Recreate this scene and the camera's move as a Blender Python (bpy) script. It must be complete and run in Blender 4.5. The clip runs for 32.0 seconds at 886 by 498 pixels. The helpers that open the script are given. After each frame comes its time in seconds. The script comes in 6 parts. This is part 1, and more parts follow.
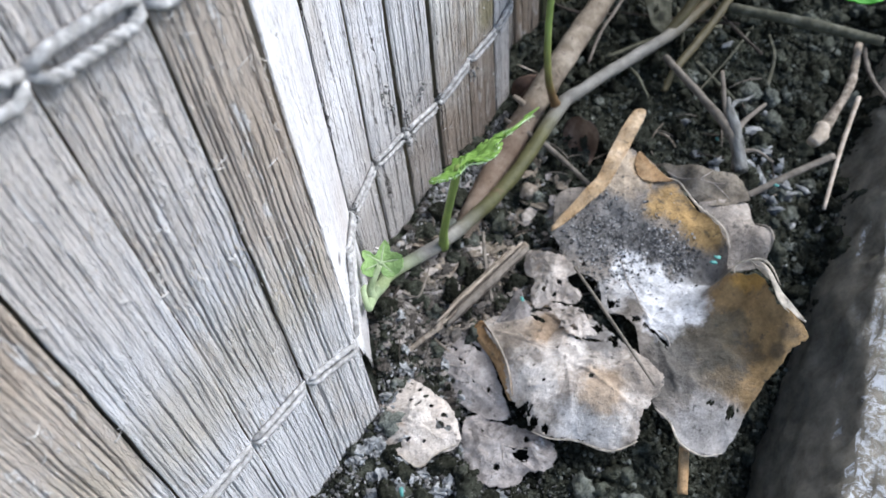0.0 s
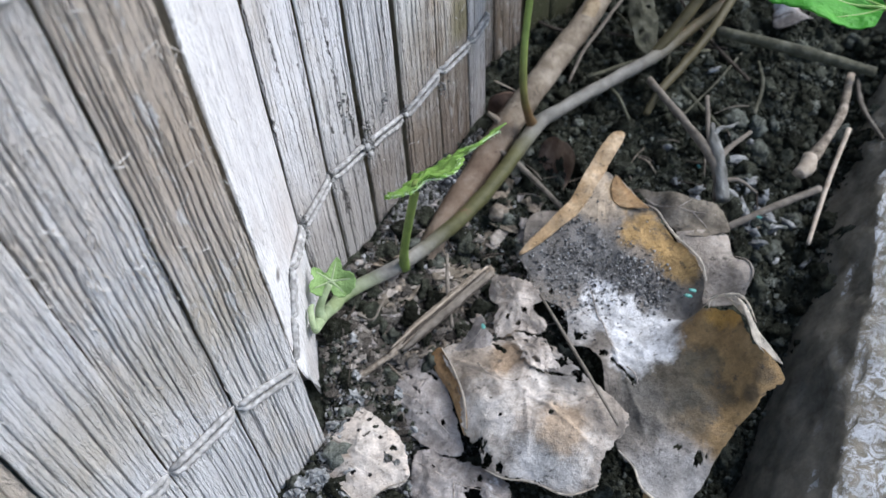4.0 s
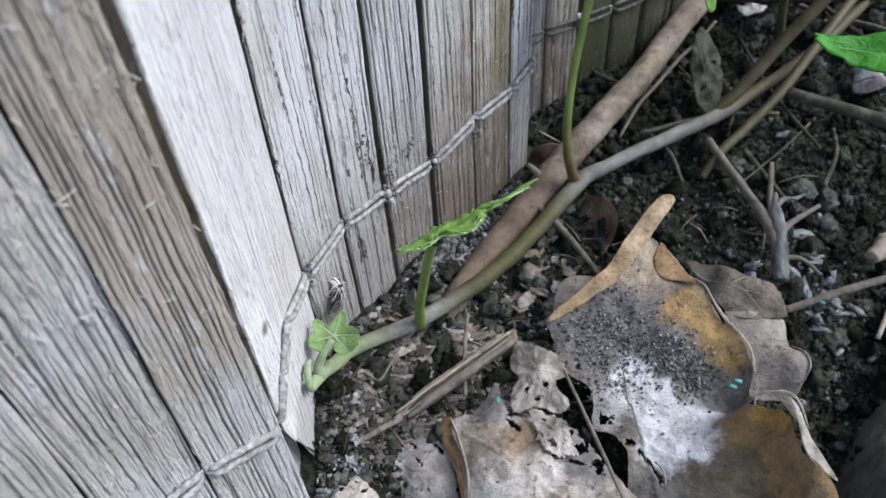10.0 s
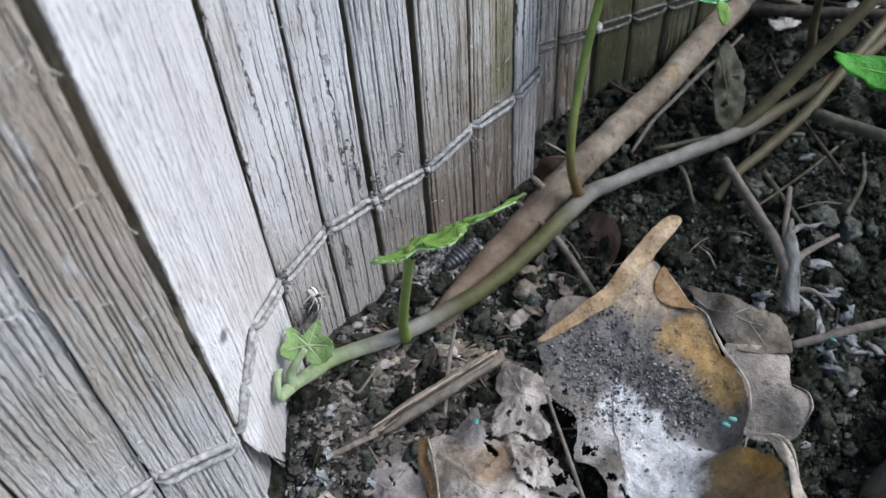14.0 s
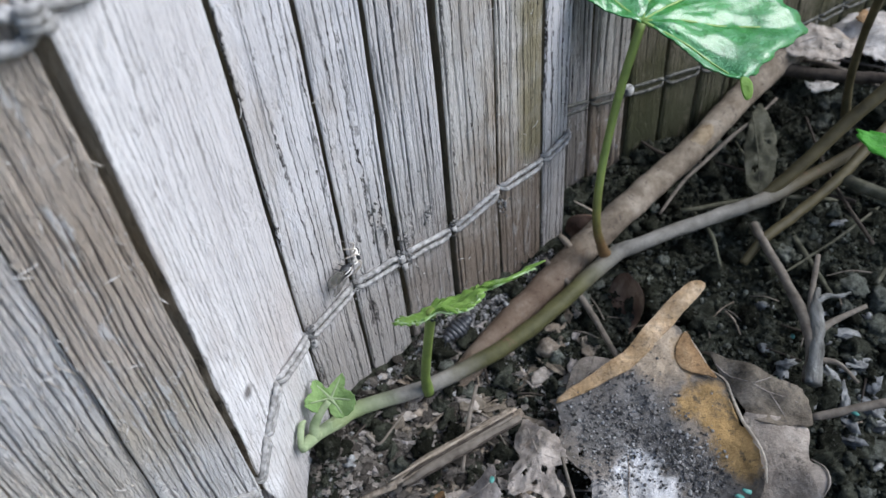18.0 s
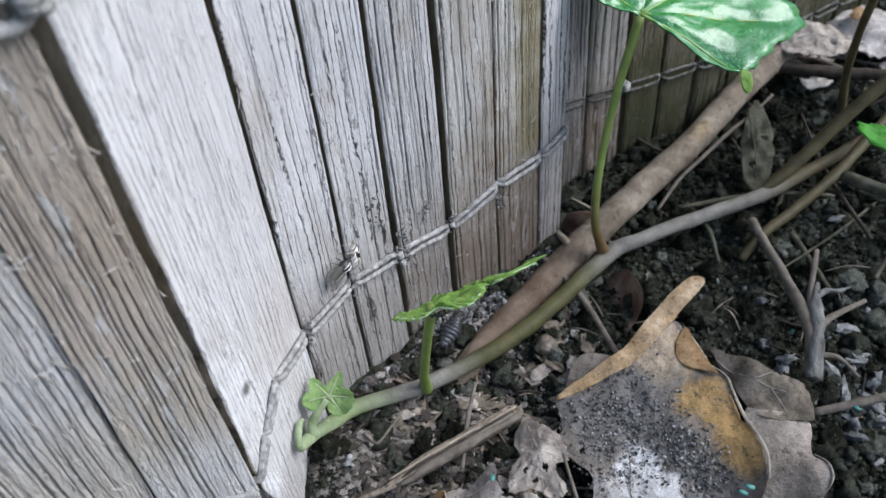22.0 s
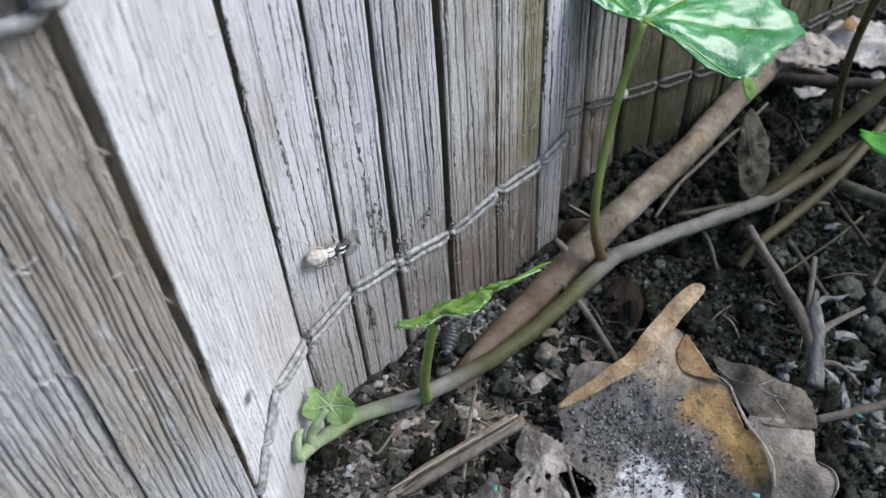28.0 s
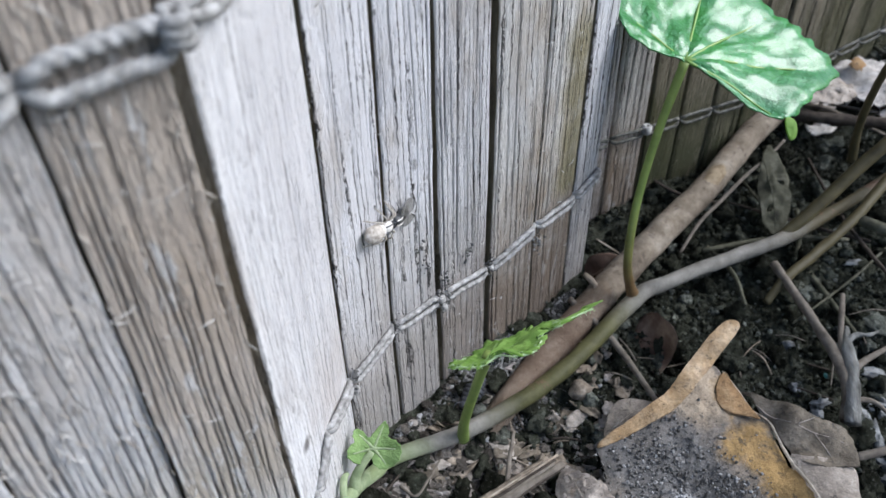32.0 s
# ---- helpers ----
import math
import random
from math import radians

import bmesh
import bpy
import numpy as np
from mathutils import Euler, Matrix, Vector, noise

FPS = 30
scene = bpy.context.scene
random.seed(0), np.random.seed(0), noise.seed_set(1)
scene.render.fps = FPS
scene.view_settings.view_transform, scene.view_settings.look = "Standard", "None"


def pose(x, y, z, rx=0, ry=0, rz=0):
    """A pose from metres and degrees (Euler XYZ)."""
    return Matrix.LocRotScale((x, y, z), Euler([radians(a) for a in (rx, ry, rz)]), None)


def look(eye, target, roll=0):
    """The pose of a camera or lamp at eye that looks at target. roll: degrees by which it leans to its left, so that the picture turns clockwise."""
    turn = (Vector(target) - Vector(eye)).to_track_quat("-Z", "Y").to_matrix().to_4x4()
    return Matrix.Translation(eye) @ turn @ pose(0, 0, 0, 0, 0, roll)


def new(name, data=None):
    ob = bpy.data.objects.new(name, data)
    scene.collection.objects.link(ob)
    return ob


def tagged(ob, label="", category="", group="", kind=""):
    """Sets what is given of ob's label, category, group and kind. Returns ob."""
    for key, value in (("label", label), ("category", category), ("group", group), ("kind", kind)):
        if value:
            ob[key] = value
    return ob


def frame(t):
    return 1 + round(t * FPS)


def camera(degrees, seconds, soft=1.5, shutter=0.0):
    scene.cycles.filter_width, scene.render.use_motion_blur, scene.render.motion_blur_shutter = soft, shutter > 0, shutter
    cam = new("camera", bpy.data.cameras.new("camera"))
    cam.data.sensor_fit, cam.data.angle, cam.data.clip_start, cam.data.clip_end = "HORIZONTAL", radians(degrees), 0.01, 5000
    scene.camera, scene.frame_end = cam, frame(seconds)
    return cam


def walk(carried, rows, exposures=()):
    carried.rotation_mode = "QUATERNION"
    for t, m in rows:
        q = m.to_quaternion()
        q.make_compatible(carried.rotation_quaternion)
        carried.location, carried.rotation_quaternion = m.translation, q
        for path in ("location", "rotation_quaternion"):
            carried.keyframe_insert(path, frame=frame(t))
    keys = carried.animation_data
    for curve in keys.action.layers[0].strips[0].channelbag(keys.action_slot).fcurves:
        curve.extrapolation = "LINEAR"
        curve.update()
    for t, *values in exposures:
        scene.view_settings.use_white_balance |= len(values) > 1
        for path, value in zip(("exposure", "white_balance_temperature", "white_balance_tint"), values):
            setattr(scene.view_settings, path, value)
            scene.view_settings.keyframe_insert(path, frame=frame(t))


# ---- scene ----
# ---- camera and its path ----
cam = camera(60.9, 32.0)
cam.data.dof.use_dof, cam.data.dof.focus_distance, cam.data.dof.aperture_fstop = True, 0.112, 35.0
METRES, EYE, TILT, LEAN, TURN = 0.11, 0.12, 0.0, 0.0, 0.0
ROWS = [
    (0.0, 0.0, 0.0, 0.0, -5.15, -50.32, 4.29),
    (0.5, 0.0062, -0.0047, 0.0034, -5.07, -49.86, 3.95),
    (1.0, 0.0044, 0.0002, 0.0004, -5.16, -49.75, 3.72),
    (1.5, 0.0094, 0.0005, -0.0091, -5.32, -49.67, 3.27),
    (2.0, 0.0083, -0.0002, -0.0068, -5.29, -49.47, 3.1),
    (2.5, 0.009, 0.0013, -0.001, -5.17, -49.24, 3.03),
    (4.5, 0.1049, 0.0772, -0.1122, -1.04, -48.26, 2.2),
    (5.0, 0.1354, 0.1116, -0.1545, 2.47, -48.15, 2.9),
    (5.5, 0.1342, 0.117, -0.1669, 3.43, -46.93, 3.61),
    (6.0, 0.121, 0.1345, -0.1888, 2.76, -46.18, 2.4),
    (6.5, 0.1185, 0.1377, -0.1912, 2.69, -46.39, 2.54),
    (7.0, 0.121, 0.1413, -0.1727, 2.85, -46.17, 3.38),
    (7.5, 0.1209, 0.1386, -0.1717, 2.8, -46.05, 3.43),
    (8.0, 0.1182, 0.1383, -0.1773, 2.8, -46.17, 3.28),
    (8.5, 0.1211, 0.1335, -0.146, 2.95, -45.94, 4.24),
    (9.0, 0.1161, 0.1455, -0.1484, 3.12, -45.74, 3.84),
    (9.5, 0.1221, 0.1321, -0.1274, 3.05, -45.34, 3.18),
    (10.0, 0.1292, 0.1353, -0.1264, 3.15, -45.13, 2.94),
    (10.5, 0.1223, 0.1316, -0.127, 2.99, -45.17, 2.93),
    (11.0, 0.1224, 0.1378, -0.1348, 2.89, -45.17, 2.69),
    (11.5, 0.1227, 0.1355, -0.1279, 2.93, -45.01, 2.66),
    (12.0, 0.1259, 0.136, -0.124, 3.07, -44.91, 2.63),
    (12.5, 0.1322, 0.1365, -0.1243, 3.22, -44.8, 2.7),
    (13.0, 0.1481, 0.1436, -0.1538, 3.27, -44.7, 3.44),
    (13.5, 0.169, 0.1836, -0.1749, 5.07, -44.29, 2.8),
    (14.0, 0.2096, 0.1839, -0.1522, 7.66, -44.66, 3.2),
    (14.5, 0.2438, 0.2117, -0.1579, 11.74, -45.07, 2.73),
    (16.5, 0.2498, 0.2088, -0.1334, 11.98, -43.74, 3.67),
    (17.0, 0.2547, 0.1982, -0.1075, 12.13, -43.0, 4.45),
    (17.5, 0.2558, 0.2016, -0.1001, 12.04, -42.62, 4.7),
    (18.0, 0.2506, 0.1977, -0.0943, 11.7, -42.34, 4.49),
    (18.5, 0.2504, 0.1968, -0.0955, 11.71, -42.12, 4.6),
    (19.0, 0.2519, 0.1967, -0.096, 11.77, -42.06, 4.57),
    (19.5, 0.2517, 0.1968, -0.0979, 11.82, -42.07, 4.67),
    (20.0, 0.2454, 0.1973, -0.1057, 11.49, -42.14, 4.36),
    (20.5, 0.2413, 0.1966, -0.1125, 11.11, -42.17, 4.02),
    (21.0, 0.2362, 0.1955, -0.1111, 10.85, -42.01, 3.85),
    (21.5, 0.2424, 0.1956, -0.1074, 11.08, -42.02, 4.17),
    (22.0, 0.2354, 0.1944, -0.1114, 10.91, -42.02, 4.12),
    (22.5, 0.2298, 0.1933, -0.1183, 10.66, -42.12, 3.85),
    (23.0, 0.2228, 0.1912, -0.1171, 10.38, -42.08, 3.78),
    (23.5, 0.2253, 0.1905, -0.1134, 10.54, -42.0, 3.93),
    (24.0, 0.2192, 0.1893, -0.1197, 10.24, -42.12, 3.65),
    (24.5, 0.2135, 0.1892, -0.1239, 9.96, -42.16, 3.49),
    (25.0, 0.2151, 0.1889, -0.125, 9.86, -42.08, 3.29),
    (25.5, 0.2113, 0.1879, -0.1158, 10.0, -41.89, 3.59),
    (27.5, 0.1993, 0.1955, -0.1337, 9.74, -41.62, 2.82),
    (28.0, 0.2022, 0.1962, -0.1216, 9.82, -41.37, 3.03),
    (28.5, 0.1969, 0.1972, -0.1236, 9.6, -41.19, 2.95),
    (29.0, 0.1907, 0.2043, -0.1422, 9.02, -41.11, 1.98),
    (29.5, 0.1818, 0.2122, -0.1489, 8.22, -40.45, 1.23),
    (30.0, 0.1741, 0.2173, -0.1532, 7.85, -40.08, 1.06),
    (30.5, 0.1672, 0.2073, -0.137, 7.86, -39.7, 0.94),
    (31.0, 0.1501, 0.2043, -0.1206, 7.91, -39.4, 0.78),
    (31.5, 0.1115, 0.2089, -0.1146, 8.07, -39.31, 0.54),
    (32.0, 0.082, 0.2034, -0.1146, 7.78, -39.65, 0.92),
]
walk(cam, [(t, pose(0, 0, EYE, TILT, LEAN, TURN) @ pose(METRES * x, METRES * y, METRES * z, 90 + pitch, roll, yaw)) for t, x, y, z, yaw, pitch, roll in ROWS],
     exposures=[(0.0, 0.72, 6250, 10), (2.5, 0.72, 6250, 10), (5.0, 0.36, 6250, 10), (13.0, 0.28, 6250, 10), (17.0, 0.17, 6250, 10), (31.0, 0.17, 6250, 10), (32.0, 0.28, 6250, 10)])

# ---- light: an overcast garden, brighter towards the open side ----
SUN_AZ, SUN_EL = radians(82), radians(47)          # azimuth clockwise from +y
world = bpy.data.worlds.new("sky")
scene.world = world
world.use_nodes = True
wn = world.node_tree
sky = wn.nodes.new("ShaderNodeTexSky")
sky.sky_type, sky.sun_disc = "NISHITA", False
sky.sun_elevation, sky.sun_rotation = SUN_EL, SUN_AZ
sky.dust_density, sky.ozone_density, sky.air_density = 2.0, 1.0, 1.0
wn.links.new(sky.outputs[0], wn.nodes["Background"].inputs[0])
wn.nodes["Background"].inputs[1].default_value = 0.14
sun = new("sun", bpy.data.lights.new("sun", "SUN"))
sun.data.energy, sun.data.angle, sun.data.color = 3.0, radians(38), (0.98, 0.985, 1.0)
toward = Vector((math.sin(SUN_AZ) * math.cos(SUN_EL), math.cos(SUN_AZ) * math.cos(SUN_EL), math.sin(SUN_EL)))
sun.matrix_world = look(toward * 3, (0, 0, 0))

MM = 0.001


# ---- mesh helpers ----
def mesh_of(name, verts, faces, smooth=True):
    me = bpy.data.meshes.new(name)
    me.from_pydata([tuple(v) for v in verts], [], faces)
    if smooth:
        me.polygons.foreach_set("use_smooth", [True] * len(me.polygons))
    me.update()
    return me


def part(name, me, material, parent=None, label="", m=None):
    ob = new(name, me)
    if material and not me.materials:
        me.materials.append(material)
    if parent:
        ob.parent = parent
    if m is not None:
        ob.matrix_basis = m
    return tagged(ob, label)


def thing(name, label, category, group="", kind="", m=None):
    ob = new(name)
    ob.empty_display_size = 0.005
    if m is not None:
        ob.matrix_basis = m
    return tagged(ob, label, category, group, kind)


def smooth_line(pts, sub):
    """A Catmull-Rom line through pts, in numpy."""
    p = np.array(pts, float)
    q = np.vstack([2 * p[0] - p[1], p, 2 * p[-1] - p[-2]])
    out = []
    for i in range(1, len(q) - 2):
        for k in range(sub):
            t = k / sub
            out.append(0.5 * (2 * q[i] + (q[i + 1] - q[i - 1]) * t + (2 * q[i - 1] - 5 * q[i] + 4 * q[i + 1] - q[i + 2]) * t * t
                              + (3 * q[i] - q[i - 1] - 3 * q[i + 1] + q[i + 2]) * t ** 3))
    out.append(q[-2])
    return np.array(out)


def closed_line(pts, n):
    p = np.array(pts, float)
    k, out = len(p), []
    for j in range(n):
        s = j / n * k
        i, t = int(s) % k, s - int(s)
        a, b, c, d = p[i - 1], p[i], p[(i + 1) % k], p[(i + 2) % k]
        out.append(0.5 * (2 * b + (c - a) * t + (2 * a - 5 * b + 4 * c - d) * t * t + (3 * b - a - 3 * c + d) * t ** 3))
    return np.array(out)


def tube(pts, radii, seg=10, sub=6, rough=0.0, freq=400.0, lobes=0, twist=0.0, depth=0.0, seed=0.0, raw=False):
    """A closed tube along a smooth line. lobes, twist (turns per metre) and depth give a stranded section."""
    line = np.array(pts, float) if raw else smooth_line(pts, sub)
    n = len(line)
    r = np.interp(np.linspace(0, 1, n), np.linspace(0, 1, len(radii)), radii)
    tang = np.gradient(line, axis=0)
    tang /= np.linalg.norm(tang, axis=1)[:, None]
    up = np.array((0.0, 0.0, 1.0)) if abs(tang[0][2]) < 0.9 else np.array((1.0, 0.0, 0.0))
    verts, faces, run = [], [], 0.0
    side = np.cross(tang[0], up)
    for i in range(n):
        if i:
            run += np.linalg.norm(line[i] - line[i - 1])
        side = side - tang[i] * (side @ tang[i])
        side /= np.linalg.norm(side)
        other = np.cross(tang[i], side)
        for j in range(seg):
            a = 2 * math.pi * j / seg
            rr = r[i]
            if lobes:
                rr *= 1 - depth + depth * abs(math.cos(lobes * 0.5 * (a - 2 * math.pi * twist * run)))
            if rough:
                rr *= 1 + rough * noise.noise((line[i][0] * freq + math.cos(a) * 0.8 + seed, line[i][1] * freq + math.sin(a) * 0.8, line[i][2] * freq))
            verts.append(line[i] + side * math.cos(a) * rr + other * math.sin(a) * rr)
    for i in range(n - 1):
        for j in range(seg):
            k = (j + 1) % seg
            faces.append((i * seg + j, i * seg + k, (i + 1) * seg + k, (i + 1) * seg + j))
    faces.append(tuple(range(seg))[::-1])
    faces.append(tuple(range((n - 1) * seg, n * seg)))
    return mesh_of("tube", verts, faces)


def ball(rx, ry, rz, rings=10, seg=14, bump=0.0, freq=3.0, seed=0.0, m=None):
    verts, faces = [], []
    for i in range(rings + 1):
        th = math.pi * i / rings
        for j in range(seg):
            ph = 2 * math.pi * j / seg
            d = Vector((math.sin(th) * math.cos(ph), math.sin(th) * math.sin(ph), math.cos(th)))
            k = 1 + bump * noise.noise(d * freq + Vector((seed, seed, seed)))
            v = Vector((d.x * rx * k, d.y * ry * k, d.z * rz * k))
            verts.append(m @ v if m else v)
    for i in range(rings):
        for j in range(seg):
            k = (j + 1) % seg
            faces.append((i * seg + j, (i + 1) * seg + j, (i + 1) * seg + k, i * seg + k))
    return mesh_of("ball", verts, faces)


# ---- material helpers ----
def shader(name, roughness=0.7, specular=0.3):
    m = bpy.data.materials.new(name)
    m.use_nodes = True
    b = m.node_tree.nodes["Principled BSDF"]
    b.inputs["Roughness"].default_value = roughness
    b.inputs["Specular IOR Level"].default_value = specular
    return m, b


def node(m, kind, **values):
    n = m.node_tree.nodes.new(kind)
    for key, value in values.items():
        n.inputs[key].default_value = value
    return n


def link(m, a, b):
    m.node_tree.links.new(a, b)


def coords(m, scale=(1, 1, 1), own=True):
    """Object-space coordinates in metres, times scale, moved by each object's own random number."""
    tc = node(m, "ShaderNodeTexCoord")
    mp = node(m, "ShaderNodeMapping")
    mp.inputs["Scale"].default_value = scale
    link(m, tc.outputs["Object"], mp.inputs["Vector"])
    if own:
        info = node(m, "ShaderNodeObjectInfo")
        mul = node(m, "ShaderNodeMath")
        mul.operation = "MULTIPLY"
        mul.inputs[1].default_value = 57.0
        link(m, info.outputs["Random"], mul.inputs[0])
        link(m, mul.outputs[0], mp.inputs["Location"])
    return mp.outputs[0]


def grain(m, vec, detail=4.0, rough=0.55, scale=1.0, warp=0.0):
    n = node(m, "ShaderNodeTexNoise", Scale=scale, Detail=detail, Roughness=rough, Distortion=warp)
    link(m, vec, n.inputs["Vector"])
    return n.outputs["Fac"]


def ramp(m, fac, *stops):
    n = node(m, "ShaderNodeValToRGB")
    el = n.color_ramp.elements
    while len(el) < len(stops):
        el.new(0.5)
    for e, (at, c) in zip(el, stops):
        e.position = at
        e.color = (*c, 1) if len(c) == 3 else c
    link(m, fac, n.inputs["Fac"])
    return n.outputs["Color"]


def grey(m, fac, a, b, lo=0.0, hi=1.0):
    return ramp(m, fac, (a, (lo, lo, lo)), (b, (hi, hi, hi)))


def blend(m, fac, a, b, mode="MIX"):
    n = m.node_tree.nodes.new("ShaderNodeMix")
    n.data_type, n.blend_type = "RGBA", mode
    for sock, value in ((n.inputs[0], fac), (n.inputs[6], a), (n.inputs[7], b)):
        if isinstance(value, (int, float)):
            sock.default_value = value
        elif isinstance(value, tuple):
            sock.default_value = (*value, 1)
        else:
            link(m, value, sock)
    return n.outputs[2]


def relief(m, b, height, depth, strength=1.0):
    n = node(m, "ShaderNodeBump", Strength=strength, Distance=depth)
    link(m, height, n.inputs["Height"])
    link(m, n.outputs[0], b.inputs["Normal"])


# ---- materials ----
def blob(m, centre, radius, ragged=0.5, scale=220.0, hard=0.25):
    """A stain of uneven outline round a place on the thing (millimetres): 1 inside, 0 outside."""
    d = m.node_tree.nodes.new("ShaderNodeVectorMath")
    d.operation = "DISTANCE"
    tc = node(m, "ShaderNodeTexCoord")
    link(m, tc.outputs["Object"], d.inputs[0])
    d.inputs[1].default_value = tuple(c * MM for c in centre)
    over = node(m, "ShaderNodeMath")
    over.operation = "DIVIDE"
    over.inputs[1].default_value = radius * MM
    link(m, d.outputs["Value"], over.inputs[0])
    wob = node(m, "ShaderNodeMath")
    wob.operation = "MULTIPLY_ADD"
    wob.inputs[1].default_value = ragged * 2
    link(m, grain(m, coords(m, (scale, scale, scale), False), 6.0, 0.65), wob.inputs[0])
    link(m, over.outputs[0], wob.inputs[2])
    return half_ramp(m, wob.outputs[0], 1 + ragged - hard, 1 + ragged + hard)


def half_ramp(m, value, a, b):
    n = node(m, "ShaderNodeMapRange")
    n.inputs["From Min"].default_value, n.inputs["From Max"].default_value = a, b
    n.inputs["To Min"].default_value, n.inputs["To Max"].default_value = 1.0, 0.0
    link(m, value, n.inputs["Value"])
    return n.outputs["Result"]


def wood_material(name, pale, mid, dark, brown, brown_share, line=1.0, pitch=1200, fine_lines=0.9, splash_shade=None, moss=None, patches=(), rough=0.0011, flecks=0.3):
    """Weathered softwood: growth lines along the mesh's grooves, thin jagged checks between them, a fibrous pale skin, stains, pits and lint."""
    m, b = shader(name, 0.85, 0.15)
    attr = node(m, "ShaderNodeAttribute")
    attr.attribute_name = "groove"
    fine = grain(m, coords(m, (1900, 1900, 420)), 6.0, 0.78)
    breaks = grain(m, coords(m, (500, 500, 180)), 5.0, 0.7)
    stain = grain(m, coords(m, (95, 95, 38)), 6.0, 0.65)
    base = ramp(m, fine, (0.30, tuple(c * 0.93 for c in mid)), (0.48, mid), (0.66, pale))
    base = blend(m, grey(m, stain, 0.62 - brown_share * 0.4, 0.80 - brown_share * 0.4), base, brown)
    mottle = grain(m, coords(m, (170, 170, 75)), 6.0, 0.7)
    base = blend(m, 0.55, base, ramp(m, mottle, (0.3, (0.80, 0.79, 0.78)), (0.7, (1.16, 1.165, 1.17))), "MULTIPLY")
    for at, radius, colour, share in patches:
        base = blend(m, blend(m, 1.0, blob(m, at, radius, 0.7, 130, 0.5), (share, share, share), "MULTIPLY"), base, colour)
    if splash_shade:
        # ragged foot: brown soil splash, and the shade low on the slats painted in
        base = blend(m, blend(m, 1.0, blob(m, (0, 0, -6), 37, 0.5, 170, 0.4), (0.88, 0.88, 0.88), "MULTIPLY"), base, splash_shade)
    if moss:
        for z in (34, 42, 50, 58):
            base = blend(m, blend(m, 1.0, blob(m, (3.2, 0, z), 4.2, 0.5, 200, 0.4), (0.8, 0.8, 0.8), "MULTIPLY"), base, moss)
    # thin checks: lines along the slat, pushed together and apart by a stretched noise and shaken by a fine one
    sep = node(m, "ShaderNodeSeparateXYZ")
    link(m, coords(m, (pitch, pitch, pitch)), sep.inputs[0])
    total = sep.outputs["X"]
    for fac, share in ((grain(m, coords(m, (330, 60, 14)), 2.0, 0.5), 3.4), (grain(m, coords(m, (800, 800, 330)), 5.0, 0.72), 1.0), (grain(m, coords(m, (2300, 2300, 900)), 3.0, 0.7), 0.4)):
        add = node(m, "ShaderNodeMath")
        add.operation = "MULTIPLY_ADD"
        add.inputs[1].default_value = share
        link(m, fac, add.inputs[0])
        link(m, total, add.inputs[2])
        total = add.outputs[0]
    part_of = node(m, "ShaderNodeMath")
    part_of.operation = "FRACT"
    link(m, total, part_of.inputs[0])
    checks = ramp(m, part_of.outputs[0], (0.0, (1, 1, 1)), (0.06, (0.95, 0.95, 0.95)), (0.12, (0, 0, 0)), (0.94, (0, 0, 0)), (1.0, (1, 1, 1)))
    some = grain(m, coords(m, (420, 420, 30)), 4.0, 0.65)
    checks = blend(m, 1.0, checks, grey(m, breaks, 0.34, 0.50, 0.45, 1.0), "MULTIPLY")
    checks = blend(m, 1.0, checks, grey(m, some, 0.38, 0.56, 0.15, fine_lines), "MULTIPLY")
    groove = blend(m, 1.0, grey(m, attr.outputs["Fac"], 0.24, 0.72, 0.0, line), grey(m, breaks, 0.30, 0.50, 0.35, 1.0), "MULTIPLY")
    groove = blend(m, 1.0, groove, checks, "LIGHTEN")
    base = blend(m, groove, base, dark)
    # torn pale splinters of the skin
    flakes = grain(m, coords(m, (520, 520, 95)), 6.0, 0.75, 1.0, 0.5)
    torn = grey(m, flakes, 0.57, 0.62, 0.0, flecks)
    base = blend(m, torn, base, pale)
    spots = grain(m, coords(m, (430, 430, 300)), 6.0, 0.75)
    base = blend(m, grey(m, spots, 0.64, 0.70, 0.0, 0.6), base, dark)
    # short dark ticks where fibres have lifted
    ticks = grain(m, coords(m, (2100, 2100, 420)), 4.0, 0.7)
    base = blend(m, grey(m, ticks, 0.60, 0.68, 0.0, 0.55), base, dark)
    lint = grain(m, coords(m, (620, 620, 480)), 7.0, 0.78, 1.0, 1.6)
    base = blend(m, grey(m, lint, 0.62, 0.67, 0.0, 0.6), base, tuple(min(0.85, c * 1.35) for c in pale))
    link(m, base, b.inputs["Base Color"])
    high = blend(m, 0.14, fine, lint)
    high = blend(m, 0.5, high, grain(m, coords(m, (2200, 2200, 420)), 5.0, 0.75))
    high = blend(m, 0.3, high, torn)
    high = blend(m, 1.0, high, blend(m, 0.8, (0.0, 0.0, 0.0), checks), "SUBTRACT")
    high = blend(m, 0.25, high, grey(m, ticks, 0.45, 0.7, 1.0, 0.0))
    relief(m, b, high, rough, 1.0)
    return m


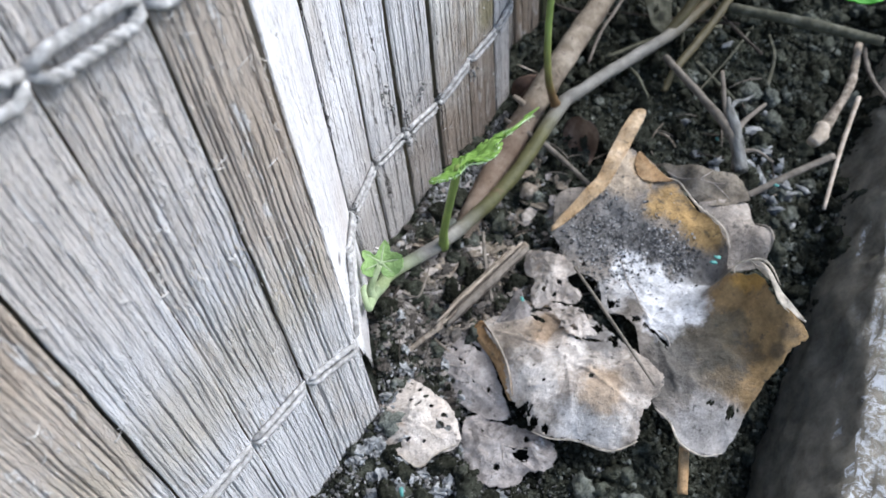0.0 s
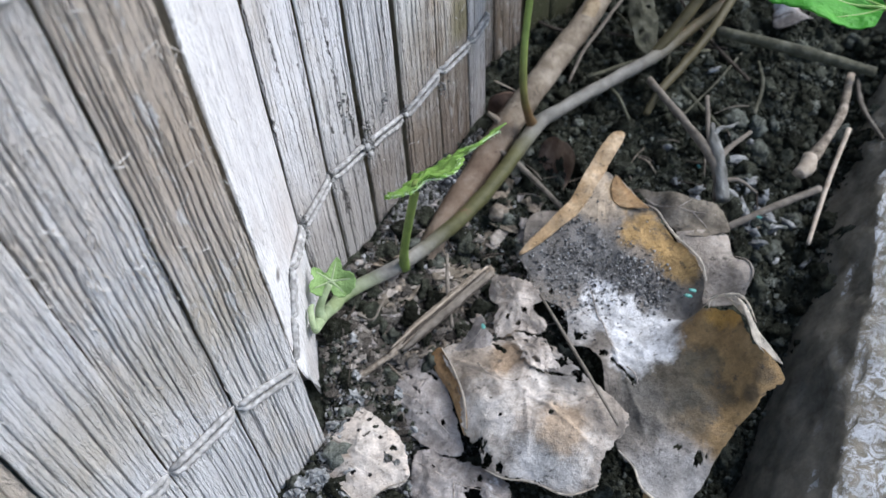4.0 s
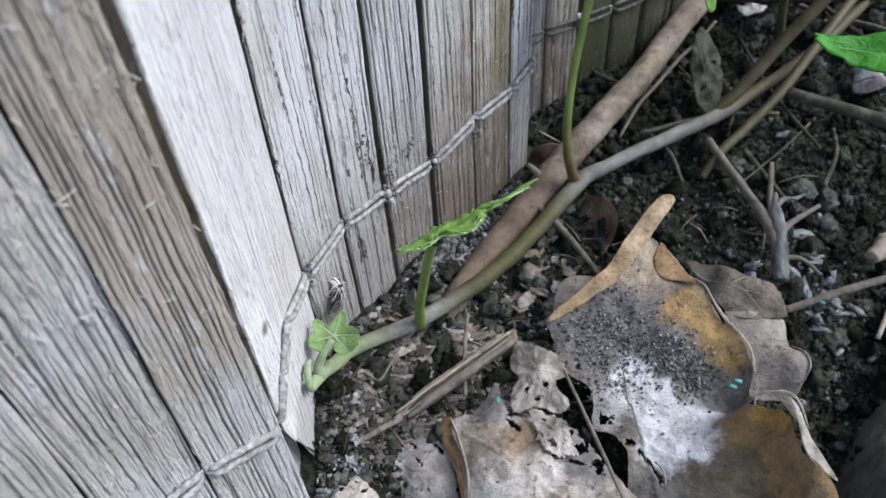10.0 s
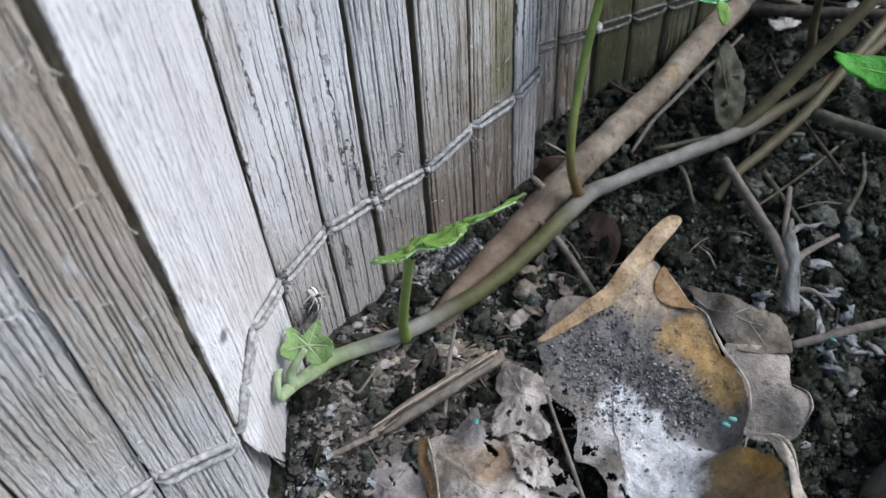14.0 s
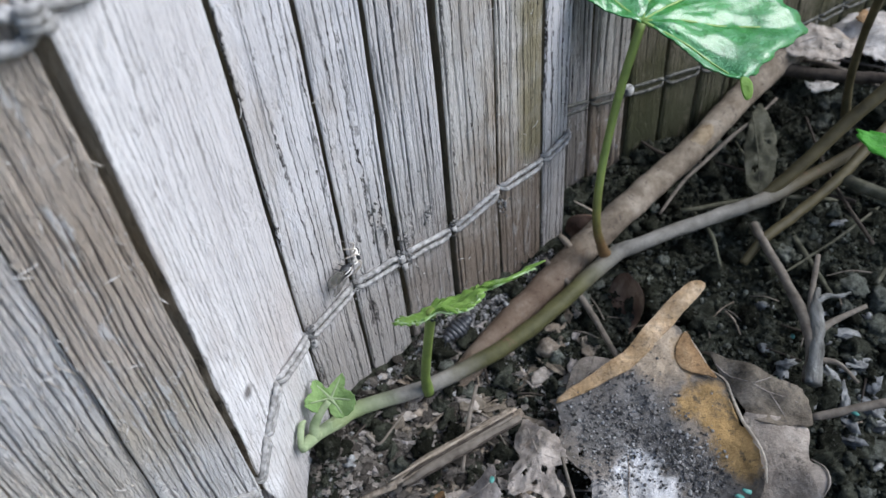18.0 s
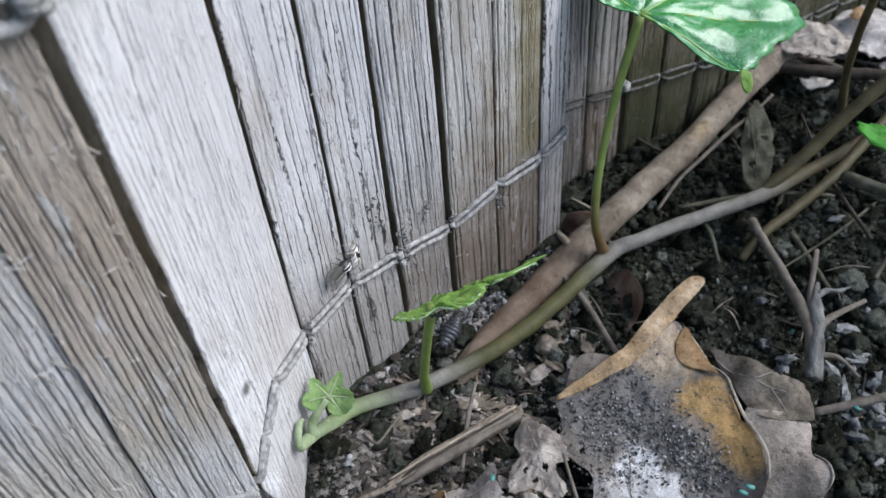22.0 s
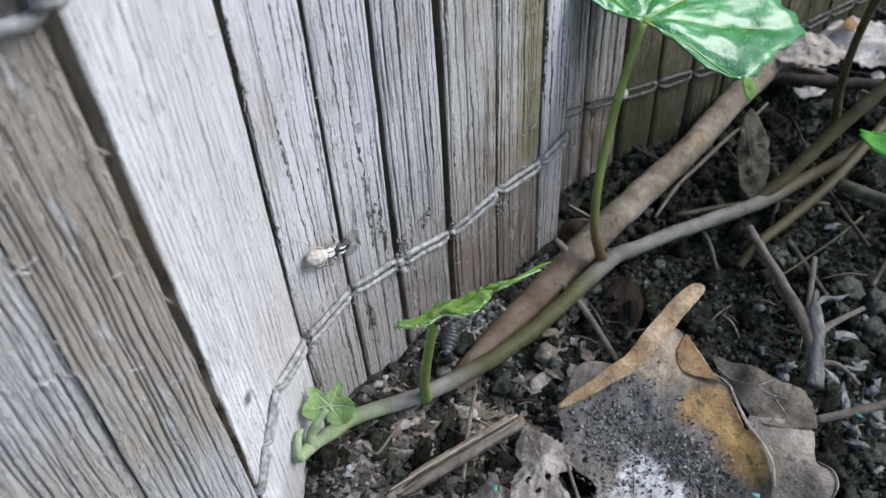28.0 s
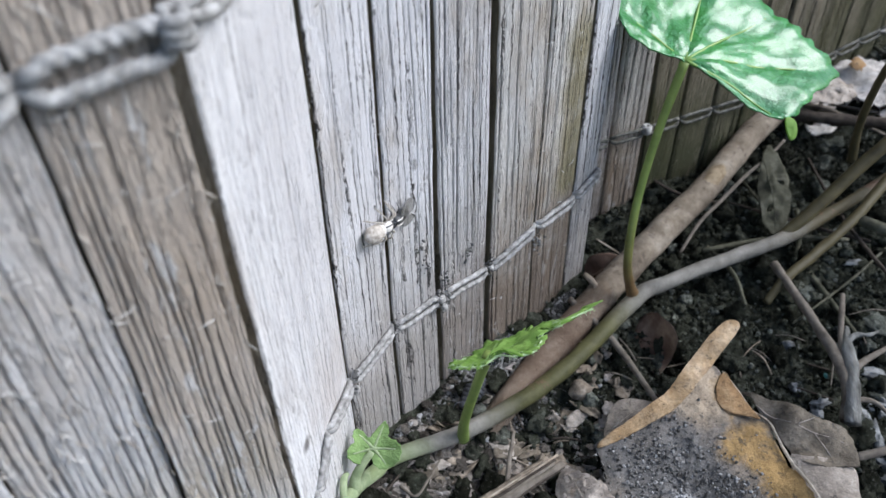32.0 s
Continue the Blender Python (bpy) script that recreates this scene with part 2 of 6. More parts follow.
OCHRE, TAN = (0.52, 0.465, 0.37), (0.54, 0.465, 0.39)
wood_brown = wood_material("weathered_brown_wood", (0.80, 0.80, 0.81), (0.70, 0.70, 0.71), (0.22, 0.215, 0.205), (0.60, 0.545, 0.485), 0.22, 0.65, 1150, 0.6, flecks=0.6,
                           patches=(((1, 0, 36), 9, OCHRE, 0.5), ((-2, 0, 72), 14, TAN, 0.45), ((3, 0, 95), 14, TAN, 0.3)))
wood_tawny = wood_material("tawny_brown_wood", (0.80, 0.795, 0.79), (0.70, 0.69, 0.685), (0.22, 0.21, 0.195), (0.60, 0.54, 0.475), 0.26, 0.65, 1150, 0.6, flecks=0.75,
                           patches=(((2, 0, 58), 15, TAN, 0.85), ((1, 0, 82), 18, TAN, 0.85), ((4, 0, 40), 7, TAN, 0.7), ((-3, 0, 38), 8, OCHRE, 0.5), ((4, 0, 66), 6, (0.44, 0.36, 0.285), 0.6)))
wood_white = wood_material("bleached_wood", (0.84, 0.84, 0.85), (0.785, 0.785, 0.795), (0.20, 0.19, 0.185), (0.60, 0.565, 0.545), 0.28, 0.4, 1100, 0.55, rough=0.0006, patches=(((-6.0, 0, 31), 0.9, (0.16, 0.15, 0.145), 0.9), ((6.5, 0, 32), 8, (0.58, 0.535, 0.515), 0.6), ((4.5, 0, 50), 11, (0.64, 0.63, 0.645), 0.7), ((5.5, 0, 68), 12, (0.63, 0.62, 0.635), 0.7), ((5.5, 0, 88), 13, (0.64, 0.63, 0.645), 0.65), ((3.5, 0, 14), 8, (0.60, 0.585, 0.58), 0.5), ((-5.0, 0, 2), 7, (0.46, 0.445, 0.435), 0.75)))
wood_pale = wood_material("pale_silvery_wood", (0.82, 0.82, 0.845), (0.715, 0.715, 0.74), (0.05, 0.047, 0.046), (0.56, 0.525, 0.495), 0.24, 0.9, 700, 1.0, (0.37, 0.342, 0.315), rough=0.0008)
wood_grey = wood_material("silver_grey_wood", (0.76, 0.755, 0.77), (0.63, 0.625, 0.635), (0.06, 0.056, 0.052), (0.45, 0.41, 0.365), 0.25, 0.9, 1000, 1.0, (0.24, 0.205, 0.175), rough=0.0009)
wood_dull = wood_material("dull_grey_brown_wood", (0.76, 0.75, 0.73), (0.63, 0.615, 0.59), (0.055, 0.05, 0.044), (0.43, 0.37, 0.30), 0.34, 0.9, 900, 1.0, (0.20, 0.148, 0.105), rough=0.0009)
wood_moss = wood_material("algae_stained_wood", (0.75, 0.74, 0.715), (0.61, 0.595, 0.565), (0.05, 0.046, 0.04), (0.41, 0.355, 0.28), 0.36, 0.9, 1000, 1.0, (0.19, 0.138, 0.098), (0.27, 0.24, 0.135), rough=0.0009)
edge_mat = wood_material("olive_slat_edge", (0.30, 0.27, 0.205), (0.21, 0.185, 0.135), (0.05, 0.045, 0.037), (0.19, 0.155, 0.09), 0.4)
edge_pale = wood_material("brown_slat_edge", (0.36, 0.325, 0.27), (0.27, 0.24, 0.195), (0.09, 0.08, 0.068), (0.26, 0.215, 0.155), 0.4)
# back slats: greenish brown, with the corner's shade darkened into the colours
wood_back = wood_material("shaded_brown_wood", (0.33, 0.295, 0.23), (0.22, 0.195, 0.147), (0.03, 0.03, 0.022), (0.12, 0.113, 0.065), 0.5, 0.7, 1400, 0.95, (0.07, 0.075, 0.04))


def plain_material(name, colours, scale, roughness=0.8, specular=0.25, depth=0.0003, detail=5.0, stretch=(1, 1, 1)):
    m, b = shader(name, roughness, specular)
    n = grain(m, coords(m, tuple(scale * s for s in stretch)), detail, 0.6)
    k = len(colours)
    link(m, ramp(m, n, *((0.3 + 0.4 * i / max(1, k - 1), c) for i, c in enumerate(colours))), b.inputs["Base Color"])
    relief(m, b, grain(m, coords(m, tuple(scale * 3 * s for s in stretch)), 4.0, 0.65), depth, 0.8)
    return m


wire_mat = plain_material("weathered_grey_wire", ((0.16, 0.157, 0.152), (0.32, 0.318, 0.312), (0.50, 0.50, 0.50)), 900, 0.7, 0.3, 0.0001)
# darker copy of the grey wire: the shade at the back is in its colour
wire_dark = plain_material("shaded_grey_wire", ((0.05, 0.05, 0.044), (0.11, 0.11, 0.10), (0.21, 0.21, 0.19)), 900, 0.75, 0.2, 0.0001)
soil_mat = plain_material("dark_crumbly_soil", ((0.014, 0.015, 0.011), (0.038, 0.041, 0.030), (0.10, 0.107, 0.088)), 520, 0.95, 0.1, 0.0011)
def bark_material():
    m, b = shader("pinkish_brown_bark", 0.88, 0.15)
    c = ramp(m, grain(m, coords(m, (190, 190, 190)), 7.0, 0.68), (0.3, (0.115, 0.092, 0.07)), (0.5, (0.24, 0.20, 0.155)), (0.68, (0.385, 0.335, 0.275)))
    c = blend(m, grey(m, grain(m, coords(m, (75, 75, 75)), 6.0, 0.65), 0.58, 0.68, 0.0, 0.6), c, (0.21, 0.15, 0.10))
    c = blend(m, grey(m, grain(m, coords(m, (600, 600, 600)), 5.0, 0.75), 0.58, 0.66, 0.0, 0.7), c, (0.07, 0.055, 0.045))
    c = blend(m, blob(m, (13, 118, 2), 15, 0.4, 120, 0.4), c, blend(m, 0.5, c, (0.13, 0.075, 0.05)))
    link(m, c, b.inputs["Base Color"])
    relief(m, b, blend(m, 0.5, grain(m, coords(m, (260, 260, 260)), 6.0, 0.7), grain(m, coords(m, (1100, 1100, 1100)), 5.0, 0.75)), 0.0008)
    return m


bark_mat = bark_material()
twig_mat = plain_material("dry_grey_twig", ((0.10, 0.085, 0.07), (0.22, 0.195, 0.165)), 500, 0.85, 0.2, 0.0002)
scar_mat = plain_material("flaked_tan_bark", ((0.17, 0.125, 0.08), (0.31, 0.245, 0.165), (0.42, 0.35, 0.26)), 420, 0.9, 0.15, 0.0005)
dark_twig = plain_material("dark_damp_twig", ((0.03, 0.024, 0.02), (0.09, 0.075, 0.062)), 420, 0.85, 0.2, 0.0004)
straw_mat = plain_material("pale_straw", ((0.26, 0.21, 0.16), (0.48, 0.42, 0.35)), 500, 0.8, 0.2, 0.0002)
split_mat = plain_material("splintered_wood", ((0.08, 0.065, 0.05), (0.215, 0.18, 0.142), (0.38, 0.33, 0.275)), 700, 0.85, 0.2, 0.0003)
leaflet_mat = plain_material("downy_green_leaflet", ((0.14, 0.245, 0.075), (0.27, 0.40, 0.16)), 500, 0.75, 0.2, 0.0005)
red_leaf = plain_material("dark_red_dead_leaf", ((0.055, 0.032, 0.024), (0.15, 0.095, 0.068), (0.30, 0.22, 0.165)), 180, 0.65, 0.35, 0.0002)
petiole_mat = plain_material("green_petiole", ((0.13, 0.19, 0.045), (0.22, 0.30, 0.075)), 300, 0.5, 0.4, 0.0001)
red_stem = plain_material("reddish_brown_stem", ((0.085, 0.05, 0.022), (0.17, 0.105, 0.045)), 300, 0.55, 0.4, 0.0001)
brown_stem = plain_material("olive_brown_stem", ((0.055, 0.046, 0.022), (0.115, 0.097, 0.048)), 300, 0.55, 0.4, 0.0001)
bud_mat = plain_material("downy_pale_green", ((0.23, 0.30, 0.16), (0.38, 0.45, 0.28)), 600, 0.75, 0.2, 0.0002)
spider_mat = plain_material("cream_spider_skin", ((0.60, 0.57, 0.53), (0.82, 0.80, 0.77)), 1500, 0.6, 0.3, 0.00008)
leg_mat = plain_material("straw_coloured_spider_leg", ((0.34, 0.30, 0.25), (0.58, 0.54, 0.48)), 1800, 0.7, 0.25, 0.00006)
abdomen_mat = plain_material("tan_spider_abdomen", ((0.24, 0.205, 0.17), (0.50, 0.455, 0.40), (0.70, 0.665, 0.62)), 1700, 0.65, 0.3, 0.0001)
fly_mat = plain_material("black_fly_body", ((0.012, 0.012, 0.014), (0.05, 0.055, 0.06)), 1200, 0.35, 0.5, 0.0001)
shell_mat = plain_material("slate_grey_shell", ((0.02, 0.022, 0.026), (0.06, 0.065, 0.075)), 900, 0.3, 0.5, 0.0001)
ash_mat = plain_material("grey_soil_dust", ((0.07, 0.069, 0.067), (0.19, 0.188, 0.184), (0.40, 0.40, 0.395)), 700, 0.95, 0.1, 0.0003)
lint_mat = plain_material("pale_lint", ((0.55, 0.53, 0.50), (0.78, 0.77, 0.75)), 900, 0.9, 0.1, 0.0001)
shred_mat = plain_material("torn_tan_wood", ((0.36, 0.31, 0.26), (0.55, 0.50, 0.44), (0.72, 0.69, 0.65)), 260, 0.9, 0.1, 0.0002)
pebble_mat = plain_material("pale_pebble", ((0.10, 0.103, 0.103), (0.22, 0.228, 0.23), (0.42, 0.435, 0.44)), 500, 0.85, 0.2, 0.0003)
teal_mat = plain_material("teal_plastic", ((0.05, 0.20, 0.18), (0.10, 0.30, 0.27)), 600, 0.45, 0.4, 0.0001)


def clod_material(single=False):
    """Crumbs of soil: each its own tone, dusted with pale grains, drier in patches."""
    m, b = shader("soil_lump" if single else "soil_crumbs", 0.97, 0.08)
    own = node(m, "ShaderNodeObjectInfo").outputs["Random"] if single else node(m, "ShaderNodeNewGeometry").outputs["Random Per Island"]
    c = ramp(m, own, (0.0, (0.015, 0.016, 0.0112)), (0.45, (0.037, 0.040, 0.029)), (0.82, (0.07, 0.076, 0.06)), (1.0, (0.165, 0.178, 0.157)))
    damp = grain(m, coords(m, (50, 50, 50), False), 4.0, 0.6)
    c = blend(m, 1.0, c, ramp(m, damp, (0.36, (0.55, 0.55, 0.54)), (0.64, (1.4, 1.4, 1.4))), "MULTIPLY")
    n = grain(m, coords(m, (900, 900, 900)), 6.0, 0.78)
    c = blend(m, 0.9, c, ramp(m, n, (0.34, (0.3, 0.29, 0.28)), (0.62, (1.5, 1.5, 1.52))), "MULTIPLY")
    dust = grain(m, coords(m, (1500, 1500, 1500)), 5.0, 0.75)
    c = blend(m, grey(m, dust, 0.58, 0.66, 0.0, 0.55), c, (0.19, 0.197, 0.175))
    link(m, c, b.inputs["Base Color"])
    relief(m, b, blend(m, 0.5, n, dust), 0.0011)
    return m


clod_mat, lump_mat = clod_material(), clod_material(True)


def dust_material(name, tones):
    """Loose crumbs, each of its own tone."""
    m, b = shader(name, 0.97, 0.08)
    own = node(m, "ShaderNodeNewGeometry").outputs["Random Per Island"]
    c = ramp(m, own, *zip((0.0, 0.4, 0.8, 1.0), tones))
    n = grain(m, coords(m, (1300, 1300, 1300)), 5.0, 0.7)
    c = blend(m, 0.8, c, ramp(m, n, (0.35, (0.55, 0.54, 0.53)), (0.65, (1.3, 1.3, 1.3))), "MULTIPLY")
    link(m, c, b.inputs["Base Color"])
    relief(m, b, n, 0.0008)
    return m


dust_mat = dust_material("ashy_crumbs", ((0.06, 0.059, 0.057), (0.17, 0.168, 0.165), (0.30, 0.298, 0.295), (0.52, 0.525, 0.53)))
mould_mat = dust_material("leaf_mould_crumbs", ((0.04, 0.036, 0.031), (0.10, 0.09, 0.08), (0.185, 0.168, 0.15), (0.36, 0.33, 0.30)))


def stone_material():
    m, b = shader("lichened_stone", 0.97, 0.04)
    body = ramp(m, grain(m, coords(m, (240, 240, 240)), 7.0, 0.7), (0.3, (0.11, 0.10, 0.08)), (0.7, (0.29, 0.265, 0.215)))
    geo = node(m, "ShaderNodeNewGeometry")
    sep = node(m, "ShaderNodeSeparateXYZ")
    link(m, geo.outputs["True Normal"], sep.inputs[0])
    tuft = grain(m, coords(m, (420, 420, 420)), 9.0, 0.78, 1.0, 1.2)
    patch = grain(m, coords(m, (28, 28, 28)), 3.0, 0.6)
    crust = blend(m, 1.0, grey(m, tuft, 0.46, 0.55), grey(m, patch, 0.36, 0.50), "MULTIPLY")
    crust = blend(m, 1.0, crust, grey(m, sep.outputs["Z"], 0.76, 0.90), "MULTIPLY")
    link(m, blend(m, crust, body, (0.55, 0.57, 0.59)), b.inputs["Base Color"])
    relief(m, b, blend(m, 0.5, tuft, grain(m, coords(m, (900, 900, 900)), 6.0, 0.7)), 0.0007)
    return m


stone_mat = stone_material()


def dead_leaf_material(name, a, b_, c, mould, rust, stains=(), lit=0.0):
    """Tan to grey, with white mould and rusty patches, dark specks and crumbs of dirt. stains: (centre, radius, colour, share)."""
    m, b = shader(name, 0.8, 0.25)
    base = ramp(m, grain(m, coords(m, (150, 150, 150)), 8.0, 0.7), (0.36, a), (0.5, b_), (0.66, c))
    base = blend(m, grey(m, grain(m, coords(m, (60, 60, 60), False), 5.0, 0.6), 0.62 - rust, 0.72 - rust, 0.0, 0.85), base, (0.31, 0.20, 0.11))
    base = blend(m, grey(m, grain(m, coords(m, (70, 70, 70)), 8.0, 0.72, 1.0, 0.4), 0.68 - mould, 0.76 - mould, 0.0, 0.9), base, (0.64, 0.64, 0.64))
    for centre, radius, colour, share in stains:
        f = blend(m, 1.0, blob(m, centre, radius, 0.8, 330, 0.22), (share, share, share), "MULTIPLY")
        base = blend(m, f, base, colour)
    base = blend(m, 0.85, base, ramp(m, grain(m, coords(m, (240, 240, 240)), 8.0, 0.72), (0.33, (0.52, 0.51, 0.50)), (0.5, (0.98, 0.98, 0.98)), (0.66, (1.36, 1.36, 1.37))), "MULTIPLY")
    base = blend(m, grey(m, grain(m, coords(m, (120, 120, 120)), 8.0, 0.78), 0.58, 0.66, 0.0, 0.6), base, (0.085, 0.08, 0.075))
    base = blend(m, grey(m, grain(m, coords(m, (650, 650, 650)), 5.0, 0.75), 0.57, 0.66, 0.0, 0.75), base, (0.05, 0.047, 0.043))
    base = blend(m, 0.45, base, ramp(m, grain(m, coords(m, (1100, 1100, 1100)), 7.0, 0.8), (0.36, (0.55, 0.54, 0.53)), (0.64, (1.22, 1.22, 1.22))), "MULTIPLY")
    link(m, base, b.inputs["Base Color"])
    h = blend(m, 0.5, grain(m, coords(m, (320, 320, 320)), 7.0, 0.75), grain(m, coords(m, (1300, 1300, 1300)), 4.0, 0.75))
    relief(m, b, h, 0.0007)
    if lit:
        tr = node(m, "ShaderNodeBsdfTranslucent")
        link(m, base, tr.inputs["Color"])
        mixs = node(m, "ShaderNodeMixShader", Fac=lit)
        link(m, b.outputs[0], mixs.inputs[1])
        link(m, tr.outputs[0], mixs.inputs[2])
        link(m, mixs.outputs[0], m.node_tree.nodes["Material Output"].inputs["Surface"])
    return m


AMBER, UMBER, DIRT, MOULD = (0.40, 0.262, 0.11), (0.26, 0.172, 0.08), (0.16, 0.157, 0.154), (0.60, 0.61, 0.625)
leaf_main = dead_leaf_material("mouldy_dead_leaf", (0.115, 0.104, 0.09), (0.185, 0.165, 0.144), (0.28, 0.252, 0.224), 0.05, 0.0,
                               (((39, 109.5, 7), 5.5, (0.47, 0.38, 0.28), 0.9), ((30, 105, 5), 5.0, (0.44, 0.34, 0.25), 0.9), ((47.2, 99.6, 5), 5.4, AMBER, 0.95), ((50.6, 94.6, 4.5), 6.0, AMBER, 0.95), ((45.2, 110.2, 7), 3.6, AMBER, 0.85),
                                ((54.2, 67.6, 6), 12.0, UMBER, 0.95), ((47.4, 68.6, 3), 8.0, UMBER, 0.85), ((51, 74.2, 4.5), 6.4, UMBER, 0.9), ((51, 61.5, 2), 6.0, UMBER, 0.75), ((54.2, 78.2, 9.5), 3.0, (0.43, 0.25, 0.07), 0.95), ((43.6, 71.2, 1.5), 6.8, (0.085, 0.08, 0.066), 0.9), ((49.6, 71.6, 3.2), 3.4, (0.10, 0.088, 0.06), 0.75), ((39, 66, 0), 5.0, (0.13, 0.122, 0.11), 0.8), ((49.4, 66.4, 4), 3.6, (0.07, 0.06, 0.04), 0.75), ((46, 64, 1.5), 4, (0.10, 0.09, 0.07), 0.7), ((57, 66, 8), 1.6, (0.09, 0.07, 0.045), 0.7), ((54.6, 64.2, 6), 1.5, (0.09, 0.07, 0.045), 0.7),
                                ((31, 99.4, 3), 8.0, DIRT, 0.9), ((36.4, 96, 1.5), 6.0, DIRT, 0.85), ((43.4, 94.4, 2.5), 4.6, DIRT, 0.8), ((48.8, 85.6, 1), 4.8, DIRT, 0.85), ((46.8, 89.8, 1.2), 3.8, DIRT, 0.75),
                                ((38.2, 86.4, 0), 5.0, MOULD, 0.85), ((42.6, 81.4, 0), 5.6, MOULD, 0.9), ((39.8, 76.4, 0), 4.0, MOULD, 0.75), ((44.6, 78.0, 0.5), 4.2, MOULD, 0.85), ((47.6, 81.6, 0.5), 2.6, MOULD, 0.7), ((36.8, 90.2, 0), 3.4, MOULD, 0.85), ((31, 84, 0), 3.6, (0.40, 0.39, 0.38), 0.8), ((41, 55, -3), 6.5, (0.31, 0.30, 0.29), 0.75)))
tip_leaf = dead_leaf_material("orange_tan_dead_leaf", (0.31, 0.205, 0.105), (0.42, 0.295, 0.17), (0.52, 0.405, 0.28), -0.1, 0.08)
leaf_shell = dead_leaf_material("shell_pink_dead_leaf", (0.42, 0.365, 0.315), (0.54, 0.485, 0.43), (0.63, 0.585, 0.535), 0.0, 0.0)
rust_leaf = dead_leaf_material("orange_brown_dead_leaf", (0.27, 0.16, 0.075), (0.39, 0.25, 0.13), (0.50, 0.36, 0.21), -0.1, -0.1)
leaf_pale = dead_leaf_material("bleached_dead_leaf", (0.42, 0.39, 0.36), (0.56, 0.53, 0.50), (0.70, 0.68, 0.66), 0.1, -0.05)
leaf_tan = dead_leaf_material("tan_dead_leaf", (0.29, 0.25, 0.215), (0.42, 0.375, 0.33), (0.56, 0.515, 0.47), 0.07, 0.02,
                              (((18, 78, 1), 4.5, (0.27, 0.19, 0.12), 0.85), ((11.5, 79, -1), 4, (0.25, 0.205, 0.16), 0.7), ((13, 67, -1), 4.5, (0.66, 0.62, 0.58), 0.85), ((22, 59, -4), 6, (0.60, 0.575, 0.55), 0.8), ((25, 63.5, 0.5), 4.2, (0.35, 0.26, 0.175), 0.8), ((28, 75, 1), 5, DIRT, 0.75), ((33, 66, 0.5), 4, (0.24, 0.205, 0.17), 0.7), ((20, 72, 1), 4, (0.60, 0.56, 0.52), 0.6)))
leaf_grey = dead_leaf_material("grey_dead_leaf", (0.20, 0.178, 0.165), (0.30, 0.273, 0.257), (0.42, 0.393, 0.375), 0.05, 0.0)
leaf_dull = dead_leaf_material("dull_brown_dead_leaf", (0.11, 0.093, 0.072), (0.19, 0.162, 0.126), (0.28, 0.245, 0.20), -0.05, -0.02)
leaf_smooth = dead_leaf_material("smooth_grey_dead_leaf", (0.24, 0.21, 0.18), (0.33, 0.29, 0.25), (0.42, 0.38, 0.335), -0.05, -0.1)
stump_mat = plain_material("bleached_stripped_wood", ((0.06, 0.06, 0.054), (0.16, 0.16, 0.15), (0.32, 0.325, 0.315)), 420, 0.9, 0.15, 0.0006, stretch=(1, 0.3, 1))
leaf_cream = dead_leaf_material("cream_curled_leaf_edge", (0.56, 0.50, 0.42), (0.68, 0.63, 0.55), (0.78, 0.74, 0.67), -0.1, -0.3, (), 0.5)
leaf_pink = dead_leaf_material("pinkish_dead_leaf", (0.30, 0.26, 0.225), (0.42, 0.372, 0.33), (0.54, 0.495, 0.45), 0.06, 0.0)


def vine_material():
    """Lilac-grey skin that turns olive green in one stretch, with brown scars."""
    m, b = shader("vine_skin", 0.6, 0.3)
    skin = ramp(m, grain(m, coords(m, (330, 330, 330)), 6.0, 0.65), (0.3, (0.125, 0.118, 0.103)), (0.7, (0.275, 0.265, 0.242)))
    green = ramp(m, grain(m, coords(m, (300, 300, 300)), 5.0, 0.6), (0.3, (0.05, 0.05, 0.02)), (0.7, (0.105, 0.102, 0.043)))
    c = blend(m, blob(m, (17.5, 115, 5), 16.5, 0.25, 120, 0.35), skin, green)
    c = blend(m, blob(m, (-15, 87.5, 3), 11, 0.25, 120, 0.4), c, (0.24, 0.30, 0.15))
    c = blend(m, blob(m, (86, 166, 18), 32, 0.15, 100, 0.2), c, (0.085, 0.072, 0.04))
    c = blend(m, grey(m, grain(m, coords(m, (140, 140, 140)), 5.0, 0.7), 0.60, 0.68, 0.0, 0.8), c, (0.16, 0.10, 0.065))
    link(m, c, b.inputs["Base Color"])
    relief(m, b, grain(m, coords(m, (900, 900, 900)), 5.0, 0.65), 0.0003, 0.8)
    return m


vine_mat = vine_material()


def blush_material():
    """A green stalk that turns reddish brown towards its foot."""
    m, b = shader("blushed_petiole", 0.5, 0.4)
    c = ramp(m, grain(m, coords(m, (300, 300, 300)), 5.0, 0.6), (0.3, (0.13, 0.19, 0.045)), (0.7, (0.22, 0.30, 0.075)))
    red = ramp(m, grain(m, coords(m, (300, 300, 300)), 5.0, 0.6), (0.3, (0.085, 0.05, 0.022)), (0.7, (0.17, 0.105, 0.045)))
    link(m, blend(m, blob(m, (28.5, 130.5, 8), 13, 0.12, 100, 0.6), c, red), b.inputs["Base Color"])
    relief(m, b, grain(m, coords(m, (900, 900, 900)), 4.0, 0.65), 0.0001, 0.8)
    return m


blush_mat = blush_material()


